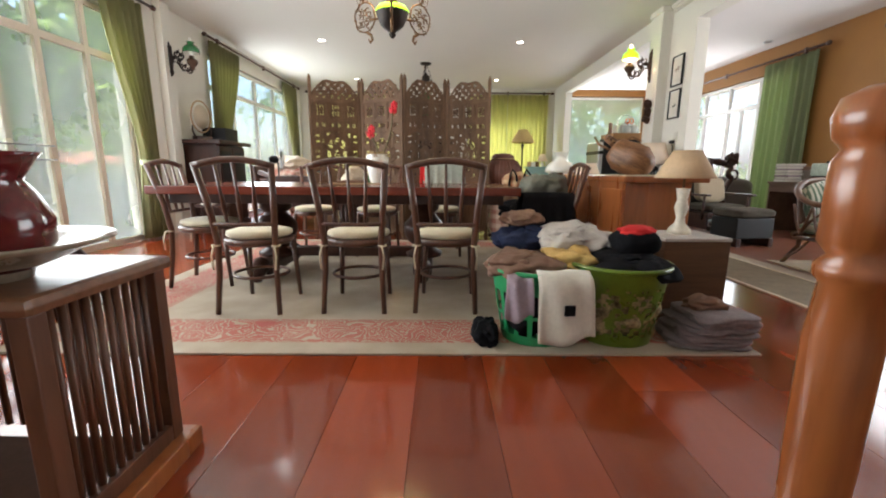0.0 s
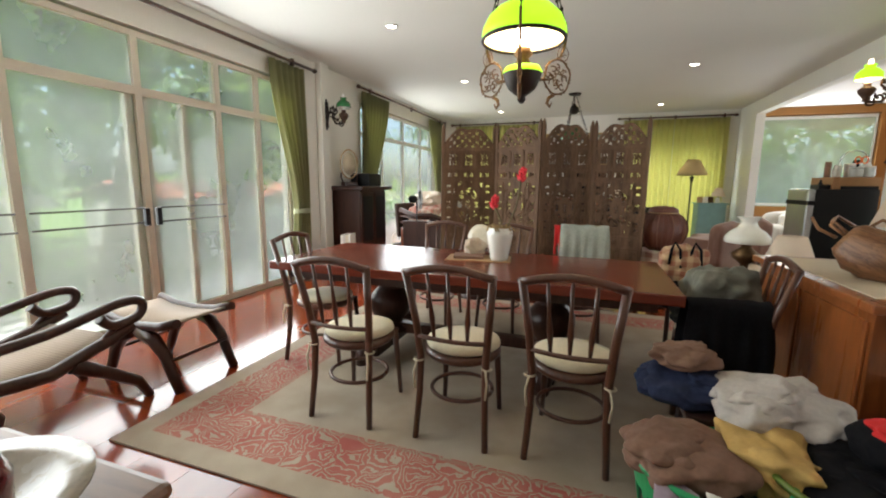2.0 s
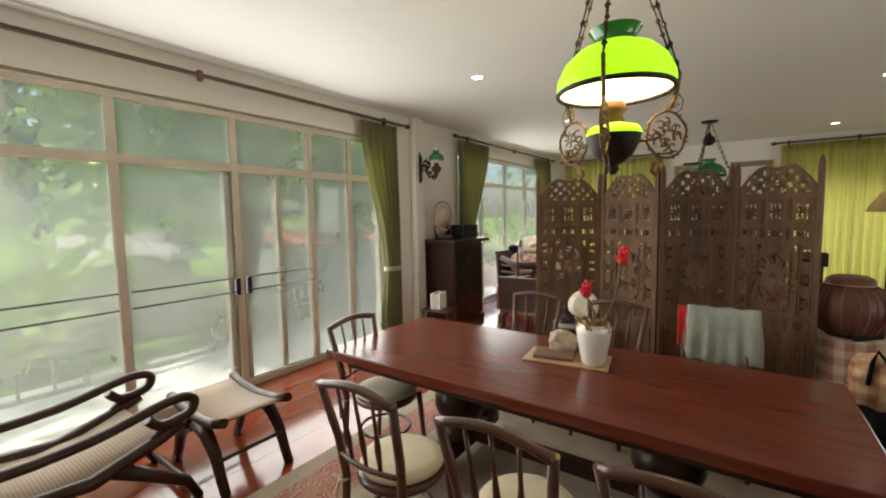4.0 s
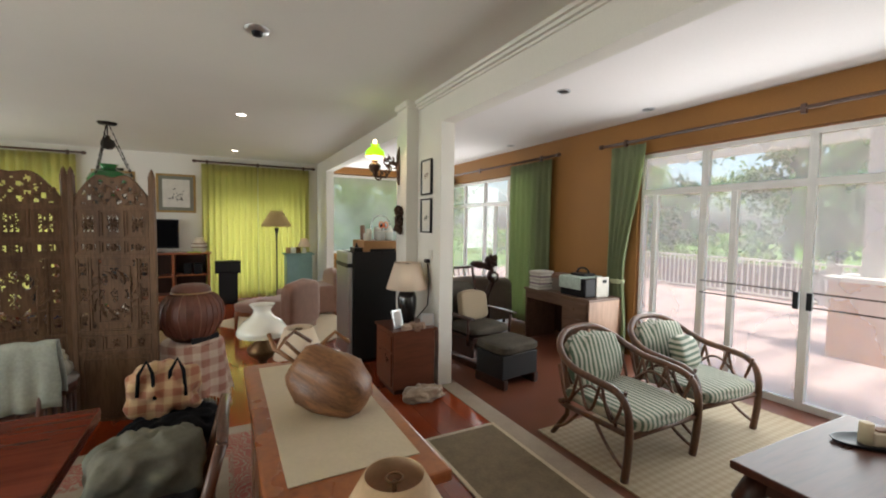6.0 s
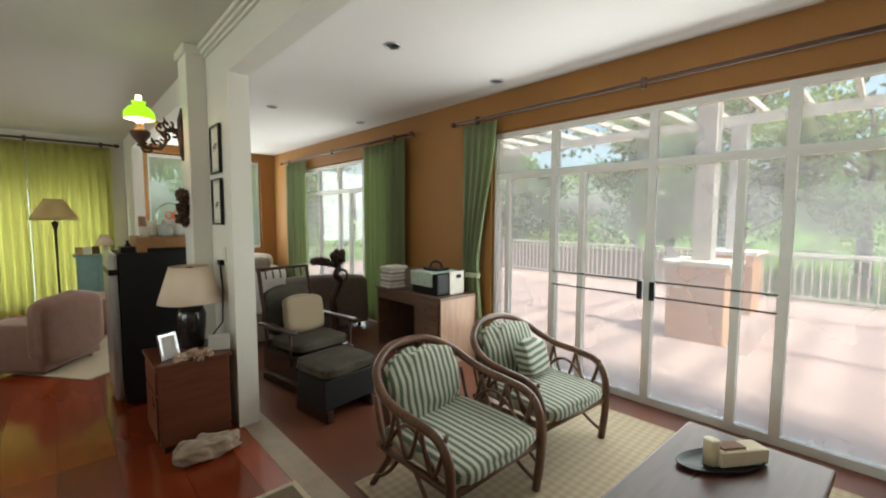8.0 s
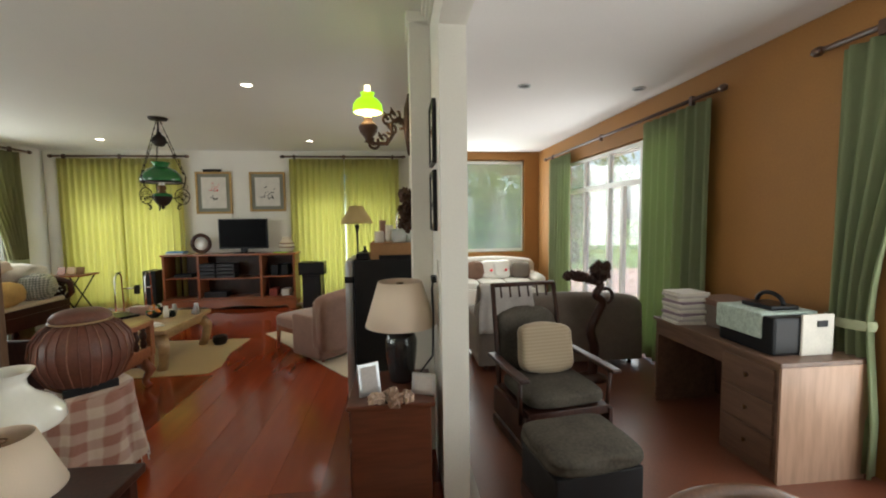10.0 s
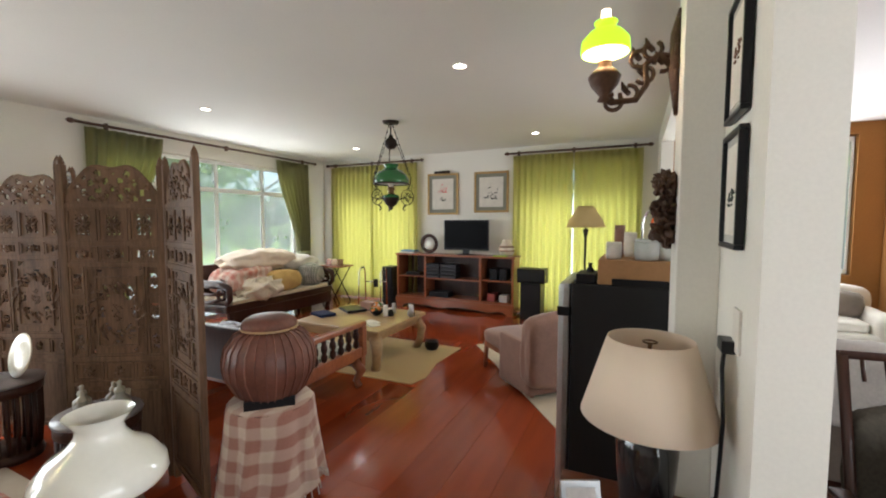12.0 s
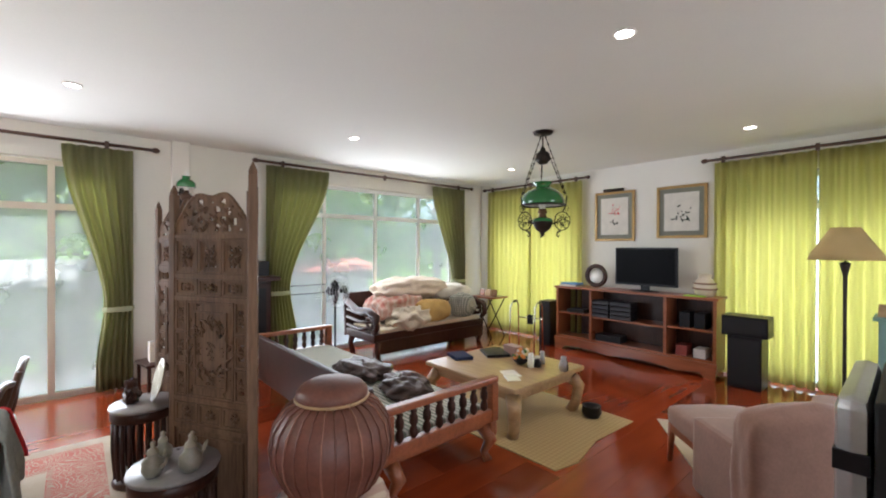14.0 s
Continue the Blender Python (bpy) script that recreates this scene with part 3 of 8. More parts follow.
for x, y, z, w, h, way, power in ((WX - 0.02, 3.0, 1.5, 4.7, 1.8, (1, 0, 0), 66), (WX - 0.02, 8.95, 1.4, 3.4, 2.2, (1, 0, 0), 38),
                                  (EX + 0.02, 3.45, 1.4, 3.4, 2.1, (-1, 0, 0), 40), (EX + 0.02, 8.7, 1.3, 3.1, 2.3, (-1, 0, 0), 28),
                                  (4.95, NY + 0.03, 1.87, 1.9, 1.7, (0, -1, 0), 26), (-1.75, NY + 0.32, 1.06, 1.9, 1.85, (0, -1, 0), 18), (2.33, NY + 0.32, 1.06, 1.9, 1.85, (0, -1, 0), 19)):
    window_lamp(x, y, z, w, h, way, power)


# ---- lamps of the place ----
GREEN_LIT = glowing("lit_green_glass", (0.28, 0.72, 0.01), 0.75)
GREEN_OFF = plain("green_glass", (0.02, 0.16, 0.04), 0.12, vary=0.1, bump=0.0, coat=0.6)
INNER_LIT = glowing("lit_shade_lining", (1.0, 0.85, 0.55), 0.8)
BULB = glowing("bulb", (1.0, 0.8, 0.55), 14.0)
DOWN = glowing("downlight_glow", (1.0, 0.93, 0.82), 9.0)


def point_lamp(x, y, z, power, colour=(1.0, 0.74, 0.42), size=0.05):
    lamp = new("lamp_light", bpy.data.lights.new("lamp_light", "POINT"))
    lamp.data.energy, lamp.data.color, lamp.data.shadow_soft_size = power, colour, size
    lamp.location = (x, y, z)
    return lamp


def downlight(x, y, lit):
    d = thing("downlight", "round recessed ceiling light, " + ("lit" if lit else "switched off"), "ceiling light", x, y, TOP, 0, "recessed ceiling lights")
    part("trim_ring", ring(B(), (0, 0, -0.004), 0.06, 0.009, segs=20), WALL if lit else STEEL, d)
    part("lens", lathe(B(), [(0, -0.003), (0.055, -0.002), (0.056, 0.0)], 20), DOWN if lit else BLACK, d)
    if lit:
        lamp = new("downlight_light", bpy.data.lights.new("downlight_light", "SPOT"))
        lamp.data.energy, lamp.data.color, lamp.data.spot_size, lamp.data.spot_blend, lamp.data.shadow_soft_size = 11, (1.0, 0.9, 0.74), radians(110), 0.7, 0.05
        lamp.matrix_world = look((x, y, TOP - 0.03), (x, y, 0.0))


for x, y, lit in ((-1.475, 5.02, True), (-1.41, 7.54, True), (1.87, 7.54, True), (1.87, 10.49, True), (-1.41, 10.49, True),
                  (4.65, 4.88, False), (5.92, 4.87, False), (4.65, 7.4, False), (5.9, 7.4, False), (5.95, 1.95, False), (4.69, 1.95, False)):
    downlight(x, y, lit)
smoke = thing("smoke_detector", "grey round smoke detector on the ceiling", "smoke detector", 1.88, 4.96, TOP)
part("base", lathe(B(), [(0, -0.02), (0.075, -0.018), (0.085, 0.0)], 20), STEEL, smoke)
part("sensor", lathe(B(), [(0, -0.05), (0.03, -0.045), (0.04, -0.02)], 16), BLACK, smoke)


def scrolls(bm, m, size, n=5, seed=0):
    """Cast-iron filigree: a round open loop filled with thin curls and leaf tips."""
    rnd = random.Random(seed)
    loop = [m @ Vector((math.cos(a) * size * 0.86 * (1 + 0.05 * math.sin(6 * a)), 0, math.sin(a) * size)) for a in (2 * math.pi * k / 30 for k in range(31))]
    tube(bm, loop, size * 0.06, 5)
    for i in range(n * 3):
        a0, r0 = 2 * math.pi * i / (n * 3) + rnd.uniform(-0.2, 0.2), rnd.uniform(0.25, 0.72) * size
        cx, cz = math.cos(a0) * r0 * 0.86, math.sin(a0) * r0
        way = rnd.choice((-1, 1))
        pts = [m @ Vector((cx + math.cos(a0 + way * t * 0.6) * size * 0.24 * (1 - t / 12), rnd.uniform(-0.06, 0.06) * size, cz + math.sin(a0 + way * t * 0.6) * size * 0.24 * (1 - t / 12))) for t in range(9)]
        tube(bm, pts, size * 0.042, 5)
        o = Vector((math.cos(a0) * 0.86, 0, math.sin(a0))) * size
        tube(bm, [m @ o, m @ (o * 1.08), m @ (o * 1.14)], [size * 0.05, size * 0.06, size * 0.015], 5)


def pendant(x, y, lit, turn, dz=0.05):
    p = thing("pendant_lamp", ("lit" if lit else "unlit") + " green glass pendant oil lamp in ornate iron scrollwork", "pendant lamp", x, y, dz, turn)
    part("ceiling_rose", lathe(B(), [(0, TOP - dz - 0.03), (0.1, TOP - dz - 0.028), (0.115, TOP - dz)], 24), IRON, p)
    part("hanger", tube(B(), [(0, 0, TOP - dz - 0.02), (0, 0, 2.74)], 0.008), IRON, p)
    part("counterweight", lathe(B(), [(0, 2.56), (0.05, 2.57), (0.085, 2.62), (0.075, 2.68), (0.03, 2.72), (0.025, 2.75), (0, 2.76)], 20), ORANGEW if lit else IRON, p)
    prof = [(0.23, 2.1), (0.243, 2.122), (0.238, 2.16), (0.21, 2.22), (0.16, 2.268), (0.102, 2.295), (0.082, 2.308), (0.086, 2.325), (0.11, 2.36)]
    part("shade", lathe(B(), prof[:6], 36), GREEN_LIT if lit else GREEN_OFF, p, "domed green glass shade")
    part("shade_neck", lathe(B(), prof[5:], 30), GREEN_OFF, p, "dark green flared neck")
    part("shade_lining", lathe(B(), [(0.226, 2.101), (0.236, 2.126), (0.229, 2.16), (0.2, 2.212), (0.148, 2.256), (0.08, 2.28)], 36), INNER_LIT if lit else WHITE, p)
    part("rim", ring(B(), (0, 0, 2.1), 0.236, 0.011, segs=36), IRON, p)
    part("chimney", lathe(B(), [(0.03, 2.06), (0.042, 2.1), (0.035, 2.16), (0.025, 2.25)], 16), BULB if lit else WHITE, p)
    part("burner", lathe(B(), [(0.0, 1.96), (0.05, 1.965), (0.035, 2.0), (0.055, 2.02), (0.04, 2.06), (0.0, 2.065)], 20), BRASS, p, "brass burner")
    part("collar", lathe(B(), [(0.03, 1.97), (0.1, 1.95), (0.115, 1.925), (0.115, 1.915)], 24), GREEN_LIT if lit else GREEN_OFF, p)
    part("font", lathe(B(), [(0.115, 1.918), (0.105, 1.88), (0.08, 1.83), (0.05, 1.805), (0.02, 1.785), (0.026, 1.77), (0.012, 1.75), (0, 1.745)], 24), IRON, p)
    for k in range(3):
        a = radians(120 * k)
        r = 0.235
        ox, oy = r * math.cos(a), r * math.sin(a)
        bm = B()
        scrolls(bm, pose(ox * 0.98, oy * 0.98, 1.915, 0, 0, math.degrees(a)), 0.1, 5, k + 3)
        scrolls(bm, pose(ox * 1.12, oy * 1.12, 2.05, 0, 0, math.degrees(a)), 0.042, 2, k + 9)
        tube(bm, [(ox * 1.05, oy * 1.05, 2.03), (ox * 1.16, oy * 1.16, 2.1), (ox * 1.2, oy * 1.2, 2.18)], 0.009)
        tube(bm, [(ox * 0.9, oy * 0.9, 1.81), (ox * 0.76, oy * 0.76, 1.79), (ox * 0.72, oy * 0.72, 1.76), (ox * 0.8, oy * 0.8, 1.74), (ox * 0.86, oy * 0.86, 1.765)], [0.012, 0.011, 0.01, 0.008, 0.005])
        tube(bm, [(ox * 0.45, oy * 0.45, 1.89), (ox * 0.8, oy * 0.8, 1.9)], 0.008)
        part("scroll_arm", bm, BRASS if lit else IRON, p)
        bm = B()
        s, e = Vector((ox * 1.2, oy * 1.2, 2.18)), Vector((0.02 * math.cos(a), 0.02 * math.sin(a), 2.9))
        s2 = Vector((ox * 1.1, oy * 1.1, 2.2))
        e2 = Vector((0.06 * math.cos(a), 0.06 * math.sin(a), 2.7))
        for u, v in ((s, e), (s2, e2)):
            tube(bm, [u, v], 0.004, 5)
            for i in range(9):
                c = u.lerp(v, (i + 0.5) / 9)
                tube(bm, [c - (v - u) * 0.022, c, c + (v - u) * 0.022], [0.004, 0.012, 0.004], 6)
        part("chain", bm, IRON, p)
    if lit:
        point_lamp(x, y, 2.43, 5, size=0.06)
        point_lamp(x, y, 2.08, 10, size=0.04)
    return p


pendant(0.21, 3.33, True, 35)
pendant(0.26, 9.0, False, 10)


CHIMNEY = glowing("lit_lamp_chimney", (1.0, 0.8, 0.5), 2.2)


def wall_lamp(x, y, z, facing, lit, name="wall_lamp"):
    w = thing(name, "bracket oil lamp with green shade on a scrolled iron arm" + ("" if lit else ", unlit"), "wall lamp", x, y, z, facing)
    bm = B()
    tube(bm, [(0, 0, -0.28), (0, 0.012, -0.1), (0, 0.012, 0.05), (0, 0, 0.15)], [0.015, 0.03, 0.025, 0.01])
    for i in range(4):
        ring(bm, (0, 0.012, -0.22 + 0.1 * i), 0.03, 0.009, "y", 12)
    part("backplate", bm, BRONZE if lit else IRON, w)
    bm = B()
    tube(bm, [(0, 0.01, -0.1), (0, 0.08, -0.02), (0, 0.13, -0.06), (0, 0.12, -0.14), (0, 0.16, -0.2), (0, 0.26, -0.2), (0, 0.3, -0.17)], 0.014)
    for k, (yy, zz) in enumerate(((0.06, -0.06), (0.13, -0.1), (0.19, -0.17), (0.1, 0.0), (0.25, -0.2), (0.15, -0.03))):
        ring(bm, (0, yy, zz), 0.035, 0.01, "x", 10, 1.0, (40 * k, 40 * k + 290))
        tube(bm, [(0, yy, zz), (0.02, yy + 0.02, zz + 0.03), (0.0, yy + 0.03, zz + 0.055)], [0.012, 0.014, 0.003], 6)
    part("arm", bm, BRONZE if lit else IRON, w, "scrolled bracket arm")
    c = (0, 0.29, 0)
    part("font", lathe(B(), [(0, -0.2), (0.03, -0.19), (0.02, -0.17), (0.06, -0.12), (0.07, -0.085), (0.05, -0.06), (0.03, -0.05), (0.03, -0.02), (0, -0.02)], 20, c), BRONZE, w)
    part("shade", lathe(B(), [(0.1, 0.015), (0.104, 0.03), (0.1, 0.07), (0.07, 0.105), (0.045, 0.12), (0.04, 0.13), (0.05, 0.15)], 26, c), GREEN_LIT if lit else GREEN_OFF, w, "small green glass shade")
    part("shade_lining", lathe(B(), [(0.097, 0.016), (0.09, 0.06), (0.06, 0.09), (0, 0.1)], 22, c), INNER_LIT if lit else WHITE, w)
    part("chimney", lathe(B(), [(0.022, -0.02), (0.03, 0.01), (0.022, 0.06), (0.02, 0.2)], 14, c), (CHIMNEY if lit else WHITE), w)
    return w


wall_lamp(3.43, 6.17, 2.365, 90, True)
point_lamp(3.14, 6.17, 2.345, 5, size=0.04)
wall_lamp(WX + 0.1, 6.03, 2.36, -90, False)
carving = thing("wall_carving", "dark knotted carved wood hanging on the pillar", "wall ornament", 3.405, 6.08, 1.55)
for i in range(9):
    rr = random.Random(i)
    part("knot", pad(B(), -0.035 + rr.uniform(-0.03, 0.02), 0.02, -0.04 + rr.uniform(-0.02, 0.02), 0.04 + rr.uniform(-0.015, 0.02), 0.03 * i - 0.01, 0.03 * i + 0.05, 0.8, 0.7, None, i), BRONZE, carving)

# ---- dining room ----
carpet = tagged(part("carpet", box(B(), -1.62, 2.12, 2.02, 5.34, 0.001, 0.012, 0.003), rug_floral("floral_carpet", -1.62, 2.12, 2.02, 5.34), None), "pale carpet with a faded red floral border", "carpet")
TZ = 0.76
table = thing("dining_table", "long dark mahogany dining table on turned pedestals", "dining table", -0.2, 3.635)
part("tabletop", box(B(), -1.33, 1.33, -0.525, 0.525, TZ - 0.06, TZ, 0.008), TABLEW, table, "polished mahogany top")
part("apron", box(B(), -1.22, 1.22, -0.43, 0.43, TZ - 0.13, TZ - 0.061, 0.004), DARKW, table)
for sx in (-0.62, 0.62):
    part("pedestal", lathe(B(), [(0.09, 0.15), (0.15, 0.17), (0.155, 0.2), (0.1, 0.23), (0.095, 0.26), (0.14, 0.3), (0.17, 0.37), (0.165, 0.44), (0.11, 0.5), (0.085, 0.53), (0.125, 0.56), (0.13, 0.6), (0.14, 0.64)], 24, (sx, 0, 0)), DARKW, table, "stout turned pedestal")
    part("foot", box(B(), sx - 0.075, sx + 0.075, -0.36, 0.36, 0.07, 0.17, 0.025), DARKW, table)
    for sy in (-1, 1):
        part("toe", tube(B(), [(sx, sy * 0.28, 0.13), (sx, sy * 0.36, 0.15), (sx, sy * 0.43, 0.12), (sx, sy * 0.45, 0.07), (sx, sy * 0.41, 0.06)], [0.06, 0.068, 0.062, 0.05, 0.035], 12), DARKW, table, "scrolled toe")
part("stretcher", box(B(), -0.6, 0.6, -0.04, 0.04, 0.16, 0.24, 0.01), DARKW, table)


def dining_chair(x, y, rz, label, cushion=CREAM):
    c = thing("dining_chair", label, "chair", x, y, 0.012, rz, "chairs round the dining table")
    for s in (-1, 1):
        part("back_leg", tube(B(), [(s * 0.185, -0.23, 0), (s * 0.172, -0.2, 0.25), (s * 0.17, -0.19, 0.43), (s * 0.185, -0.215, 0.62), (s * 0.215, -0.285, 0.9)], [0.016, 0.018, 0.02, 0.02, 0.019], 8), CHAIRW, c)
        part("front_leg", tube(B(), [(s * 0.17, 0.2, 0), (s * 0.15, 0.165, 0.43)], [0.014, 0.02], 8), CHAIRW, c)
    part("seat_frame", lathe(B(), [(0, 0.405), (0.19, 0.405), (0.205, 0.42), (0.205, 0.44), (0.19, 0.45), (0, 0.45)], 28, (0, 0, 0), 1.02), CHAIRW, c)
    part("cushion", lathe(B(), [(0, 0.45), (0.18, 0.45), (0.2, 0.465), (0.195, 0.485), (0.15, 0.497), (0, 0.5)], 28, (0, 0.005, 0)), cushion, c, "cream padded seat cushion")
    part("foot_ring", ring(B(), (0, -0.01, 0.21), 0.165, 0.011), CHAIRW, c)
    part("top_rail", tube(B(), bow((-0.215, -0.285, 0.885), (0.215, -0.285, 0.885), 0.035) , 0.019, 8), CHAIRW, c)
    part("lower_rail", tube(B(), bow((-0.18, -0.212, 0.55), (0.18, -0.212, 0.55), -0.03, 8, (0, 1, 0)), 0.012, 8), CHAIRW, c)
    for i in range(3):
        u = -0.085 + 0.085 * i
        part("spindle", tube(B(), [(u, -0.225, 0.55), (u * 1.05, -0.243, 0.66), (u * 1.12, -0.256, 0.74), (u * 1.2, -0.285, 0.9)], [0.008, 0.015, 0.009, 0.008], 7), CHAIRW, c)
    for s in (-1, 1):
        bm = B()
        ring(bm, (s * 0.178, -0.2, 0.42), 0.024, 0.005, segs=10)
        tube(bm, [(s * 0.178, -0.228, 0.42), (s * 0.19, -0.24, 0.36), (s * 0.182, -0.24, 0.28)], 0.006, 5)
        part("cushion_tie", bm, CREAM, c)
    return c


first = dining_chair(-0.6, 2.79, 0, "dark bentwood chair with cream seat cushion and spindle back")
for x, y, rz in ((0.03, 2.81, 0), (0.6, 2.82, -3), (-1.22, 3.34, -86), (-0.75, 4.5, 180), (-0.1, 4.47, 176), (0.58, 4.5, 184), (1.36, 3.46, 88)):
    copy_thing(first, pose(x, y, 0.012, 0, 0, rz))


def heap(name, label, category, x, y, z, w, d, h, material, seed, rz=0, lumps=0.35, soft=0.6, layers=0):
    """Soft cloth; layers: loose folds lying over one another on top."""
    t = thing(name, label, category, x, y, z, rz)
    rr = random.Random(seed * 3 + 1)
    bm = pad(B(), -w / 2, w / 2, -d / 2, d / 2, -0.01, h, soft, lumps, None, seed)
    for k in range(layers):
        a, g = rr.uniform(-60, 60), rr.uniform(0.5, 0.8)
        zz = h * (0.3 + 0.62 * k / layers)
        m = pose(rr.uniform(-0.22, 0.22) * w, rr.uniform(-0.22, 0.22) * d, zz, rr.uniform(-14, 14), rr.uniform(-14, 14), a)
        part("fold", pad(B(), -w * g / 2, w * g / 2, -d * g * 0.36, d * g * 0.36, -0.015, 0.03 + h * 0.14, 0.4, 0.2, m, seed + k), material, t)
    part("cloth", bm, material, t)
    return t


def draped(name, label, category, x, y, z, w, front, back, material, rz=0, seed=1, gap=0.045):
    """A cloth thrown over a rail at height z: hangs to both sides in uneven folds."""
    t = thing(name, label, category, x, y, z, rz)
    bm = B()
    n, prof = 22, []
    for k in range(9):
        prof.append((-gap - 0.02 * (1 - k / 8), -front * (1 - k / 8)))
    for k in range(1, 6):
        a = math.pi * (1 - k / 6)
        prof.append((gap * math.cos(a), gap * 0.7 * math.sin(a)))
    for k in range(9):
        prof.append((gap + 0.02 * k / 8, -back * k / 8))
    rows = []
    for v, hz in prof:
        row = []
        for i in range(n + 1):
            u = i / n
            low = min(1.0, max(0.0, -hz) / 0.2)
            f = noise.noise(Vector((u * 5, seed, hz * 1.5))) * 0.05 * low + 0.012 * math.sin(u * 17 + seed) * low
            e = noise.noise(Vector((u * 3, seed * 2.0, 0))) * 0.12 * low
            row.append(bm.verts.new(((u - 0.5) * w * (1 + 0.1 * low), v + (f if v > 0 else -abs(f)), hz * (1 + e) + 0.012 * noise.noise(Vector((u * 6, seed, 3))))))
        rows.append(row)
    for p, q in zip(rows, rows[1:]):
        for i in range(n):
            bm.faces.new((p[i], p[i + 1], q[i + 1], q[i])).smooth = True
    ob = part("cloth", bm, material, t)
    so = ob.modifiers.new("thickness", "SOLIDIFY")
    so.thickness = 0.007
    return t


NAVY = plain("navy_denim", (0.028, 0.036, 0.075), 0.9, vary=0.3, bump=0.4, gloss=0.1)
BLACKC = plain("black_cloth", (0.009, 0.009, 0.011), 0.9, vary=0.3, bump=0.4, gloss=0.1)
BROWNC = plain("brown_cloth", (0.2, 0.11, 0.075), 0.92, vary=0.2, bump=0.4)
MAUVE = plain("mauve_cloth", (0.3, 0.23, 0.27), 0.92, vary=0.15, bump=0.4)
LGREY = plain("pale_grey_cloth", (0.5, 0.46, 0.43), 0.92, vary=0.15, bump=0.4)
GREYPILE = plain("grey_towel", (0.2, 0.16, 0.165), 0.95, vary=0.25, bump=0.6)
REDC = plain("red_cloth", (0.62, 0.02, 0.02), 0.85, vary=0.1, bump=0.3)
YELLOWC = plain("mustard_cloth", (0.55, 0.36, 0.12), 0.9, vary=0.15, bump=0.3)
PLASTG = plain("bright_green_plastic", (0.02, 0.3, 0.11), 0.35, vary=0.08, bump=0.03)
PLASTL = plain("leaf_green_plastic", (0.1, 0.16, 0.012), 0.3, vary=0.2, bump=0.03)


def basket(x, y, r0, r1, h, material, label, floral, inside):
    """A tapered plastic basket: upright slots, or a pierced pattern of flowers and leaves."""
    b = thing("laundry_basket", label, "laundry basket", x, y, 0.012)
    bm = B()
    segs, rows = (120, 30) if floral else (48, 24)

    def open_at(k, j):
        u, v = k / segs, (j + 0.5) / rows
        if not 0.14 < v < 0.76:
            return False
        if not floral:
            return k % 3 != 0 and j % 8 != 1
        w = (u * 9) % 1 - 0.5
        z = (v - 0.14) / 0.62 * 2
        z, odd = z % 1 - 0.5, int(z)
        w = w if odd == 0 else (w + 1.0) % 1 - 0.5
        rr, a = math.hypot(w, z), math.atan2(z, w)
        petals = 0.1 < rr < 0.2 + 0.2 * abs(math.cos(2.5 * a + odd))
        leaves = rr > 0.47 and math.sin(13 * w + 4 * z) * math.cos(11 * z) > 0.2
        return petals or leaves
    for j in range(rows):
        z0, z1 = h * j / rows, h * (j + 1) / rows
        for k in range(segs):
            if open_at(k, j):
                continue
            a0, a1 = 2 * math.pi * k / segs, 2 * math.pi * (k + 1) / segs
            q = [bm.verts.new(((r0 + (r1 - r0) * z / h) * math.cos(a), (r0 + (r1 - r0) * z / h) * math.sin(a), z)) for a, z in ((a0, z0), (a1, z0), (a1, z1), (a0, z1))]
            bm.faces.new(q)
    bmesh.ops.remove_doubles(bm, verts=bm.verts, dist=0.0005)
    body = part("body", bm, material, b, "pierced plastic side")
    so_ = body.modifiers.new("thickness", "SOLIDIFY")
    so_.thickness = 0.004
    part("base", lathe(B(), [(0, 0.002), (r0, 0.002), (r0, 0.01), (0, 0.01)], 30), material, b)
    part("rim", ring(B(), (0, 0, h), r1 + 0.004, 0.012, segs=40), material, b)
    part("laundry", pad(B(), -r0 * 0.93, r0 * 0.93, -r0 * 0.93, r0 * 0.93, 0.015, h - 0.02, 0.5, 0.25, None, 3), inside, b, "clothes inside")
    return b


INSIDE = plain("mixed_laundry", (0.3, 0.24, 0.13), 0.9, vary=0.95, scale=13, bump=0.5)
basket(1.06, 2.27, 0.17, 0.235, 0.38, PLASTG, "emerald green plastic laundry basket heaped with clothes", False, BLACKC)
basket(1.49, 2.28, 0.19, 0.255, 0.4, PLASTL, "leaf green plastic laundry basket heaped with clothes", True, INSIDE)
heap("folded_trousers", "brown trousers heaped in the laundry basket", "clothes", 1.0, 2.28, 0.34, 0.36, 0.34, 0.1, BROWNC, 5, 20, 0.22, 0.6, 4)
heap("black_jacket", "black jacket heaped on the laundry", "clothes", 1.54, 2.27, 0.34, 0.42, 0.38, 0.1, BLACKC, 6, -10, 0.22, 0.6, 4)
heap("black_hat", "round black cloth hat on the laundry", "hat", 1.6, 2.34, 0.45, 0.24, 0.22, 0.13, BLACKC, 7, 0, 0.1, 0.6)
heap("red_shirt", "red shirt lying folded on the laundry", "clothes", 1.6, 2.33, 0.55, 0.17, 0.13, 0.045, REDC, 8, 10, 0.2)
heap("mustard_towel", "mustard towel between the baskets", "clothes", 1.28, 2.36, 0.36, 0.3, 0.3, 0.09, YELLOWC, 9)
heap("grey_shirts", "crumpled pale grey shirts in a heap", "clothes", 1.36, 2.6, 0.42, 0.44, 0.34, 0.12, LGREY, 12, 15, 0.22, 0.6, 6)
stool = thing("stool", "low dark stool under a heap of clothes", "stool", 1.3, 2.66, 0.012)
part("seat", box(B(), -0.26, 0.26, -0.17, 0.17, 0.38, 0.41, 0.008), DARKW, stool)
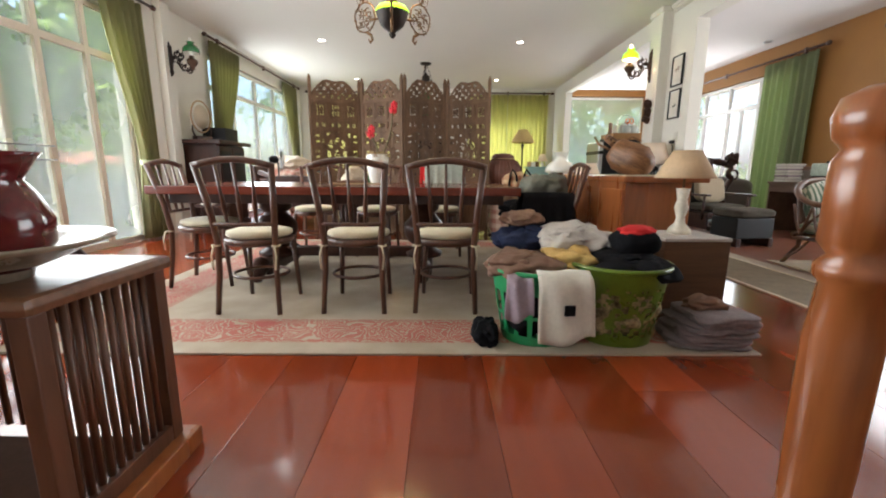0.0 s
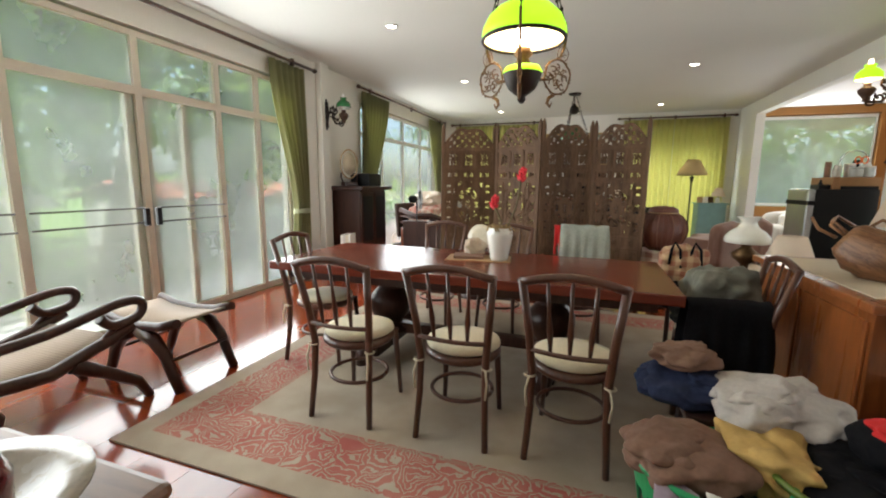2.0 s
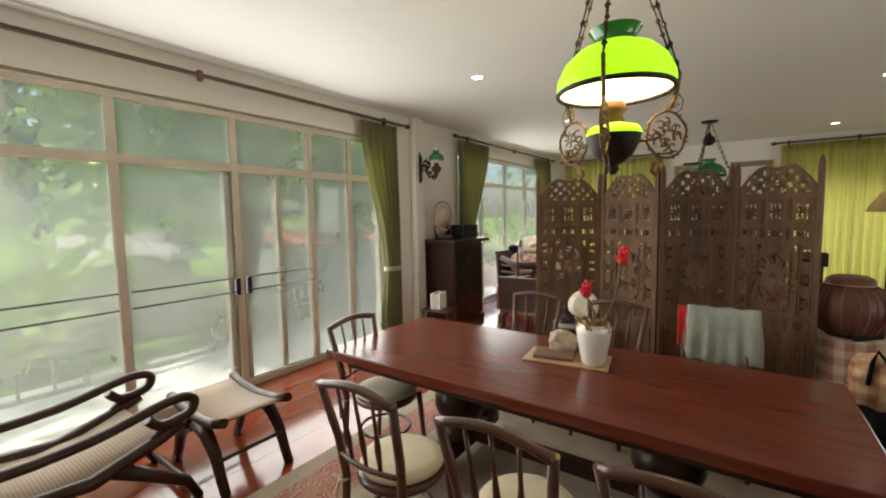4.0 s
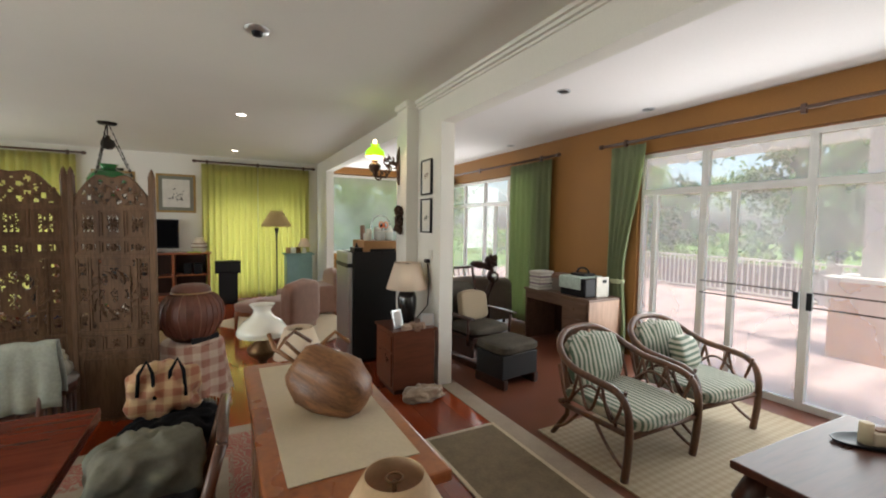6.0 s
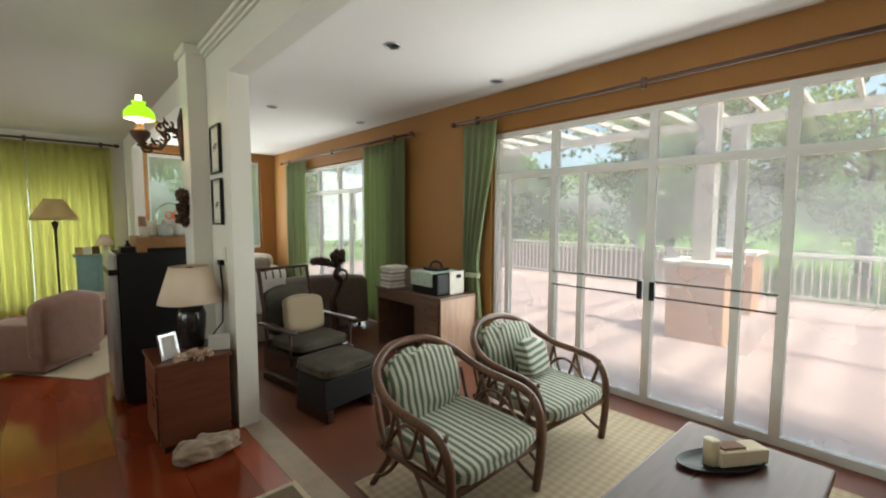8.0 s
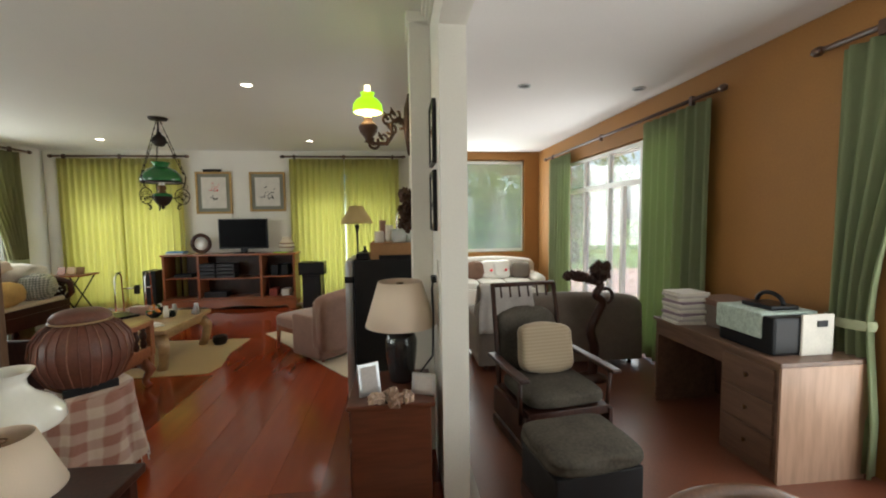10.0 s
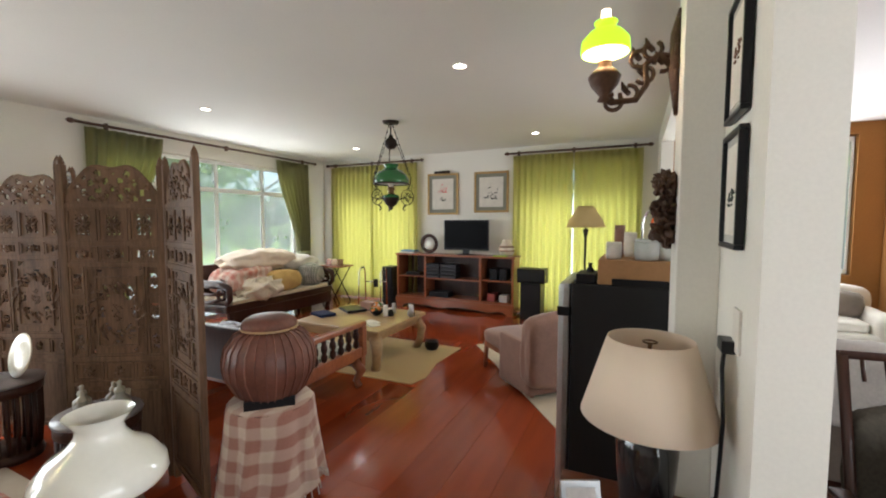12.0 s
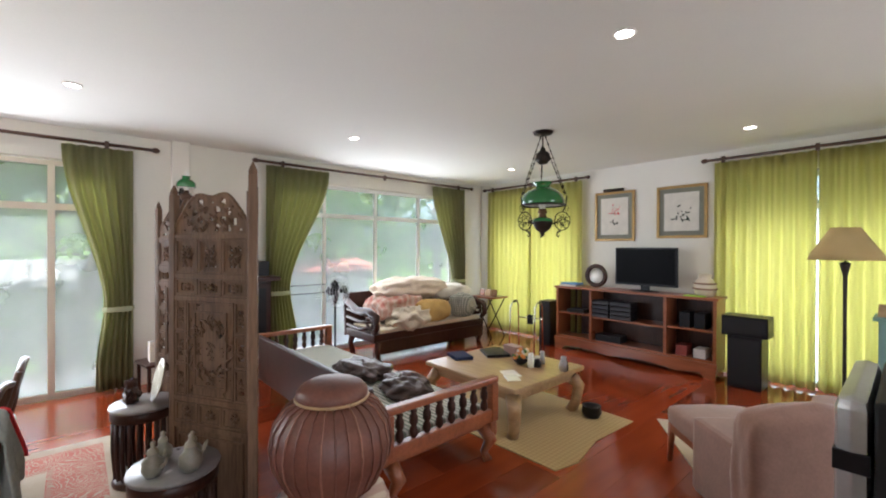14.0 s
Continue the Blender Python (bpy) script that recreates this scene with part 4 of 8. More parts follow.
for sx in (-0.22, 0.22):
    for sy in (-0.13, 0.13):
        part("leg", tube(B(), [(sx, sy, 0), (sx, sy, 0.385)], 0.018), DARKW, stool)
heap("jeans_pile", "navy and brown clothes piled beside the table", "clothes", 1.08, 2.7, 0.41, 0.34, 0.32, 0.12, NAVY, 13, 0, 0.22, 0.6, 4)
heap("brown_shirt", "brown shirt on the pile of jeans", "clothes", 1.06, 2.72, 0.57, 0.22, 0.2, 0.05, BROWNC, 17, 30, 0.3, 0.5, 2)
draped("dark_coat", "black coat slung over a dining chair", "clothes", 1.36, 3.3, 0.68, 0.4, 0.34, 0.3, BLACKC, 6, 14, 0.06)
heap("black_blanket", "folded charcoal blanket on a chair seat", "blanket", 1.36, 3.5, 0.5, 0.38, 0.34, 0.12, plain("charcoal_wool", (0.03, 0.03, 0.032), 0.95, vary=0.3, bump=0.4), 19, 4, 0.25, 0.4, 3)
heap("grey_sack", "worn grey-green cloth sack on a dining chair", "bag", 1.39, 3.54, 0.6, 0.34, 0.26, 0.24, plain("worn_grey_cloth", (0.15, 0.15, 0.12), 0.95, vary=0.2, bump=0.4), 15, 8, 0.25, 0.42)
heap("black_bag", "black bag on a low stool", "bag", 1.4, 4.34, 0.42, 0.42, 0.34, 0.18, BLACKC, 26, 0, 0.3, 0.6, 2)
bag = heap("plaid_bag", "orange plaid cloth bag with dark straps", "bag", 1.35, 4.42, 0.58, 0.3, 0.2, 0.26, banded("bag_plaid", (0.32, 0.09, 0.05), (0.6, 0.42, 0.24), 0.04, "x", second="z"), 16, 0, 0.25, 0.4)
for s_ in (-0.07, 0.07):
    part("strap", tube(B(), [(s_ - 0.04, -0.09, 0.14), (s_ - 0.03, -0.1, 0.26), (s_, -0.05, 0.31), (s_ + 0.03, -0.1, 0.26), (s_ + 0.04, -0.11, 0.12)], 0.01, 6), BLACKC, bag, "dark strap")
stool2 = copy_thing(stool, pose(1.42, 4.25, 0.012, 0, 0, 90))
draped("grey_jacket", "grey-green jacket hung over a chair back", "clothes", 0.6, 4.785, 0.93, 0.42, 0.34, 0.3, plain("grey_green_cloth", (0.33, 0.35, 0.31), 0.95, vary=0.2, bump=0.5), 4, 18)
draped("red_strap_bag", "red cloth strap over a chair back", "strap", 0.36, 4.78, 0.92, 0.05, 0.24, 0.2, REDC, 4, 5)

def hanging(name, label, x, y, z0, z1, w, material, rz, lean=0.05):
    t = thing(name, label, "clothes", x, y, z0, rz)
    bm = B()
    rows = []
    for j in range(9):
        v = j / 8
        rows.append([bm.verts.new(((u - 0.5) * w * (1 + 0.1 * (1 - v)), -lean * (1 - v) + 0.014 * math.sin(u * 9 + v * 2) - 0.06 * max(0, v - 0.85) * -6, v * (z1 - z0) - 0.02 * math.sin(u * 5) * (1 - v))) for u in (i / 12 for i in range(13))])
    for a, b in zip(rows, rows[1:]):
        for i in range(12):
            bm.faces.new((a[i], a[i + 1], b[i + 1], b[i])).smooth = True
    ob = part("cloth", bm, material, t)
    s = ob.modifiers.new("thickness", "SOLIDIFY")
    s.thickness = 0.006
    return t


tshirt = hanging("white_tshirt", "white T-shirt with a dark square print over the basket rim", 1.14, 2.0, 0.1, 0.42, 0.25, OFFW, 6)
part("print", box(B(), -0.025, 0.025, -0.062, -0.05, 0.13, 0.18, 0.003), BLACKC, tshirt, "small dark square print")
hanging("mauve_shirt", "mauve shirt over the basket rim", 0.93, 2.03, 0.2, 0.4, 0.12, MAUVE, -8)
for i in range(4):
    heap("folded_towel", "folded grey towels stacked on the carpet edge", "towel", 1.93 + 0.012 * i, 2.2 - 0.01 * i, 0.015 + 0.042 * i, 0.4 - 0.03 * i, 0.3, 0.055, GREYPILE, 20 + i, 4 * i - 6, 0.15, 0.3)
heap("cord_coil", "small dark bag on the folded towels", "bag", 1.93, 2.2, 0.19, 0.18, 0.12, 0.05, BROWNC, 30)
heap("dark_shoe", "black shoe beside the laundry basket", "shoe", 0.79, 2.2, 0.012, 0.12, 0.24, 0.09, BLACKC, 31, 0, 0.25)

crate = thing("side_box", "brown wooden box used as a lamp stand", "box", 2.04, 2.66)
part("carcass", box(B(), -0.19, 0.19, -0.17, 0.17, 0, 0.485, 0.004), wood("brown_box_wood", (0.08, 0.035, 0.014), (0.14, 0.065, 0.03), 0.45, "x"), crate)
# Pale grey paints in the daylight that the brown box's top reflects.
part("top", box(B(), -0.195, 0.195, -0.175, 0.175, 0.485, 0.505, 0.004), LGREY, crate, "top with a pale reflected sheen in its colour")


def table_lamp(name, label, x, y, z, base_prof, base_mat, s0, s1, r0, r1, shade_mat):
    t = thing(name, label, "table lamp", x, y, z)
    part("base", lathe(B(), base_prof, 22), base_mat, t)
    part("stem", tube(B(), [(0, 0, base_prof[-1][1] - 0.01), (0, 0, s1 - 0.02)], 0.007), BRASS, t)
    sh = part("shade", lathe(B(), [(r0, s0), ((r0 + r1) / 2, (s0 + s1) / 2), (r1, s1)], 32), shade_mat, t, "tapered parchment shade")
    so = sh.modifiers.new("thickness", "SOLIDIFY")
    so.thickness = 0.003
    part("shade_ring", ring(B(), (0, 0, s1 - 0.012), 0.022, 0.003, segs=10), BRASS, t)
    return t


PARCHMENT = plain("tan_parchment", (0.6, 0.42, 0.26), 0.8, vary=0.12, bump=0.06)
WHITEWASH = plain("whitewashed_wood", (0.66, 0.6, 0.5), 0.7, vary=0.2, bump=0.3)
table_lamp("table_lamp", "table lamp with whitewashed turned base and parchment shade", 2.03, 2.68, 0.505,
           [(0, 0), (0.068, 0.0), (0.062, 0.03), (0.03, 0.065), (0.024, 0.1), (0.04, 0.16), (0.027, 0.21), (0.036, 0.26), (0.04, 0.275), (0, 0.28)], WHITEWASH, 0.34, 0.5, 0.168, 0.078, PARCHMENT)

buffet = thing("buffet", "tall varnished orange-brown wooden buffet", "sideboard", 2.02, 3.53)
part("carcass", box(B(), -0.24, 0.2, -0.62, 0.62, 0.0, 0.81, 0.006), ORANGEW, buffet)
part("top", box(B(), -0.28, 0.28, -0.68, 0.68, 0.81, 0.85, 0.01), ORANGEW, buffet)
for yy in (-0.31, 0.31):
    part("door", box(B(), -0.252, -0.24, yy - 0.29, yy + 0.29, 0.06, 0.76, 0.004), ORANGEW, buffet)
runner = tagged(part("table_runner", box(B(), 1.81, 2.24, 2.98, 4.12, 0.851, 0.855, 0.001), LINEN, None), "natural linen runner on the buffet", "table runner")
vessel = thing("wooden_vessel", "rough gourd-shaped wooden vessel with twig handles", "vessel", 2.04, 3.45, 0.855)
VESW = wood("weathered_root_wood", (0.07, 0.026, 0.012), (0.33, 0.15, 0.062), 0.5, "z", 11, 0.1, relief=0.7)
bm = lathe(B(), [(0, -0.2), (0.05, -0.195), (0.1, -0.16), (0.14, -0.08), (0.15, 0.0), (0.135, 0.08), (0.105, 0.15), (0.08, 0.18), (0.066, 0.18), (0.085, 0.12), (0.1, 0.04), (0.0, -0.02)], 40)
for v in bm.verts:
    a = math.atan2(v.co.y, v.co.x)
    k = 1 + 0.05 * math.sin(5 * a + 6 * v.co.z) + 0.035 * math.sin(13 * a + 9 * noise.noise(v.co * 5)) + 0.22 * noise.noise(v.co * 8) + 0.1 * abs(noise.noise(v.co * 19))
    v.co = Vector((v.co.x * k, v.co.y * k * 0.9, v.co.z + 0.02 * noise.noise(v.co * 6))) * 0.9
part("bowl", bm, VESW, vessel).matrix_local = pose(0, 0, 0.122, 0, -62, -35)
for k, pts in enumerate(([(-0.1, 0.06, 0.22), (-0.17, 0.1, 0.29), (-0.12, 0.16, 0.31), (-0.05, 0.14, 0.26)], [(-0.14, 0.1, 0.2), (-0.2, 0.16, 0.24), (-0.22, 0.2, 0.3)], [(-0.02, 0.08, 0.26), (0.05, 0.12, 0.3), (0.1, 0.06, 0.26)], [(-0.12, 0.02, 0.2), (-0.2, 0.04, 0.27), (-0.16, 0.1, 0.3)])):
    part("twig_handle", tube(B(), pts, 0.009, 6), VESW, vessel)

console = thing("console_table", "small dark table behind the buffet", "side table", 2.02, 4.68)
part("top", box(B(), -0.22, 0.22, -0.3, 0.3, 0.56, 0.6, 0.008), DARKW, console)
for sx in (-0.17, 0.17):
    for sy in (-0.25, 0.25):
        part("leg", box(B(), sx - 0.025, sx + 0.025, sy - 0.025, sy + 0.025, 0, 0.56, 0.004), DARKW, console)
MILK = plain("milk_glass", (0.82, 0.8, 0.72), 0.08, vary=0.03, bump=0.0, coat=0.7)
oil = thing("oil_lamp", "oil lamp with a milk-glass shade", "lamp", 1.88, 4.8, 0.585)
part("font", lathe(B(), [(0, 0), (0.08, 0), (0.07, 0.02), (0.03, 0.05), (0.03, 0.1), (0.09, 0.15), (0.1, 0.19), (0.04, 0.24), (0.03, 0.28), (0, 0.28)], 22), BRASS, oil)
part("shade", lathe(B(), [(0.158, 0.28), (0.167, 0.295), (0.16, 0.33), (0.125, 0.375), (0.08, 0.405), (0.06, 0.435), (0.058, 0.46), (0.085, 0.495)], 34), MILK, oil, "glossy milk-glass shade")
table_lamp("table_lamp", "small lamp with a cream shade and pale foot", 2.08, 4.53, 0.6, [(0, 0), (0.06, 0), (0.05, 0.02), (0.03, 0.05), (0.045, 0.12), (0.02, 0.16), (0, 0.16)], WHITE, 0.17, 0.36, 0.16, 0.09, SHADE)

mat_ = tagged(part("floor_mat", box(B(), 3.0, 3.58, 1.7, 4.46, 0.001, 0.01, 0.002), plain("faded_brown_mat", (0.19, 0.145, 0.09), 0.95, vary=0.25, bump=0.4), None), "faded grey-brown mat with a pale border", "mat")
bm = B()
for x0, x1, y0, y1 in ((2.97, 3.0, 1.67, 4.49), (3.58, 3.61, 1.67, 4.49), (3.0, 3.58, 4.46, 4.49), (3.0, 3.58, 1.67, 1.7)):
    box(bm, x0, x1, y0, y1, 0.001, 0.011)
part("border", bm, LINEN, mat_, "pale woven border")

# on the dining table
tray = thing("placemat", "pale bamboo placemat on the dining table", "placemat", -0.14, 3.78, TZ, 8)
part("mat", box(B(), -0.24, 0.24, -0.13, 0.13, 0.0, 0.008, 0.002), PALEW, tray)
note = tagged(part("notebook", box(B(), -0.13, 0.1, -0.08, 0.1, 0, 0.022, 0.004, pose(-0.2, 3.77, TZ + 0.008, 0, 0, 12)), BROWNC, None), "brown leather notebook on the placemat", "notebook")
vase = thing("white_vase", "white ceramic pot with red ginger flowers", "vase", 0.02, 3.75, TZ + 0.008)
part("pot", lathe(B(), [(0, 0), (0.06, 0), (0.066, 0.02), (0.085, 0.12), (0.096, 0.19), (0.094, 0.215), (0.082, 0.228), (0.088, 0.24), (0.08, 0.24), (0.074, 0.22), (0.06, 0.18), (0, 0.17)], 28), WHITE, vase)
bm = B()
for i in range(26):
    rr = random.Random(i)
    a, r = rr.uniform(0, 6.28), rr.uniform(0.01, 0.075)
    pad(bm, r * math.cos(a) - 0.02, r * math.cos(a) + 0.02, r * math.sin(a) - 0.02, r * math.sin(a) + 0.02, 0.19, 0.215 + rr.uniform(0, 0.05), 0.9, 0.6, None, i) if i < 9 else tube(bm, [(r * math.cos(a), r * math.sin(a), 0.19), (1.3 * r * math.cos(a), 1.3 * r * math.sin(a), 0.26), (1.6 * r * math.cos(a + 0.4), 1.6 * r * math.sin(a + 0.4), 0.22)], 0.006, 5)
part("moss", bm, plain("dried_moss", (0.3, 0.2, 0.09), 0.95, vary=0.5, bump=0.6), vase)
STEM = plain("plant_stem", (0.12, 0.09, 0.04), 0.7)
REDF = plain("red_petals", (0.75, 0.03, 0.05), 0.6, vary=0.15)
for sx, sy, ex, ey, ez in ((0.0, 0.0, -0.06, 0.02, 0.4), (0.02, 0.0, 0.13, 0.05, 0.6)):
    fl = part("flower_stem", tube(B(), bow((sx, sy, 0.18), (ex, ey, ez), 0.03, 6, (1, 0, 0)), 0.008, 6), STEM, vase)
    bm = B()
    for i in range(16):
        a, t = i * 2.4, i / 16
        c = Vector((ex + 0.02 * t, ey, ez - 0.03 + 0.09 * t))
        d = Vector((math.cos(a), math.sin(a), 0.9)).normalized()
        tube(bm, [c, c + d * 0.028, c + d * 0.05 * (1.1 - 0.5 * t)], [0.004, 0.013, 0.002], 5)
    part("flower_head", bm, REDF, fl, "red ginger flower head")
shell = heap("shell_ornament", "beige shell-like ornament on the placemat", "ornament", -0.2, 3.86, TZ + 0.008, 0.15, 0.1, 0.13, plain("beige_shell", (0.5, 0.4, 0.3), 0.6, vary=0.15), 40, 30, 0.25)
gb = thing("green_bottle", "small green glass jar with a white lid", "jar", -0.06, 3.9, TZ + 0.008)
part("jar", lathe(B(), [(0, 0), (0.03, 0), (0.032, 0.05), (0.025, 0.065), (0, 0.065)], 16), GREEN_OFF, gb)
part("lid", lathe(B(), [(0, 0.065), (0.026, 0.065), (0.026, 0.085), (0, 0.085)], 16), WHITE, gb)

# low slatted cabinet, ewer and newel at the stair head
SLATW = wood("brown_slat_wood", (0.07, 0.024, 0.012), (0.15, 0.058, 0.028), 0.4, "z", 6, 0.1)
SLATTOP = wood("worn_brown_top", (0.12, 0.048, 0.024), (0.22, 0.1, 0.05), 0.4, "x", 5, 0.1)
slat = thing("slatted_cabinet", "brown wooden cabinet with slatted sides", "cabinet", -0.57, 1.135)
part("top", box(B(), -0.33, 0.33, -0.225, 0.225, 0.59, 0.63, 0.018), SLATTOP, slat)
for sx in (-0.29, 0.29):
    for sy in (-0.185, 0.185):
        part("post", box(B(), sx - 0.022, sx + 0.022, sy - 0.022, sy + 0.022, 0.06, 0.59, 0.004), SLATW, slat)
for sx in (-0.29, 0.29):
    part("rail", box(B(), sx - 0.02, sx + 0.02, -0.165, 0.165, 0.06, 0.11, 0.004), SLATW, slat)
    for i in range(10):
        y = -0.1395 + 0.031 * i
        part("slat", tube(B(), [(sx, y, 0.1), (sx, y, 0.595)], 0.009, 6), SLATW, slat)
for i in range(12):
    x = -0.25 + 0.0455 * i
    part("slat", tube(B(), [(x, 0.185, 0.1), (x, 0.185, 0.595)], 0.009, 6), SLATW, slat)
# Dark matt board, added so the cabinet's inside looks shaded behind the slats.
part("bottom", box(B(), -0.265, 0.265, -0.16, 0.16, 0.06, 0.075), plain("shade_brown_board", (0.06, 0.028, 0.018), 0.9, vary=0.2, gloss=0.1), slat)
part("plinth", box(B(), -0.35, 0.35, -0.245, 0.245, 0.0, 0.06, 0.006), ORANGEW, slat)
bowl = thing("shallow_bowl", "wide shallow ceramic bowl with a brown rim", "bowl", -0.46, 1.065, 0.63)
part("bowl", lathe(B(), [(0, 0), (0.07, 0), (0.075, 0.02), (0.15, 0.05), (0.185, 0.07), (0.235, 0.085), (0.235, 0.092), (0.18, 0.082), (0.08, 0.03), (0, 0.025)], 34), plain("glazed_stoneware", (0.33, 0.27, 0.2), 0.25, vary=0.25, coat=0.4), bowl)
jug = thing("red_jug", "glossy dark red ceramic jug standing in the bowl", "jug", -0.435, 1.05, 0.655)
bm = lathe(B(), [(0.0, 0.0), (0.072, 0.0), (0.113, 0.055), (0.117, 0.11), (0.09, 0.171), (0.072, 0.198), (0.086, 0.231), (0.095, 0.242), (0.081, 0.237), (0.063, 0.198), (0.0, 0.176)], 30)
for v in bm.verts:
    if v.co.z > 0.21 and v.co.x > 0.02:
        v.co.x *= 1.3
        v.co.z += 0.015
part("jug", bm, plain("oxblood_glaze", (0.11, 0.008, 0.012), 0.12, vary=0.3, bump=0.02, coat=0.7), jug)
newel = thing("newel_post", "turned varnished orange wooden newel post", "newel post", 1.33, 0.9, 0.012)
part("post", lathe(B(), [(0, -0.012), (0.085, -0.012), (0.085, 0.03), (0.07, 0.05), (0.075, 0.09), (0.055, 0.12), (0.06, 0.3), (0.062, 0.55), (0.05, 0.66), (0.062, 0.675), (0.062, 0.695), (0.045, 0.715), (0.063, 0.74), (0.063, 0.885), (0.05, 0.91), (0.066, 0.93), (0.072, 0.965), (0.062, 1.0), (0.03, 1.018), (0, 1.02)], 30), ORANGEW, newel)
part("handrail", box(B(), 0.05, 1.2, -0.03, 0.03, 0.8, 0.86, 0.012), ORANGEW, newel)
for i in range(7):
    part("baluster", lathe(B(), [(0.02, 0), (0.025, 0.1), (0.015, 0.25), (0.026, 0.5), (0.015, 0.7), (0.02, 0.8)], 12, (0.2 + 0.15 * i, 0, 0)), ORANGEW, newel)

# planter chair and stool by the garden doors
CANE = banded("woven_cane", (0.22, 0.145, 0.095), (0.4, 0.3, 0.215), 0.008, "x", second="y")
pl = thing("planter_chair", "dark planter chair with woven cane seat and looped arms", "armchair", -2.2, 1.75, 0, 0)
for s in (-0.31, 0.31):
    part("side_frame", tube(B(), [(s, -0.75, 0.95), (s, -0.5, 0.6), (s, -0.15, 0.37), (s, 0.2, 0.34), (s, 0.5, 0.43), (s, 0.62, 0.47)], [0.026, 0.034, 0.038, 0.038, 0.034, 0.026], 8), DARKW, pl)
    part("leg", tube(B(), [(s, -0.12, 0.36), (s, -0.02, 0.22), (s, -0.06, 0.08), (s, -0.14, 0.0)], [0.045, 0.036, 0.03, 0.028], 8), DARKW, pl)
    part("leg", tube(B(), [(s, 0.3, 0.35), (s, 0.46, 0.24), (s, 0.62, 0.12), (s, 0.68, 0.0)], [0.042, 0.035, 0.03, 0.026], 8), DARKW, pl)
    part("leg", tube(B(), [(s, -0.2, 0.38), (s, -0.42, 0.28), (s, -0.55, 0.12), (s, -0.6, 0.0)], [0.045, 0.036, 0.03, 0.028], 8), DARKW, pl)
    arm = [(s, -0.55, 0.68), (s, -0.2, 0.55), (s, 0.2, 0.55), (s, 0.55, 0.62), (s, 0.68, 0.6), (s, 0.66, 0.52), (s, 0.52, 0.5), (s, 0.45, 0.56)]
    part("arm", tube(B(), smooth_line(arm, 4), 0.028, 8), DARKW, pl)
    part("arm_support", tube(B(), [(s, 0.42, 0.4), (s, 0.5, 0.47), (s, 0.54, 0.5)], 0.018, 6), DARKW, pl)
bm = B()
rows = [[bm.verts.new((x, y, z)) for x in (-0.29, 0, 0.29)] for y, z in ((-0.72, 0.93), (-0.5, 0.61), (-0.3, 0.46), (-0.12, 0.37), (0.1, 0.345), (0.3, 0.365), (0.52, 0.44))]
for a, b in zip(rows, rows[1:]):
    for i in range(2):
        bm.faces.new((a[i], a[i + 1], b[i + 1], b[i])).smooth = True
seat = part("seat", bm, CANE, pl, "woven cane seat and back")
so = seat.modifiers.new("thickness", "SOLIDIFY")
so.thickness = 0.012
for y in (-0.13, 0.66):
    part("stretcher", lathe(B(), [(0.012, -0.3), (0.022, -0.15), (0.014, 0), (0.022, 0.15), (0.012, 0.3)], 10), DARKW, pl).matrix_local = pose(0, y, 0.07, 0, 90, 0)
fs = thing("cane_footstool", "dark cross-legged footstool with a dipped cane top", "footstool", -2.06, 2.72)
bm = B()
rows = [[bm.verts.new((x, y, z)) for y in (-0.2, 0.2)] for x, z in ((-0.32, 0.44), (-0.2, 0.41), (0, 0.395), (0.2, 0.41), (0.32, 0.44))]
for a, b in zip(rows, rows[1:]):
    bm.faces.new((a[0], a[1], b[1], b[0])).smooth = True
seat = part("seat", bm, CANE, fs, "woven cane top")
so = seat.modifiers.new("thickness", "SOLIDIFY")
so.thickness = 0.012
for s in (-0.21, 0.21):
    part("rail", tube(B(), [(-0.35, s, 0.455), (-0.2, s, 0.415), (0, s, 0.4), (0.2, s, 0.415), (0.35, s, 0.455)], 0.03, 8), DARKW, fs)
    for q in (-1, 1):
        part("leg", tube(B(), [(q * 0.02, s, 0.37), (q * 0.14, s, 0.32), (q * 0.23, s, 0.22), (q * 0.28, s, 0.1), (q * 0.33, s, 0.0)], [0.045, 0.042, 0.036, 0.032, 0.03], 8), DARKW, fs)
for q in (-0.27, 0.27):
    part("stretcher", tube(B(), [(q, -0.21, 0.2), (q, 0.21, 0.2)], 0.012, 8), DARKW, fs)

# glazed cabinet against the west wall
gc = thing("glazed_cabinet", "dark wooden cabinet with glazed doors", "cabinet", WX + 0.29, 6.58)
part("carcass", box(B(), -0.26, 0.24, -0.4, 0.4, 0.0, 1.22, 0.006), DARKW, gc)
part("cornice", box(B(), -0.28, 0.33, -0.48, 0.5, 1.22, 1.28, 0.015), DARKW, gc)
part("plinth", box(B(), -0.27, 0.27, -0.43, 0.43, 0.0, 0.1, 0.008), DARKW, gc)
for s in (-1, 1):
    d = part("door", box(B(), 0.24, 0.262, min(s * 0.01, s * 0.385), max(s * 0.01, s * 0.385), 0.12, 1.19, 0.004), DARKW, gc)
    g = part("door_glass", box(B(), 0.263, 0.267, min(s * 0.06, s * 0.33), max(s * 0.06, s * 0.33), 0.45, 1.13), BLACK, d, "dark reflecting glass")
ringst = thing("ring_ornament", "pale round ring ornament on a stand", "ornament", WX + 0.24, 6.38, 1.28, 70)
part("ring", ring(B(), (0, 0, 0.33), 0.16, 0.012, "y", 32, 1.35), PALEW, ringst)
part("face", lathe(B(), [(0, 0), (0.12, 0.0), (0.125, 0.008), (0, 0.012)], 28, (0, 0, 0), 1.35), LINEN, ringst).matrix_local = pose(0, 0, 0.33, 90, 0, 0)
part("foot", box(B(), -0.13, 0.13, -0.05, 0.05, 0, 0.06, 0.01), DARKW, ringst)
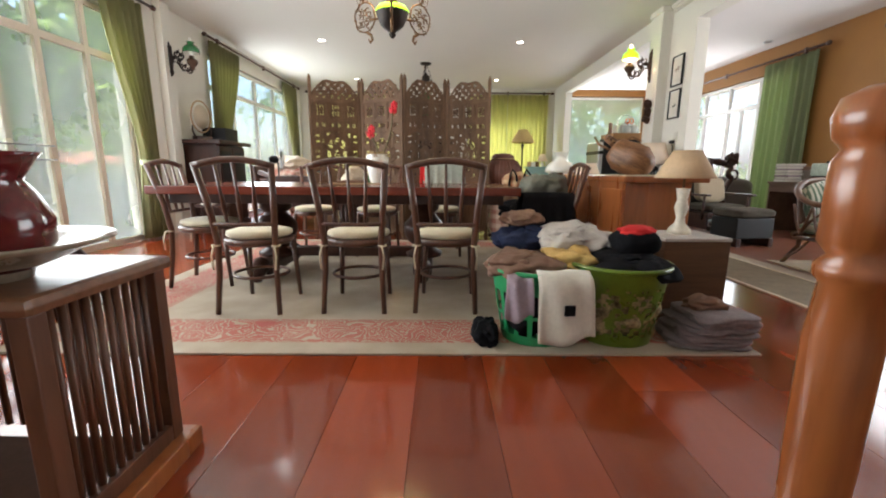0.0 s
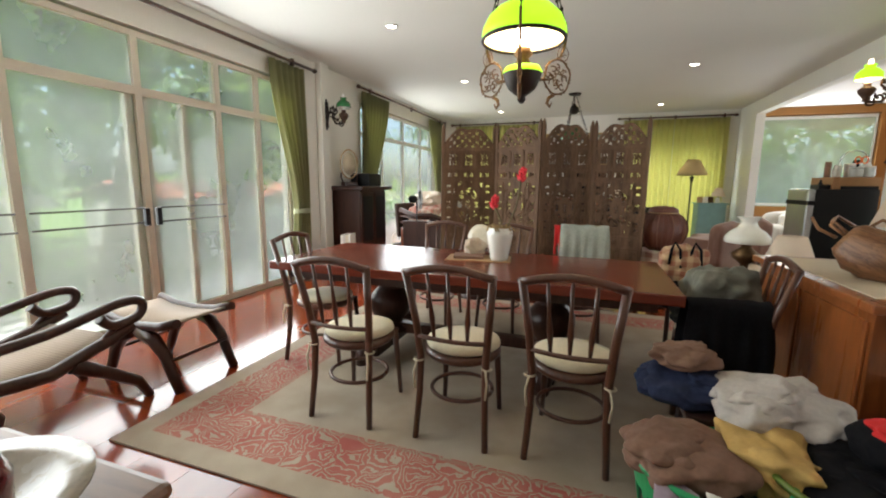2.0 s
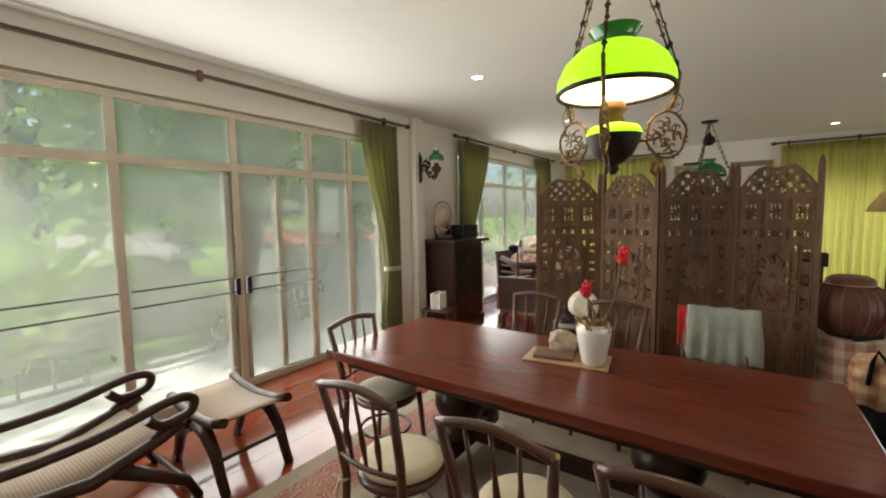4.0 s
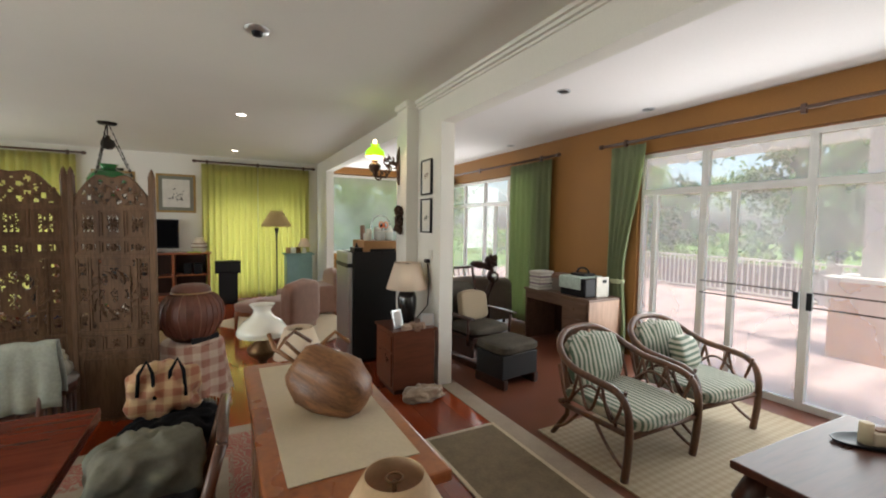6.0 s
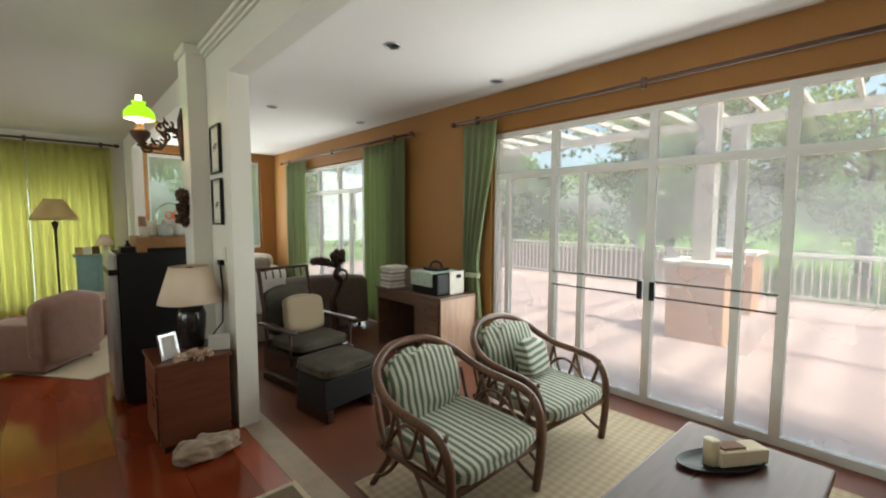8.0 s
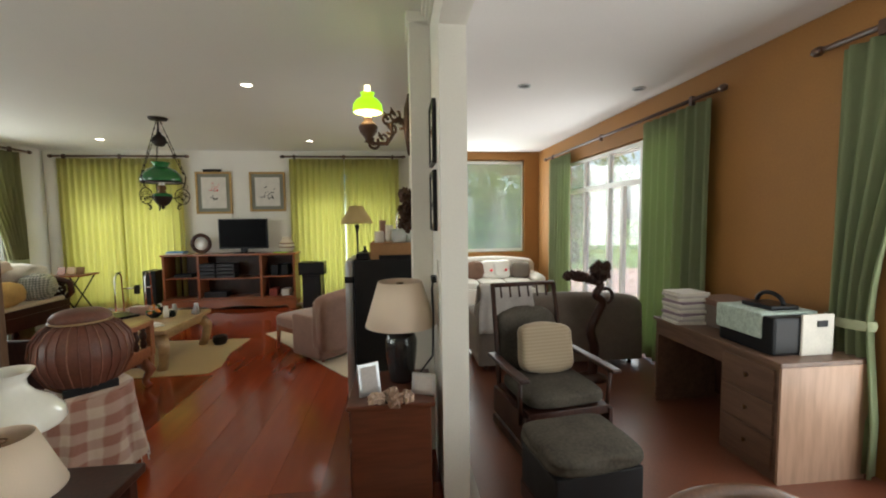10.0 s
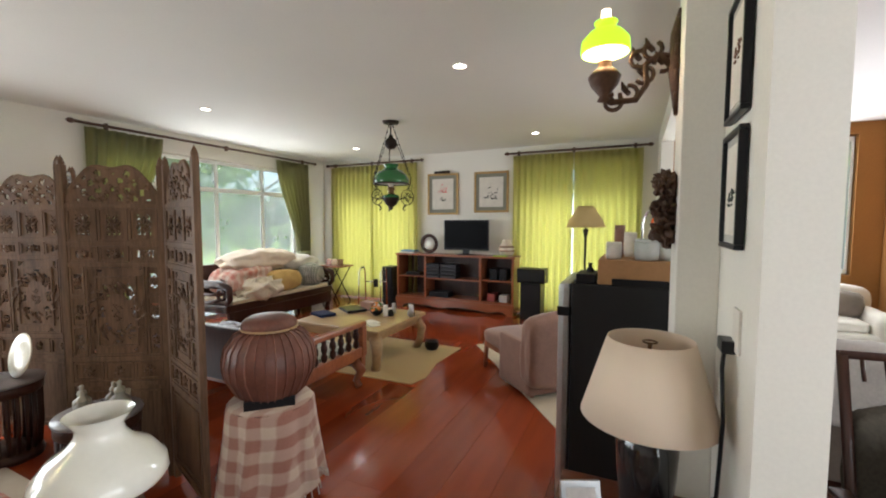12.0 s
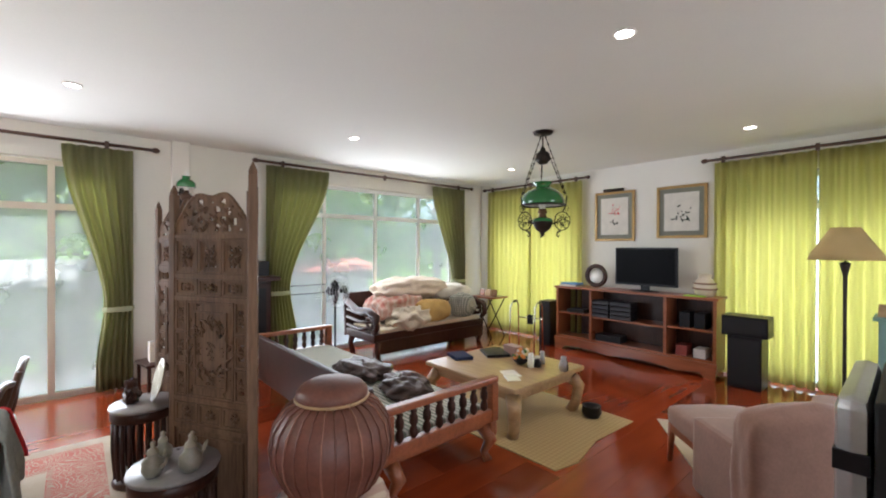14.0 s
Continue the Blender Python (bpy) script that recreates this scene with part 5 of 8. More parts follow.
for s in (-0.12, 0.12):
    part("prong", tube(B(), [(s, 0, 0.05), (s * 1.3, 0, 0.13), (s * 1.25, 0, 0.2)], 0.012), DARKW, ringst)
radio = thing("radio", "black box radio on the glazed cabinet", "radio", WX + 0.3, 6.78, 1.28, 0)
part("case", box(B(), -0.17, 0.17, -0.2, 0.2, 0, 0.2, 0.012), BLACK, radio)
part("grille", box(B(), 0.171, 0.176, -0.16, 0.02, 0.03, 0.17), BLACKM, radio)
bt = thing("book_table", "small dark stool-table with stacked books", "side table", WX + 0.62, 5.72, 0, 10)
part("top", box(B(), -0.2, 0.2, -0.16, 0.16, 0.38, 0.41, 0.005), DARKW, bt)
for sx in (-0.17, 0.17):
    for sy in (-0.13, 0.13):
        part("leg", box(B(), sx - 0.015, sx + 0.015, sy - 0.015, sy + 0.015, 0, 0.38), DARKW, bt)
for i in range(4):
    tagged(part("book", box(B(), -0.03, 0.0, -0.1, 0.1, 0.0, 0.2 + 0.015 * (i % 2), 0.003, pose(WX + 0.55 + 0.04 * i, 5.74, 0.41, 0, 0, 10)), (OFFW, LGREY, LINEN, OFFW)[i], None), "pale paperback standing on the small table", "book", "books on the small table")

# ---- carved folding screen ----
scr = thing("folding_screen", "four-panel carved and pierced wooden folding screen", "folding screen", 0, 0)
SP = [(-1.08, 5.54), (-0.475, 5.8), (0.1, 5.47), (0.63, 5.78), (1.19, 5.6)]


def screen_panel(p, q, seed):
    """One leaf: posts, rails, recessed fields, pierced bands and an arched pierced crest."""
    rnd = random.Random(seed)
    p, q = Vector((*p, 0)), Vector((*q, 0))
    w = (q - p).length
    a = math.degrees(math.atan2(q.y - p.y, q.x - p.x))
    leaf = part("panel", B(), SCREENW, scr)
    leaf.matrix_local = pose(p.x, p.y, 0, 0, 0, a)
    for u in (0.022, w - 0.022):
        part("post", box(B(), u - 0.02, u + 0.02, -0.018, 0.018, 0, 1.98, 0.004), SCREENW, leaf)
    for u in (0.022, w - 0.022):
        part("post_tip", lathe(B(), [(0.016, 1.98), (0.02, 1.99), (0.014, 2.01), (0, 2.04)], 10, (u, 0, 0)), SCREENW, leaf)
    for z in (0.1, 0.62, 0.78, 1.37, 1.5, 1.73):
        part("rail", box(B(), 0.04, w - 0.04, -0.016, 0.016, z - 0.014, z + 0.014, 0.003), SCREENW, leaf)
    def arch(v):
        return 1.8 + 0.19 * math.sin(math.pi * v) ** 0.7 * (1 - 0.12 * math.cos(4 * math.pi * v))
    part("crest", tube(B(), [(0.042 + (w - 0.084) * k / 24, 0, arch(k / 24) - 0.01) for k in range(25)], 0.011, 6), SCREENW, leaf, "arched moulding of the crest")
    # pierced fields: small solid tiles with gaps between them
    def pierced(u0, u1, z0, z1, nu, nz, keep):
        bm = B()
        du, dz = (u1 - u0) / nu, (z1 - z0) / nz
        for j in range(nz):
            row = [keep(i, j) for i in range(nu)] + [False]
            i = 0
            while i < nu:
                if row[i]:
                    e = i
                    while row[e]:
                        e += 1
                    slab(bm, [(u0 + du * i, z0 + dz * j), (u0 + du * e, z0 + dz * j), (u0 + du * e, z0 + dz * (j + 1)), (u0 + du * i, z0 + dz * (j + 1))], -0.006, 0.006, pose(0, 0, 0, 90, 0, 0))
                    i = e
                i += 1
        part("fretwork", bm, SCREENW, leaf, "pierced carved field")

    def flower(nu, nz, holes):
        def keep(i, j):
            x, y = (i + 0.5) / nu * 2 - 1, (j + 0.5) / nz * 2 - 1
            r, t = math.hypot(x, y), math.atan2(y, x)
            ring_ = 0.42 < r < 0.72 and math.cos(8 * t) > -0.35
            core = r < 0.2 and (i + j) % 2 == 0
            corner = r > 1.0 and math.sin(9 * x) * math.sin(9 * y) > 0.45
            return not ((ring_ or core or corner) and rnd.random() < holes)
        return keep
    iw = w - 0.084

    def crest_keep(i, j):
        v, z = (i + 0.5) / 54, 1.742 + 0.25 * (j + 0.5) / 25
        if z > arch(v) - 0.006:
            return False
        inside = 0.022 < z - 1.742 and z < arch(v) - 0.035 and 0.07 < v < 0.93
        leafy = math.sin(v * 40) * math.cos((z - 1.74) * 62 + 6 * abs(v - 0.5)) > 0.25
        return not (inside and leafy and rnd.random() < 0.85)
    pierced(0.042, w - 0.042, 1.742, 1.992, 54, 25, crest_keep)
    sc_ = 0.17 * iw
    part("field", box(B(), 0.04, w - 0.04, -0.005, 0.005, 0.11, 0.61), SCREENW, leaf)
    part("field", box(B(), 0.04, w - 0.04, -0.005, 0.005, 0.63, 0.77), SCREENW, leaf)
    pierced(0.042 + sc_, w - 0.042 - sc_, 0.79, 1.36, 44, 48, flower(44, 48, 0.62))
    for u0 in (0.042, w - 0.042 - sc_):
        pierced(u0, u0 + sc_, 0.79, 1.36, 12, 48, lambda i, j: not (3 <= i <= 8 and j % 16 in (4, 5, 7, 8, 10, 11) and rnd.random() < 0.8))
    pierced(0.042, w - 0.042, 1.38, 1.49, 54, 10, lambda i, j: not (3 <= j <= 6 and i % 18 in (4, 5, 7, 8, 10, 11, 13) and rnd.random() < 0.85))
    pierced(0.042, w - 0.042, 1.51, 1.72, 54, 20, lambda i, j: not (4 <= j <= 15 and i % 18 in (5, 6, 8, 9, 11, 12) and (i + 2 * j) % 3 and rnd.random() < 0.85))
    # raised bars that divide the fields into framed cells, and carved sprigs in them
    for sgn in (-1, 1):
        bm, cells = B(), []
        for k in range(3):
            cells += [(0.042 + iw * k / 3, 0.042 + iw * (k + 1) / 3, 1.514, 1.716), (0.042 + iw * k / 3, 0.042 + iw * (k + 1) / 3, 1.384, 1.486), (0.042 + iw * k / 3, 0.042 + iw * (k + 1) / 3, 0.64, 0.76)]
            for u0 in (0.042, w - 0.042 - sc_):
                cells.append((u0, u0 + sc_, 0.794 + 0.19 * k, 0.794 + 0.19 * (k + 1)))
        cells += [(0.042 + sc_, w - 0.042 - sc_, 0.794, 1.356), (0.042 + sc_ + 0.05, w - 0.092 - sc_, 0.85, 1.3), (0.06, w - 0.06, 0.14, 0.58)]
        for u0, u1, z0, z1 in cells:
            t_ = 0.011
            y0, y1 = sorted((sgn * 0.004, sgn * 0.015))
            for x0, x1, a0, a1 in ((u0 + 0.004, u1 - 0.004, z0 + 0.004, z0 + 0.004 + t_), (u0 + 0.004, u1 - 0.004, z1 - 0.004 - t_, z1 - 0.004), (u0 + 0.004, u0 + 0.004 + t_, z0 + 0.004 + t_, z1 - 0.004 - t_), (u1 - 0.004 - t_, u1 - 0.004, z0 + 0.004 + t_, z1 - 0.004 - t_)):
                box(bm, x0, x1, y0, y1, a0, a1)
        tagged(part("relief", bm, SCREENW, leaf), "raised carved frames", kind="stuff")
        bm = B()
        for u0, u1, z0, z1 in cells[:-3]:
            cu, cz, s = (u0 + u1) / 2, (z0 + z1) / 2, min(u1 - u0, z1 - z0) * 0.3
            for k in range(6):
                a_ = k * math.pi / 3 + rnd.uniform(-0.2, 0.2)
                tube(bm, [(cu, sgn * 0.006, cz), (cu + s * 0.6 * math.cos(a_), sgn * 0.013, cz + s * 0.6 * math.sin(a_)), (cu + s * math.cos(a_ + 0.4), sgn * 0.006, cz + s * math.sin(a_ + 0.4))], [0.004, 0.009, 0.002], 5)
        cu, cz = w / 2, 1.075
        for k in range(26):
            a_ = k * 2 * math.pi / 26
            r_ = 0.115 + 0.03 * (k % 2)
            tube(bm, [(cu + r_ * math.cos(a_), sgn * 0.006, cz + r_ * math.sin(a_)), (cu + (r_ + 0.025) * math.cos(a_ + 0.1), sgn * 0.014, cz + (r_ + 0.025) * math.sin(a_ + 0.1)), (cu + (r_ + 0.045) * math.cos(a_ + 0.3), sgn * 0.006, cz + (r_ + 0.045) * math.sin(a_ + 0.3))], [0.004, 0.011, 0.003], 5)
        for k in range(18):
            u, z = w / 2 + rnd.uniform(-0.4, 0.4) * iw, 1.76 + rnd.uniform(0, 0.14)
            tube(bm, [(u, sgn * 0.005, z), (u + 0.02, sgn * 0.012, z + 0.012), (u + 0.035, sgn * 0.005, z - 0.006)], [0.004, 0.01, 0.003], 5)
        tagged(part("sprig_relief", bm, SCREENW, leaf), "carved leaf sprigs", kind="stuff")


for i in range(4):
    screen_panel(SP[i], SP[i + 1], i + 50)


def drum_stool(x, y, label):
    d = thing("drum_stool", label, "stool", x, y, 0, 0, "barrel stools before the screen")
    part("top", lathe(B(), [(0, 0.53), (0.205, 0.53), (0.21, 0.54), (0.205, 0.553), (0, 0.555)], 30), plain("grey_stone_top", (0.22, 0.2, 0.2), 0.3, vary=0.15, coat=0.2), d, "smooth grey stone top")
    part("collar", lathe(B(), [(0.19, 0.46), (0.2, 0.47), (0.2, 0.52), (0.19, 0.53)], 30), DARKW, d)
    for k in range(22):
        a = 2 * math.pi * k / 22
        c, s = math.cos(a), math.sin(a)
        part("stave", tube(B(), [(0.165 * c, 0.165 * s, 0.06), (0.18 * c, 0.18 * s, 0.25), (0.18 * c, 0.18 * s, 0.47)], 0.014, 6), DARKW, d)
    part("base", lathe(B(), [(0, 0), (0.185, 0), (0.19, 0.03), (0.175, 0.07), (0, 0.07)], 30), DARKW, d)
    return d


drum_stool(0.53, 5.42, "dark slatted barrel stool with a grey top")
drum_stool(-0.62, 5.41, "dark slatted barrel stool holding a plate")
POTLID = plain("dull_pot_glaze", (0.34, 0.3, 0.22), 0.4, vary=0.2)
for i, (dx, dy, s) in enumerate(((-0.08, -0.04, 1.0), (0.06, -0.1, 1.1), (0.0, 0.08, 0.95), (0.12, 0.05, 1.2))):
    tp = thing("teapot", "small greyish ceramic pot with a lid", "teapot", 0.53 + dx, 5.42 + dy, 0.555, 40 * i, "pots on the barrel stool")
    part("pot", lathe(B(), [(0, 0), (0.03 * s, 0), (0.045 * s, 0.03 * s), (0.042 * s, 0.065 * s), (0.02 * s, 0.085 * s), (0.022 * s, 0.1 * s)], 18), plain("grey_crackle_glaze", (0.26, 0.24, 0.19), 0.3, vary=0.2, coat=0.3), tp)
    part("lid", lathe(B(), [(0.024 * s, 0.1 * s), (0.02 * s, 0.115 * s), (0.008, 0.125 * s), (0.012, 0.145 * s), (0, 0.155 * s)], 14), POTLID, tp)
    part("spout", tube(B(), [(0.04 * s, 0, 0.04 * s), (0.065 * s, 0, 0.06 * s), (0.07 * s, 0, 0.085 * s)], [0.01, 0.008, 0.005], 6), POTLID, tp)
plate = thing("display_plate", "cream display plate leaning upright", "plate", -0.56, 5.5, 0.555, 0)
part("plate", lathe(B(), [(0, 0), (0.09, 0.0), (0.15, 0.018), (0.152, 0.022), (0.09, 0.008), (0, 0.008)], 34), plain("cream_plate_glaze", (0.62, 0.55, 0.42), 0.25, vary=0.15, coat=0.4), plate).matrix_local = pose(0, 0, 0.15, 76, 0, 0)
heap("dark_figurine", "small dark figurine on the barrel stool", "figurine", -0.68, 5.34, 0.555, 0.13, 0.08, 0.1, DARKW, 61, 0, 0.5)
heap("dark_figurine", "small dark figurine on the barrel stool", "figurine", -0.7, 5.34, 0.64, 0.06, 0.06, 0.07, DARKW, 62, 0, 0.4)

# ---- living room ----
jt = thing("cloth_covered_table", "small round table under a plaid fringed cloth", "side table", 1.4, 5.86)
PLAID = banded("pink_plaid_wool", (0.3, 0.1, 0.07), (0.62, 0.5, 0.4), 0.06, "x", second="z")
part("top", lathe(B(), [(0, 0.6), (0.225, 0.6), (0.23, 0.612), (0, 0.62)], 30), DARKW, jt)
part("column", tube(B(), [(0, 0, 0.02), (0, 0, 0.6)], 0.04), DARKW, jt)
part("foot", lathe(B(), [(0, 0), (0.18, 0), (0.17, 0.03), (0.04, 0.06), (0, 0.06)], 24), DARKW, jt)
bm = B()
rows = []
for j, (r, z) in enumerate(((0.0, 0.626), (0.12, 0.626), (0.22, 0.624), (0.238, 0.6), (0.245, 0.5), (0.262, 0.36), (0.278, 0.24), (0.29, 0.14))):
    rows.append([bm.verts.new((r * (1 + (0.0 if j < 3 else 0.09 * (j - 2) / 5) * math.sin(9 * 2 * math.pi * k / 72 + math.sin(5 * k / 72 * 6.28))) * math.cos(2 * math.pi * k / 72), r * (1 + (0.0 if j < 3 else 0.09 * (j - 2) / 5) * math.sin(9 * 2 * math.pi * k / 72 + math.sin(5 * k / 72 * 6.28))) * math.sin(2 * math.pi * k / 72), z + (0 if j < 5 else 0.06 * (j - 4) / 3 * math.sin(4 * 2 * math.pi * k / 72)))) for k in range(72)])
for a, b in zip(rows, rows[1:]):
    for k in range(72):
        bm.faces.new((a[k], b[k], b[(k + 1) % 72], a[(k + 1) % 72])).smooth = True
last = [v.co.copy() for v in rows[-1]]
part("tablecloth", bm, PLAID, jt, "pink and cream plaid cloth")
bm = B()
for v in last:
    tube(bm, [v, v + Vector((0.004, 0.003, -0.05))], 0.003, 4)
part("fringe", bm, OFFW, jt)
jar = thing("ribbed_jar", "big reddish ribbed basket jar with a lid", "jar", 1.4, 5.86, 0.627)
JARM = plain("red_lacquer_basket", (0.145, 0.05, 0.032), 0.5, vary=0.35, bump=0.3)
RIBM = plain("worn_rib_cane", (0.27, 0.12, 0.08), 0.6, vary=0.3, bump=0.3)
prof = [(0, 0.0), (0.12, 0.0), (0.19, 0.06), (0.24, 0.16), (0.25, 0.23), (0.235, 0.31), (0.19, 0.375), (0.135, 0.405)]
part("body", lathe(B(), prof, 40), JARM, jar)
part("neck", lathe(B(), [(0.13, 0.4), (0.15, 0.41), (0.148, 0.44), (0.13, 0.46), (0.1, 0.475), (0, 0.485)], 34), JARM, jar, "dark red fitted lid")
part("cord", ring(B(), (0, 0, 0.41), 0.15, 0.007), PALEW, jar)
for k in range(30):
    a = 2 * math.pi * k / 30
    part("rib", tube(B(), [((r + 0.003) * math.cos(a), (r + 0.003) * math.sin(a), z) for r, z in prof[1:]], 0.0042, 5), RIBM if k % 3 == 0 else JARM, jar)
part("stand", box(B(), -0.13, 0.13, -0.16, -0.13, -0.005, 0.045, 0.004), BLACK, jar).matrix_local = pose(0, 0, 0, 0, 0, 45)

db = thing("daybed", "reddish teak daybed with turned spindles in its arms", "daybed", -0.6, 7.0)
part("seat_frame", box(B(), -1.42, 1.42, -0.5, 0.52, 0.26, 0.36, 0.01), REDW, db)
part("skirt", box(B(), -1.46, 1.46, 0.47, 0.55, 0.18, 0.3, 0.02), REDW, db)
part("mattress", box(B(), -1.36, 1.36, -0.44, 0.5, 0.36, 0.41, 0.015), banded("striped_mat", (0.12, 0.17, 0.12), (0.6, 0.58, 0.5), 0.02, "y"), db, "green and white striped mat")
for s in (-1, 1):
    part("arm_rail", box(B(), s * 1.43 - 0.035, s * 1.43 + 0.035, -0.52, 0.56, 0.6, 0.65, 0.012), REDW, db)
    part("arm_foot_rail", box(B(), s * 1.43 - 0.03, s * 1.43 + 0.03, -0.5, 0.54, 0.3, 0.4, 0.008), REDW, db)
    for e in (-0.48, 0.52):
        part("arm_post", box(B(), s * 1.43 - 0.035, s * 1.43 + 0.035, e - 0.035, e + 0.035, 0.3, 0.6, 0.006), REDW, db)
    for i in range(8):
        part("spindle", lathe(B(), [(0.014, 0.4), (0.028, 0.42), (0.03, 0.45), (0.018, 0.48), (0.03, 0.5), (0.03, 0.54), (0.018, 0.565), (0.026, 0.58), (0.014, 0.6)], 12, (s * 1.43, -0.38 + 0.115 * i, 0)), DARKW, db)
    for e in (-0.42, 0.46):
        part("leg", tube(B(), [(s * 1.38, e, 0.26), (s * 1.45, e + 0.02, 0.16), (s * 1.4, e, 0.06), (s * 1.44, e, 0.0)], [0.06, 0.05, 0.03, 0.035], 10), REDW, db)
part("backrest", box(B(), -1.4, 1.4, -0.54, -0.5, 0.36, 0.82, 0.012, pose(0, 0, 0, 4, 0, 0)), DARKW, db, "dark panelled back")
heap("brown_bag", "dark brown bag on the daybed", "bag", -0.55, 7.15, 0.41, 0.6, 0.34, 0.13, plain("brown_leather", (0.05, 0.026, 0.02), 0.4, vary=0.3), 70, 10, 0.3)
heap("brown_bag", "dark leather bag on the daybed", "bag", 0.1, 7.2, 0.41, 0.45, 0.36, 0.12, bpy.data.materials["brown_leather"], 71, -15, 0.3)

straw = tagged(part("straw_mat", slab(B(), [(-0.55, 7.66), (1.28, 7.72), (1.33, 7.95), (1.24, 8.4), (1.27, 9.05), (-0.5, 9.1)], 0.001, 0.009), YELLOWMAT, None), "yellow straw mat under the coffee table", "mat")
ct = thing("coffee_table", "pale teak coffee table with curved legs", "coffee table", 0.22, 8.38)
part("tabletop", box(B(), -0.6, 0.6, -0.56, 0.56, 0.42, 0.465, 0.01), PALEW, ct)
part("apron", box(B(), -0.54, 0.54, -0.5, 0.5, 0.33, 0.42, 0.008), PALEW, ct)
for sx in (-1, 1):
    for sy in (-1, 1):
        part("leg", tube(B(), [(sx * 0.5, sy * 0.46, 0.36), (sx * 0.56, sy * 0.52, 0.26), (sx * 0.54, sy * 0.5, 0.1), (sx * 0.5, sy * 0.47, 0.0)], [0.075, 0.06, 0.05, 0.055], 10), PALEW, ct)
rnd = random.Random(4)
clutter = [("book", "dark blue book on the coffee table", 0.28, 0.2, 0.035, NAVY), ("folder", "black folder on the coffee table", 0.34, 0.26, 0.03, BLACK), ("tissue_box", "pale pink tissue box", 0.2, 0.12, 0.1, PINKC), ("leaflet", "white printed leaflet on the coffee table", 0.2, 0.15, 0.006, OFFW), ("photo_frame", "small white framed photo lying flat", 0.16, 0.12, 0.012, WHITE), ("green_box", "small green box on the coffee table", 0.12, 0.06, 0.03, GREEN_OFF)]
for i, (n, lab, w, d, h, mt) in enumerate(clutter):
    x, y = ((-0.25, 8.2), (-0.1, 8.6), (0.05, 8.75), (0.5, 8.15), (0.6, 8.05), (-0.2, 8.75))[i]
    tagged(part(n, box(B(), -w / 2, w / 2, -d / 2, d / 2, 0, h, 0.004, pose(x, y, 0.465, 0, 0, rnd.uniform(-40, 40))), mt, None), lab, n.replace("_", " "))
fb = thing("flower_bowl", "small bowl of orange and white flowers", "flowers", 0.35, 8.5, 0.465)
part("bowl", lathe(B(), [(0, 0), (0.04, 0), (0.08, 0.04), (0.09, 0.07), (0.08, 0.065), (0, 0.03)], 20), BLACK, fb)
for k, mt in enumerate((plain("orange_petals", (0.7, 0.25, 0.05), 0.7), OFFW, plain("leaf_green", (0.06, 0.14, 0.03), 0.7))):
    bm = B()
    for i in range(9):
        a, r = rnd.uniform(0, 6.28), rnd.uniform(0, 0.09)
        bmesh.ops.create_icosphere(bm, subdivisions=1, radius=rnd.uniform(0.015, 0.028), matrix=Matrix.Translation((r * math.cos(a), r * math.sin(a), rnd.uniform(0.07, 0.15))))
    part("petals", bm, mt, fb)
for i in range(7):
    x, y, h, r = rnd.uniform(0.45, 0.78), rnd.uniform(8.45, 8.88), rnd.uniform(0.05, 0.15), rnd.uniform(0.02, 0.04)
    g = thing("jar", ("small clear glass", "dark glazed", "small steel")[i % 3] + " jar on the coffee table", "jar", x, y, 0.465, 0, "jars on the coffee table")
    part("body", lathe(B(), [(0, 0), (r, 0), (r * 1.05, h * 0.5), (r * 0.8, h * 0.85), (r * 0.85, h), (r * 0.75, h), (0, h * 0.2)], 16), (STEEL, BLACK, WHITE)[i % 3], g)
ash = thing("iron_pot", "small dark pot standing on the straw mat", "pot", 0.95, 8.85, 0.009)
part("pot", lathe(B(), [(0, 0), (0.07, 0), (0.095, 0.05), (0.085, 0.1), (0.09, 0.11), (0.07, 0.1), (0, 0.03)], 20), BLACK, ash)

sofa = thing("carved_sofa", "dark carved wooden sofa heaped with bedding", "sofa", -2.5, 9.4)
part("seat_frame", box(B(), -0.4, 0.42, -1.15, 1.15, 0.28, 0.4, 0.015), DARKW, sofa)
part("apron", box(B(), 0.38, 0.44, -1.12, 1.12, 0.1, 0.3, 0.015), DARKW, sofa)
part("seat_pad", box(B(), -0.36, 0.42, -1.05, 1.05, 0.4, 0.46, 0.02), LINEN, sofa, "thin beige seat pad")
part("backrest", box(B(), -0.46, -0.4, -1.15, 1.15, 0.3, 0.98, 0.02, pose(0, 0, 0, 0, -5, 0)), DARKW, sofa)
for s in (-1, 1):
    bm = B()
    for k in range(3):
        tube(bm, [(-0.4, s * 1.13, 0.45 + 0.12 * k), (0, s * 1.13, 0.42 + 0.12 * k), (0.35, s * 1.13, 0.5 + 0.08 * k)], 0.025)
    tube(bm, [(-0.42, s * 1.13, 0.82), (-0.1, s * 1.13, 0.7), (0.25, s * 1.13, 0.72), (0.45, s * 1.13, 0.66), (0.46, s * 1.13, 0.5), (0.38, s * 1.13, 0.42)], [0.05, 0.05, 0.055, 0.05, 0.045, 0.04], 10)
    ring(bm, (0.28, s * 1.13, 0.56), 0.08, 0.025, "y", 16)
    part("arm", bm, DARKW, sofa, "carved scrolled arm")
    for e in (-0.36, 0.38):
        part("leg", tube(B(), [(e, s * 1.05, 0.3), (e * 1.08, s * 1.08, 0.15), (e, s * 1.05, 0.0)], [0.06, 0.04, 0.045], 10), DARKW, sofa)
FLORAL = banded("quilt_print", (0.5, 0.14, 0.1), (0.64, 0.5, 0.4), 0.06, "x", second="y")
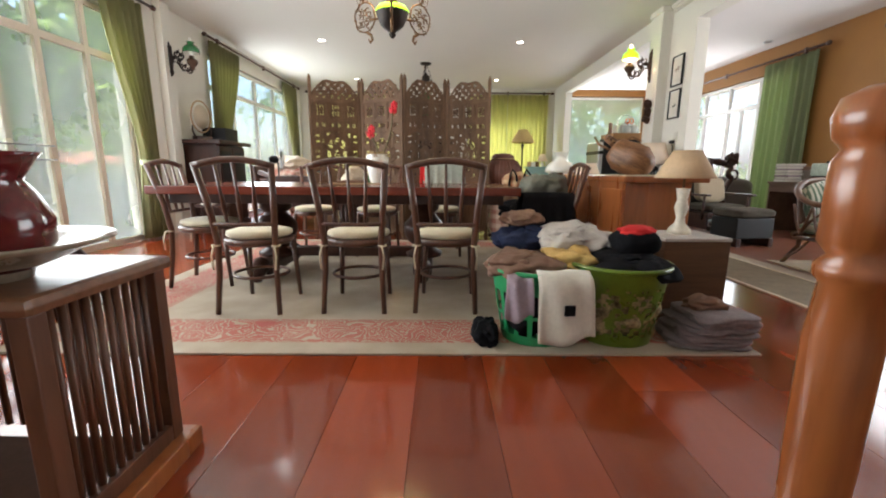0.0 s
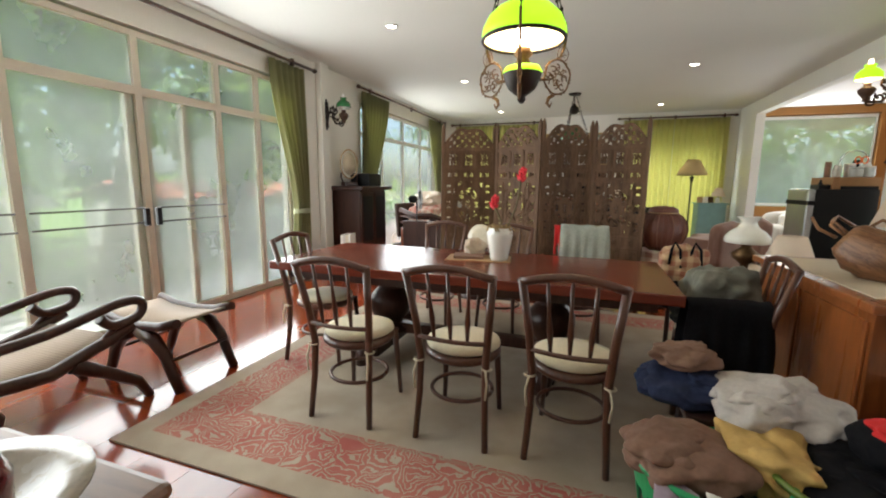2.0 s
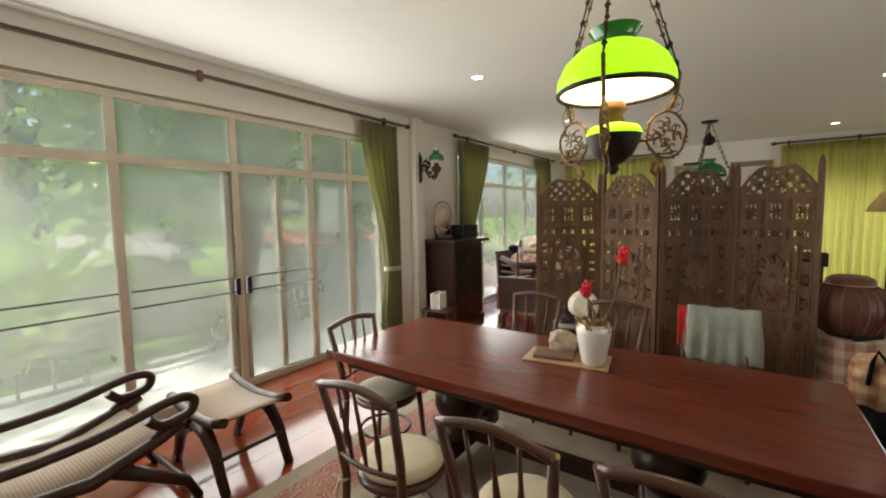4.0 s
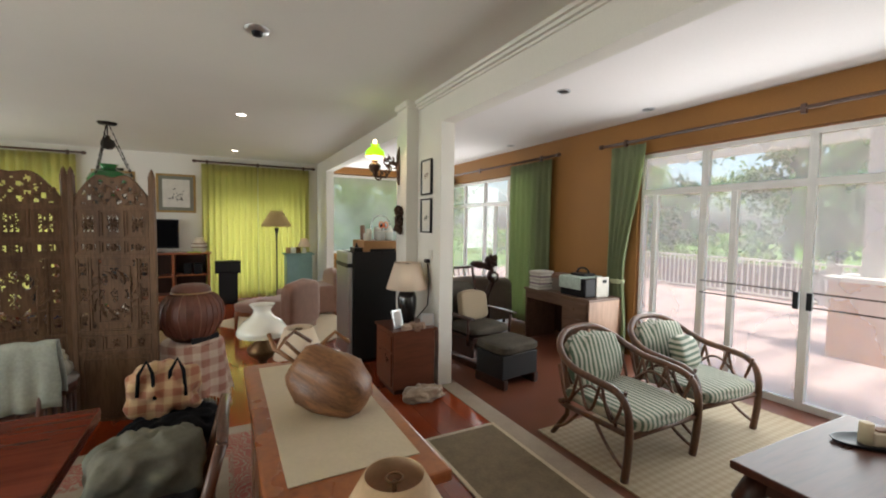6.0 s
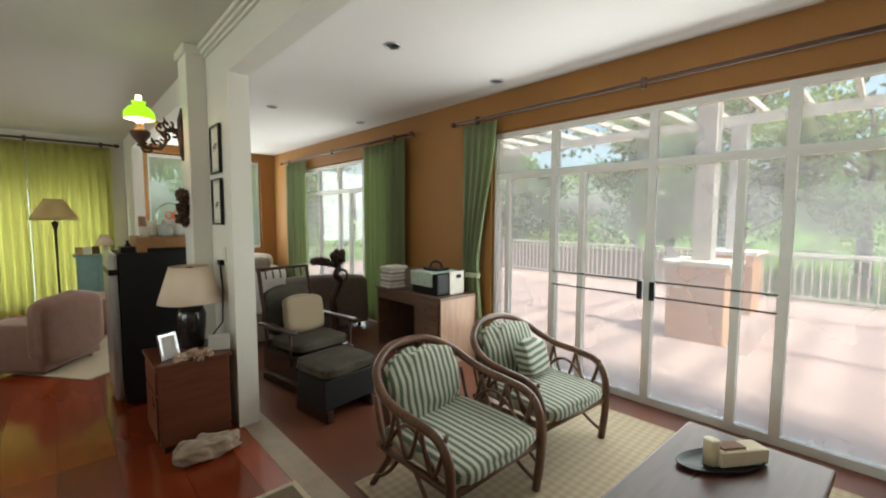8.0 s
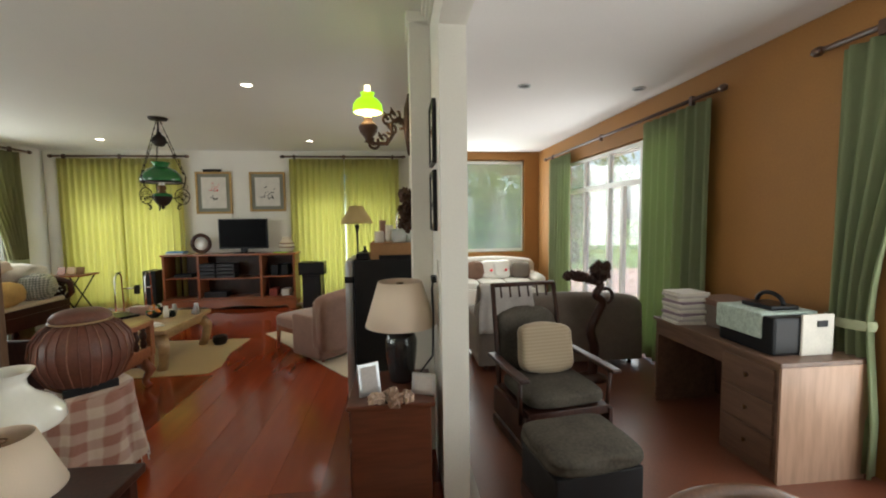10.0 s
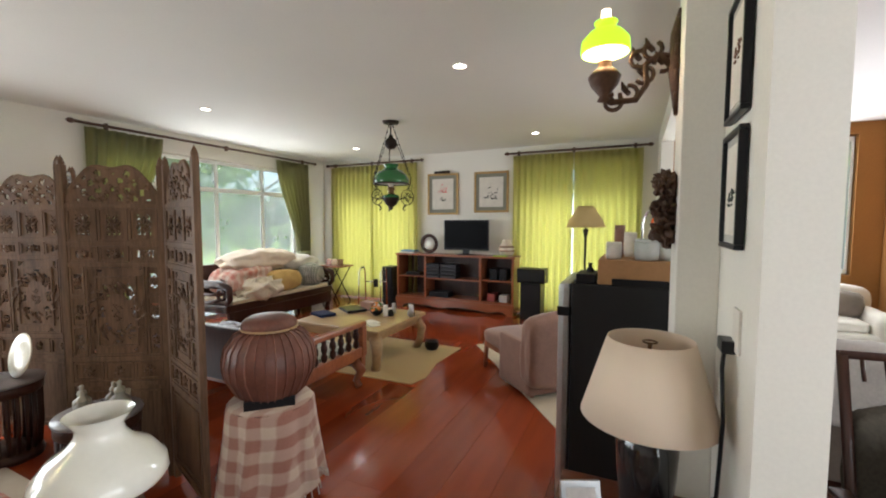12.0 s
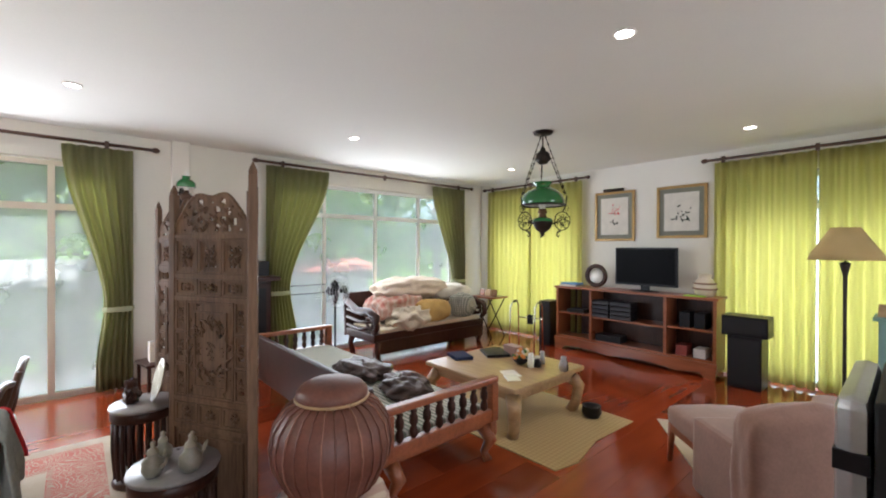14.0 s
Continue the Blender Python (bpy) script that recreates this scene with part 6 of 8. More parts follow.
CHECK = banded("black_check_cotton", (0.05, 0.06, 0.06), (0.5, 0.5, 0.42), 0.018, "x", second="z")
heap("folded_quilt", "folded quilt with red flowers on the sofa", "quilt", -2.58, 8.95, 0.46, 0.62, 0.85, 0.46, FLORAL, 80, 0, 0.25, 0.5)
heap("duvet", "thick cream duvet folded over the sofa back", "duvet", -2.63, 9.35, 0.82, 0.55, 1.35, 0.32, plain("cream_duvet", (0.66, 0.54, 0.43), 0.95, vary=0.08, bump=0.2), 81, 0, 0.2, 0.5)
heap("white_pillow", "big white pillow on the bedding", "pillow", -2.58, 10.1, 0.76, 0.5, 0.8, 0.26, OFFW, 82, -12, 0.15, 0.5)
heap("checked_bolster", "black and white checked cushion", "cushion", -2.28, 10.2, 0.44, 0.4, 0.55, 0.42, CHECK, 83, 20, 0.15, 0.55)
heap("tan_pillow", "tan square pillow on the sofa", "pillow", -2.2, 9.45, 0.46, 0.3, 0.62, 0.36, YELLOWC, 84, -8, 0.1, 0.45)
heap("cream_sheet", "cream sheet spilling over the sofa seat", "bedding", -2.2, 8.95, 0.4, 0.4, 0.6, 0.3, plain("cream_sheet_cloth", (0.58, 0.5, 0.38), 0.95, vary=0.15, bump=0.4), 85, 0, 0.45)

fan = thing("standing_fan", "black pedestal fan with a wire cage", "fan", -2.35, 7.78, 0, 20)
part("base", lathe(B(), [(0, 0), (0.19, 0), (0.18, 0.025), (0.03, 0.05), (0, 0.05)], 24), BLACK, fan)
part("pole", tube(B(), [(0, 0, 0.03), (0, 0, 1.0)], 0.014), BLACK, fan)
part("motor", pad(B(), -0.16, 0.02, -0.06, 0.06, 0.98, 1.12, 0.7), BLACK, fan)
bm = B()
for r in (0.05, 0.1, 0.15, 0.19, 0.21):
    ring(bm, (0.03 + 0.03 * (1 - r / 0.21), 0, 1.05), r, 0.003, "x", 30)
    ring(bm, (0.11 - 0.03 * (r / 0.21), 0, 1.05), r, 0.003, "x", 30)
for k in range(16):
    a = 2 * math.pi * k / 16
    tube(bm, [(0.11, 0.03 * math.cos(a), 1.05 + 0.03 * math.sin(a)), (0.08, 0.21 * math.cos(a), 1.05 + 0.21 * math.sin(a)), (0.04, 0.21 * math.cos(a), 1.05 + 0.21 * math.sin(a))], 0.002, 4)
part("cage", bm, STEEL, fan)
for k in range(3):
    m = pose(0.06, 0, 1.05, 120 * k, 0, 0) @ pose(0, 0, 0, 0, 0, 22)
    part("blade", slab(B(), [(-0.02, 0.02), (-0.07, 0.1), (-0.06, 0.17), (0.0, 0.19), (0.05, 0.14), (0.02, 0.02)], -0.003, 0.003, pose(0.06, 0, 1.05, 120 * k, 0, 0) @ pose(0, 0, 0, 0, 75, 0)), BLACK, fan)

tvc = thing("tv_console", "reddish wooden television console with open shelves", "tv console", 0.24, 11.29)
W2 = 1.16
part("top", box(B(), -W2 - 0.03, W2 + 0.03, -0.22, 0.21, 1.0, 1.035, 0.008), REDW, tvc)
part("plinth", box(B(), -W2, W2, -0.2, 0.19, 0.07, 0.2, 0.004), REDW, tvc)
part("back", box(B(), -W2, W2, 0.18, 0.2, 0.2, 1.0), DARKW, tvc)
for x in (-W2 + 0.015, -0.55, 0.55, W2 - 0.015):
    part("upright", box(B(), x - 0.02, x + 0.02, -0.2, 0.18, 0.2, 1.0, 0.003), REDW, tvc)
for x0, x1, z in ((-W2, -0.55, 0.6), (-0.55, 0.55, 0.58), (0.55, W2, 0.6), (-W2, W2, 0.215)):
    part("shelf", box(B(), x0 + 0.03, x1 - 0.02, -0.19, 0.18, z - 0.012, z + 0.012), REDW, tvc)
wave = [(-W2 - 0.02, 0.2)] + [(-W2 + 2 * W2 * k / 40, 0.03 + 0.05 * abs(math.sin(k / 40 * math.pi * 2.5)) ** 0.8 if 2 < k < 38 else 0.0) for k in range(41)] + [(W2 + 0.02, 0.2)]
part("scalloped_apron", slab(B(), wave, 0.2, 0.23, pose(0, 0, 0, 90, 0, 0)), REDW, tvc, "scalloped front skirt")
tv = thing("television", "black flat television on a small stand", "television", 0.44, 11.3, 1.035)
part("casing", box(B(), -0.44, 0.44, -0.02, 0.03, 0.08, 0.64, 0.008), BLACK, tv)
part("screen", box(B(), -0.415, 0.415, -0.026, -0.019, 0.115, 0.615), plain("dark_screen", (0.004, 0.004, 0.005), 0.3, vary=0.05, bump=0, gloss=0.04), tv, "dark glossy screen")
part("neck", box(B(), -0.06, 0.06, -0.01, 0.02, 0.01, 0.1), BLACK, tv)
part("foot", lathe(B(), [(0, 0), (0.2, 0), (0.19, 0.012), (0, 0.018)], 28, (0, 0, 0), 0.55), BLACK, tv)
DULLSTEEL = plain("dull_grey_trim", (0.1, 0.1, 0.11), 0.4, 0.5, vary=0.1)
DULLRED = plain("dull_red_card", (0.22, 0.04, 0.03), 0.7)
for i in range(8):
    x, z = (-0.42 + 0.34 * (i % 2) + 0.24, 0.592 + 0.068 * (i // 2))
    if z < 0.9:
        dv = thing("hifi_unit", "slim black hi-fi unit with silver trim", "hi-fi unit", x, 11.2, z, 0, "hi-fi units in the console")
        part("case", box(B(), -0.16, 0.16, -0.1, 0.12, 0.0, 0.06, 0.003), BLACK, dv)
        part("panel", box(B(), -0.15, 0.15, -0.105, -0.1, 0.02, 0.03), DULLSTEEL, dv)
for x, z, w, h, mt, lab in ((-0.05, 0.227, 0.4, 0.1, BLACK, "black box on the lower shelf"), (0.98, 0.227, 0.14, 0.14, DULLRED, "dull red box on the lower shelf"), (1.2, 0.227, 0.14, 0.12, LGREY, "pale tin on the lower shelf"), (1.02, 0.612, 0.13, 0.2, BLACK, "small black loudspeaker in the console"), (1.2, 0.612, 0.13, 0.2, BLACK, "small black loudspeaker in the console"), (-0.6, 0.612, 0.3, 0.06, BLACK, "dark player on the shelf")):
    tagged(part("shelf_box", box(B(), x - w / 2, x + w / 2, 11.14, 11.36, z, z + h, 0.006), mt, None), lab, "box")
dp = thing("display_plate", "brown rimmed display plate leaning on a stand", "plate", -0.32, 11.3, 1.035, 0)
part("plate", lathe(B(), [(0, 0), (0.12, 0), (0.12, 0.006), (0, 0.008)], 30), WHITE, dp).matrix_local = pose(0, 0, 0.19, 80, 0, 0)
part("rim", ring(B(), (0, -0.01, 0.19), 0.155, 0.035, "y", 34), DARKW, dp, "broad brown rim")
pj = thing("painted_jar", "cream jar with brown bands", "jar", 1.22, 11.28, 1.035)
part("jar", lathe(B(), [(0, 0), (0.1, 0), (0.13, 0.06), (0.135, 0.14), (0.1, 0.21), (0.07, 0.24), (0.08, 0.29), (0.07, 0.29), (0, 0.2)], 28), plain("cream_jar_glaze", (0.55, 0.47, 0.36), 0.4, vary=0.2), pj)
for z, r in ((0.1, 0.136), (0.17, 0.126)):
    part("band", ring(B(), (0, 0, z), r, 0.012), BROWNC, pj)
for x, mt, lab in ((-0.72, OFFW, "pale book lying on the console"), (-0.7, plain("blue_cover", (0.08, 0.25, 0.5), 0.5), "blue book lying on the console")):
    tagged(part("book", box(B(), x - 0.16, x + 0.14, 11.12, 11.32, 1.036 + (0.03 if mt is not OFFW else 0), 1.064 + (0.03 if mt is not OFFW else 0), 0.004), mt, None), lab, "book")
lime = tagged(part("notepad", box(B(), 1.02, 1.26, 11.09, 11.2, 1.036, 1.05, 0.003), plain("lime_paper", (0.35, 0.6, 0.05), 0.7), None), "lime green notepad on the console", "notepad")


def picture(name, label, x, y, z, w, h, frame_mat, mat_colour, blooms, facing, rim=0.04):
    f = thing(name, label, "picture", x, y, z, facing)
    for a in ((-w / 2, w / 2, -h / 2, -h / 2 + rim), (-w / 2, w / 2, h / 2 - rim, h / 2), (-w / 2, -w / 2 + rim, -h / 2 + rim, h / 2 - rim), (w / 2 - rim, w / 2, -h / 2 + rim, h / 2 - rim)):
        part("frame_bar", box(B(), a[0], a[1], -0.025, 0.0, a[2], a[3], 0.004), frame_mat, f)
    part("mount", box(B(), -w / 2 + rim, w / 2 - rim, -0.012, -0.002, -h / 2 + rim, h / 2 - rim), mat_colour, f)
    part("sheet", box(B(), -w / 2 + rim * 2.6, w / 2 - rim * 2.6, -0.015, -0.012, -h / 2 + rim * 2.6, h / 2 - rim * 2.6), OFFW, f, "pale drawing paper")
    rnd = random.Random(len(label))
    for mt, cx, cz, s in blooms:
        bm = B()
        for i in range(16):
            u, v = cx + rnd.gauss(0, s), cz + rnd.gauss(0, s)
            tube(bm, [(u, -0.016, v), (u + rnd.gauss(0, s * 0.6), -0.016, v + rnd.gauss(0, s * 0.6))], s * 0.22, 4)
        part("drawing", bm, mt, f)
    return f


GOLD = plain("dull_gold_frame", (0.36, 0.22, 0.08), 0.4, 0.5, vary=0.2)
MOUNT = plain("grey_green_mount", (0.2, 0.2, 0.16), 0.9, vary=0.06)
INK = plain("drawing_ink", (0.05, 0.06, 0.05), 0.9)
picture("framed_picture", "gold framed drawing of a red flower", -0.16, NY - 0.003, 2.18, 0.66, 0.8, GOLD, MOUNT, [(REDF, 0.02, 0.1, 0.035), (INK, 0.0, -0.09, 0.035)], 0)
picture("framed_picture", "gold framed drawing of a dark plant", 0.83, NY - 0.003, 2.195, 0.67, 0.76, GOLD, MOUNT, [(INK, 0.02, -0.03, 0.05)], 0)
picture("framed_picture", "narrow black framed print on the white wall", 3.567, 5.71, 2.14, 0.25, 0.37, BLACK, WHITE, [(BROWNC, 0, 0.02, 0.02)], -90, 0.016)
picture("framed_picture", "narrow black framed print of a small figure", 3.567, 5.71, 1.735, 0.25, 0.36, BLACK, WHITE, [(INK, 0, -0.02, 0.018)], -90, 0.016)
picl = thing("picture_light", "small dark picture light over the frame", "picture light", -0.16, NY - 0.05, 2.6)
part("hood", tube(B(), [(-0.16, 0, 0), (0.16, 0, 0)], 0.025), IRON, picl)
part("arm", tube(B(), [(0, 0, 0), (0, 0.05, -0.02)], 0.008), IRON, picl)


def speaker(name, label, x, y, z, w, d, h):
    s = thing(name, label, "loudspeaker", x, y, z)
    part("cabinet", box(B(), -w / 2, w / 2, -d / 2, d / 2, 0, h, 0.008), BLACK, s)
    part("grille", box(B(), -w / 2 + 0.015, w / 2 - 0.015, -d / 2 - 0.008, -d / 2, 0.04, h - 0.03, 0.004), BLACKM, s)
    return s


speaker("loudspeaker", "tall black floor loudspeaker", -1.13, 11.2, 0, 0.22, 0.3, 0.76)
speaker("loudspeaker", "black subwoofer on the floor", 1.72, 11.15, 0, 0.34, 0.36, 0.62)
speaker("loudspeaker", "long black loudspeaker lying on another", 1.72, 11.12, 0.62, 0.46, 0.3, 0.24)

fl = thing("floor_lamp", "floor lamp with a dark post and cream conical shade", "floor lamp", 2.6, 10.72)
part("base", lathe(B(), [(0, 0), (0.15, 0), (0.14, 0.02), (0.03, 0.04), (0, 0.04)], 26), IRON, fl)
part("post", lathe(B(), [(0.016, 0.03), (0.014, 0.9), (0.018, 1.4), (0.04, 1.5), (0.045, 1.53), (0.01, 1.54), (0.01, 1.82)], 14), IRON, fl)
sh = part("shade", lathe(B(), [(0.29, 1.56), (0.26, 1.63), (0.17, 1.78), (0.11, 1.88)], 34), cloth_thin("cream_shade", (0.62, 0.48, 0.24), (0.75, 0.6, 0.3), 0.4), fl, "cream conical shade")
sh.modifiers.new("thickness", "SOLIDIFY").thickness = 0.003

teal = thing("teal_cabinet", "pale teal painted side cabinet", "cabinet", 3.08, 11.15)
TEALP = plain("teal_paint", (0.2, 0.34, 0.31), 0.55, vary=0.1)
part("carcass", box(B(), -0.26, 0.26, -0.2, 0.24, 0.06, 0.96, 0.006), TEALP, teal)
part("top", box(B(), -0.3, 0.3, -0.24, 0.25, 0.96, 0.99, 0.006), TEALP, teal)
part("plinth", box(B(), -0.24, 0.24, -0.18, 0.22, 0, 0.06), TEALP, teal)
for s in (-1, 1):
    part("door", box(B(), min(s * 0.005, s * 0.25), max(s * 0.005, s * 0.25), -0.215, -0.2, 0.1, 0.93, 0.004), TEALP, teal)
table_lamp("table_lamp", "small white lamp with a cream shade on the cabinet", 3.2, 11.1, 0.99, [(0, 0), (0.06, 0), (0.05, 0.03), (0.035, 0.1), (0.015, 0.12), (0, 0.12)], WHITE, 0.14, 0.32, 0.14, 0.06, SHADE)
for i in range(3):
    tagged(part("photo_frame", box(B(), -0.05, 0.05, -0.008, 0.008, 0, 0.13, 0.004, pose(2.86 + 0.11 * i, 11.05 + 0.03 * i, 0.99, -12, 0, 10 * i - 10)), (PALEW, WHITE, BRASS)[i], None), "small photo frame standing on the teal cabinet", "photo frame")

drug = tagged(part("cream_rug", slab(B(), [(1.4, 9.28), (2.78, 7.4), (3.4, 7.86), (3.4, 9.6), (2.4, 10.0)], 0.001, 0.011), LINEN, None), "cream rug lying askew under the pink chairs", "rug")


def pink_chair(x, y, rz, label):
    c = thing("slipper_chair", label, "armchair", x, y, 0.011, rz)
    part("seat", pad(B(), -0.33, 0.33, -0.4, 0.5, 0.28, 0.46, 0.24), PINKC, c, "padded dusty pink seat")
    part("slipcover", box(B(), -0.36, 0.36, -0.5, 0.04, 0.03, 0.52, 0.035), PINKC, c, "pink slipcover reaching the floor")
    part("backrest", pad(B(), -0.37, 0.37, -0.56, -0.36, 0.05, 0.8, 0.16, 0.03, None, 2), PINKC, c)
    part("apron", box(B(), -0.3, 0.3, 0.1, 0.46, 0.24, 0.32, 0.01), REDW, c)
    for sx in (-0.28, 0.28):
        part("front_leg", tube(B(), [(sx, 0.44, 0.3), (sx * 1.03, 0.46, 0.0)], [0.03, 0.018], 8), REDW, c)
        part("back_leg", tube(B(), [(sx, -0.42, 0.3), (sx, -0.44, 0.0)], [0.03, 0.02], 8), REDW, c)
    return c


pc = pink_chair(2.32, 8.42, 47, "low dusty pink slipcovered chair")
copy_thing(pc, pose(3.0, 9.5, 0.011, 0, 0, 95))

fr = thing("mini_fridge", "black mini fridge with a steel door edge", "fridge", 3.22, 6.72)
part("cabinet", box(B(), -0.24, 0.3, -0.27, 0.27, 0.02, 1.31, 0.008), BLACKM, fr)
part("door", box(B(), -0.31, -0.245, -0.275, 0.275, 0.06, 1.31, 0.03), STEEL, fr, "brushed steel door")
part("door_seal", box(B(), -0.312, -0.244, -0.277, 0.277, 1.13, 1.18, 0.003), BLACK, fr)
for sx in (-0.2, 0.25):
    for sy in (-0.22, 0.22):
        part("foot", tube(B(), [(sx, sy, 0), (sx, sy, 0.03)], 0.02), BLACK, fr)
CARD = plain("brown_cardboard", (0.36, 0.19, 0.085), 0.85, vary=0.1, bump=0.2)
cb = thing("cardboard_tray", "brown cardboard tray on the fridge", "box", 3.3, 6.7, 1.31)
part("tray", box(B(), -0.19, 0.22, -0.24, 0.24, 0.0, 0.13, 0.004), CARD, cb)
part("black_lid", box(B(), -0.12, 0.2, -0.25, -0.242, 0.0, 0.035), BLACK, cb)
CLEARP = plain("cloudy_plastic", (0.5, 0.52, 0.5), 0.3, vary=0.1)
for i, (x, y, w, h, mt, lab) in enumerate(((3.18, 6.58, 0.08, 0.09, OFFW, "white cup"), (3.26, 6.75, 0.07, 0.14, OFFW, "white plastic tub"), (3.34, 6.56, 0.12, 0.11, CLEARP, "clear food container"), (3.45, 6.6, 0.14, 0.12, CLEARP, "lidded plastic container"), (3.2, 6.82, 0.06, 0.18, PINKC, "pink bottle"), (3.4, 6.82, 0.1, 0.16, LGREY, "grey canister"), (3.48, 6.86, 0.08, 0.2, BLACK, "black tin"))):
    g = thing("container", lab + " on the cardboard tray", "container", x, y, 1.44, 12 * i)
    part("body", lathe(B(), [(0, 0), (w * 0.45, 0), (w * 0.5, h * 0.2), (w * 0.5, h * 0.8), (w * 0.45, h * 0.85)], 18), mt, g)
    part("lid", lathe(B(), [(w * 0.46, h * 0.84), (w * 0.5, h * 0.86), (w * 0.48, h), (0, h)], 18), OFFW if i % 2 else mt, g)
tagged(part("small_bottle", lathe(B(), [(0, 0), (0.022, 0), (0.022, 0.06), (0.01, 0.075), (0.012, 0.1), (0, 0.1)], 12, (3.06, 6.6, 1.31)), BLACK, None), "small black bottle on the fridge", "bottle")
tagged(part("black_case", box(B(), 3.0, 3.1, 6.47, 6.68, 1.31, 1.36, 0.006), BLACK, None), "small black case on the fridge", "case")
sc = thing("scissors", "orange-handled scissors standing in a cup", "scissors", 3.42, 6.66, 1.54)
bm = B()
for s in (-1, 1):
    ring(bm, (s * 0.03, 0, 0.09), 0.026, 0.007, "y", 14, 1.4)
part("handles", bm, plain("orange_plastic", (0.75, 0.12, 0.02), 0.4), sc)
part("blades", box(B(), -0.012, 0.012, -0.003, 0.003, -0.05, 0.06), STEEL, sc)
gl = thing("gooseneck_lamp", "small bent chrome desk lamp", "desk lamp", 3.32, 6.86, 1.44)
part("neck", tube(B(), [(0, 0, 0)] + [(0.13 - 0.13 * math.cos(a), 0, 0.18 + 0.13 * math.sin(a)) for a in (math.pi * k / 10 for k in range(11))], 0.007), CHROME, gl)
part("head", lathe(B(), [(0.045, 0.08), (0.04, 0.12), (0.02, 0.17), (0, 0.18)], 16, (0.26, 0, 0)), WHITE, gl)

CHERRY = wood("dark_cherry", (0.085, 0.024, 0.012), (0.16, 0.048, 0.023), 0.3, "x", 4, 0.15)
st = thing("bedside_cabinet", "reddish brown small cabinet by the white wall", "cabinet", 3.28, 5.6)
part("carcass", box(B(), -0.22, 0.22, -0.24, 0.24, 0.05, 0.6, 0.006), CHERRY, st)
part("top", box(B(), -0.24, 0.24, -0.26, 0.26, 0.6, 0.625, 0.006), CHERRY, st)
part("plinth", box(B(), -0.2, 0.2, -0.22, 0.22, 0.0, 0.05), DARKW, st)
part("drawer_front", box(B(), -0.232, -0.22, -0.21, 0.21, 0.42, 0.57, 0.004), CHERRY, st)
part("door", box(B(), -0.232, -0.22, -0.21, 0.21, 0.08, 0.4, 0.004), CHERRY, st)
table_lamp("table_lamp", "lamp with a black ceramic base and beige shade", 3.34, 5.7, 0.625, [(0, 0), (0.075, 0), (0.08, 0.03), (0.095, 0.15), (0.1, 0.25), (0.08, 0.31), (0.045, 0.335), (0, 0.34)], plain("black_glaze", (0.012, 0.012, 0.014), 0.15, vary=0.1, coat=0.6), 0.35, 0.62, 0.218, 0.135, SHADE)
cord = thing("lamp_cord", "black lamp cord with a wall plug", "cord", 0, 0)
part("cord", tube(B(), [(3.45, 5.68, 0.66), (3.53, 5.6, 0.8), (3.535, 5.58, 1.05), (3.53, 5.6, 1.2), (3.545, 5.66, 1.26)], 0.006, 6), BLACK, cord)
part("plug", box(B(), 3.53, 3.568, 5.62, 5.7, 1.24, 1.28, 0.006), BLACK, cord)
tagged(part("wall_socket", box(B(), 3.562, 3.57, 5.58, 5.66, 1.25, 1.38, 0.002), OFFW, None), "cream wall socket plate", "socket", "", "structure")
for x, y, rz, w, h in ((3.16, 5.48, 25, 0.13, 0.18), (3.46, 5.45, -20, 0.14, 0.12)):
    pf = thing("photo_frame", "silver photo frame standing on the cabinet", "photo frame", x, y, 0.625, rz)
    part("frame", box(B(), -w / 2, w / 2, -0.01, 0.006, 0, h, 0.004, pose(0, 0, 0, -14, 0, 0)), STEEL, pf)
    part("photo", box(B(), -w / 2 + 0.018, w / 2 - 0.018, -0.0125, -0.0105, 0.02, h - 0.02, 0, pose(0, 0, 0, -14, 0, 0)), LGREY, pf)
for i, (x, y) in enumerate(((3.2, 5.38), (3.28, 5.42), (3.36, 5.38), (3.3, 5.36))):
    heap("seashell", "pale seashell on the cabinet", "shell", x, y, 0.625, 0.08, 0.06, 0.05, plain("shell_%d" % i, (0.5 - 0.07 * i, 0.36 - 0.06 * i, 0.27 - 0.05 * i), 0.5, vary=0.2), 90 + i, 30 * i, 0.5)
heap("fluffy_mat", "pale fluffy bath mat lying at the cabinet foot", "mat", 3.3, 5.18, 0.0, 0.36, 0.2, 0.11, plain("beige_fluff", (0.33, 0.24, 0.17), 0.98, vary=0.25, bump=0.8, sheen=0.4), 95, 0, 0.3)

ft = thing("folding_table", "small folding table with photo frames in the corner", "side table", -2.3, 10.95)
part("top", box(B(), -0.28, 0.28, -0.22, 0.22, 0.72, 0.75, 0.006), REDW, ft)
for s in (-0.18, 0.18):
    part("leg", tube(B(), [(-0.22, s, 0), (0.22, s, 0.72)], 0.012), IRON, ft)
    part("leg", tube(B(), [(0.22, s, 0), (-0.22, s, 0.72)], 0.012), IRON, ft)
for i in range(3):
    tagged(part("photo_frame", box(B(), -0.06, 0.06, -0.008, 0.008, 0, 0.13, 0.004, pose(-2.45 + 0.15 * i, 10.9, 0.75, -12, 0, 8 * i)), (REDW, PALEW, BRASS)[i], None), "small wooden photo frame on the folding table", "photo frame")
wk = thing("walking_frame", "chrome walking frame with black grips", "walking frame", -0.95, 10.3, 0, 15)
for s in (-0.2, 0.2):
    part("side_tube", tube(B(), [(s, -0.18, 0), (s, -0.14, 0.75), (s, -0.05, 0.82), (s, 0.1, 0.82), (s, 0.16, 0.75), (s, 0.2, 0)], 0.012), CHROME, wk)
    part("grip", tube(B(), [(s, -0.04, 0.82), (s, 0.1, 0.82)], 0.018), BLACK, wk)
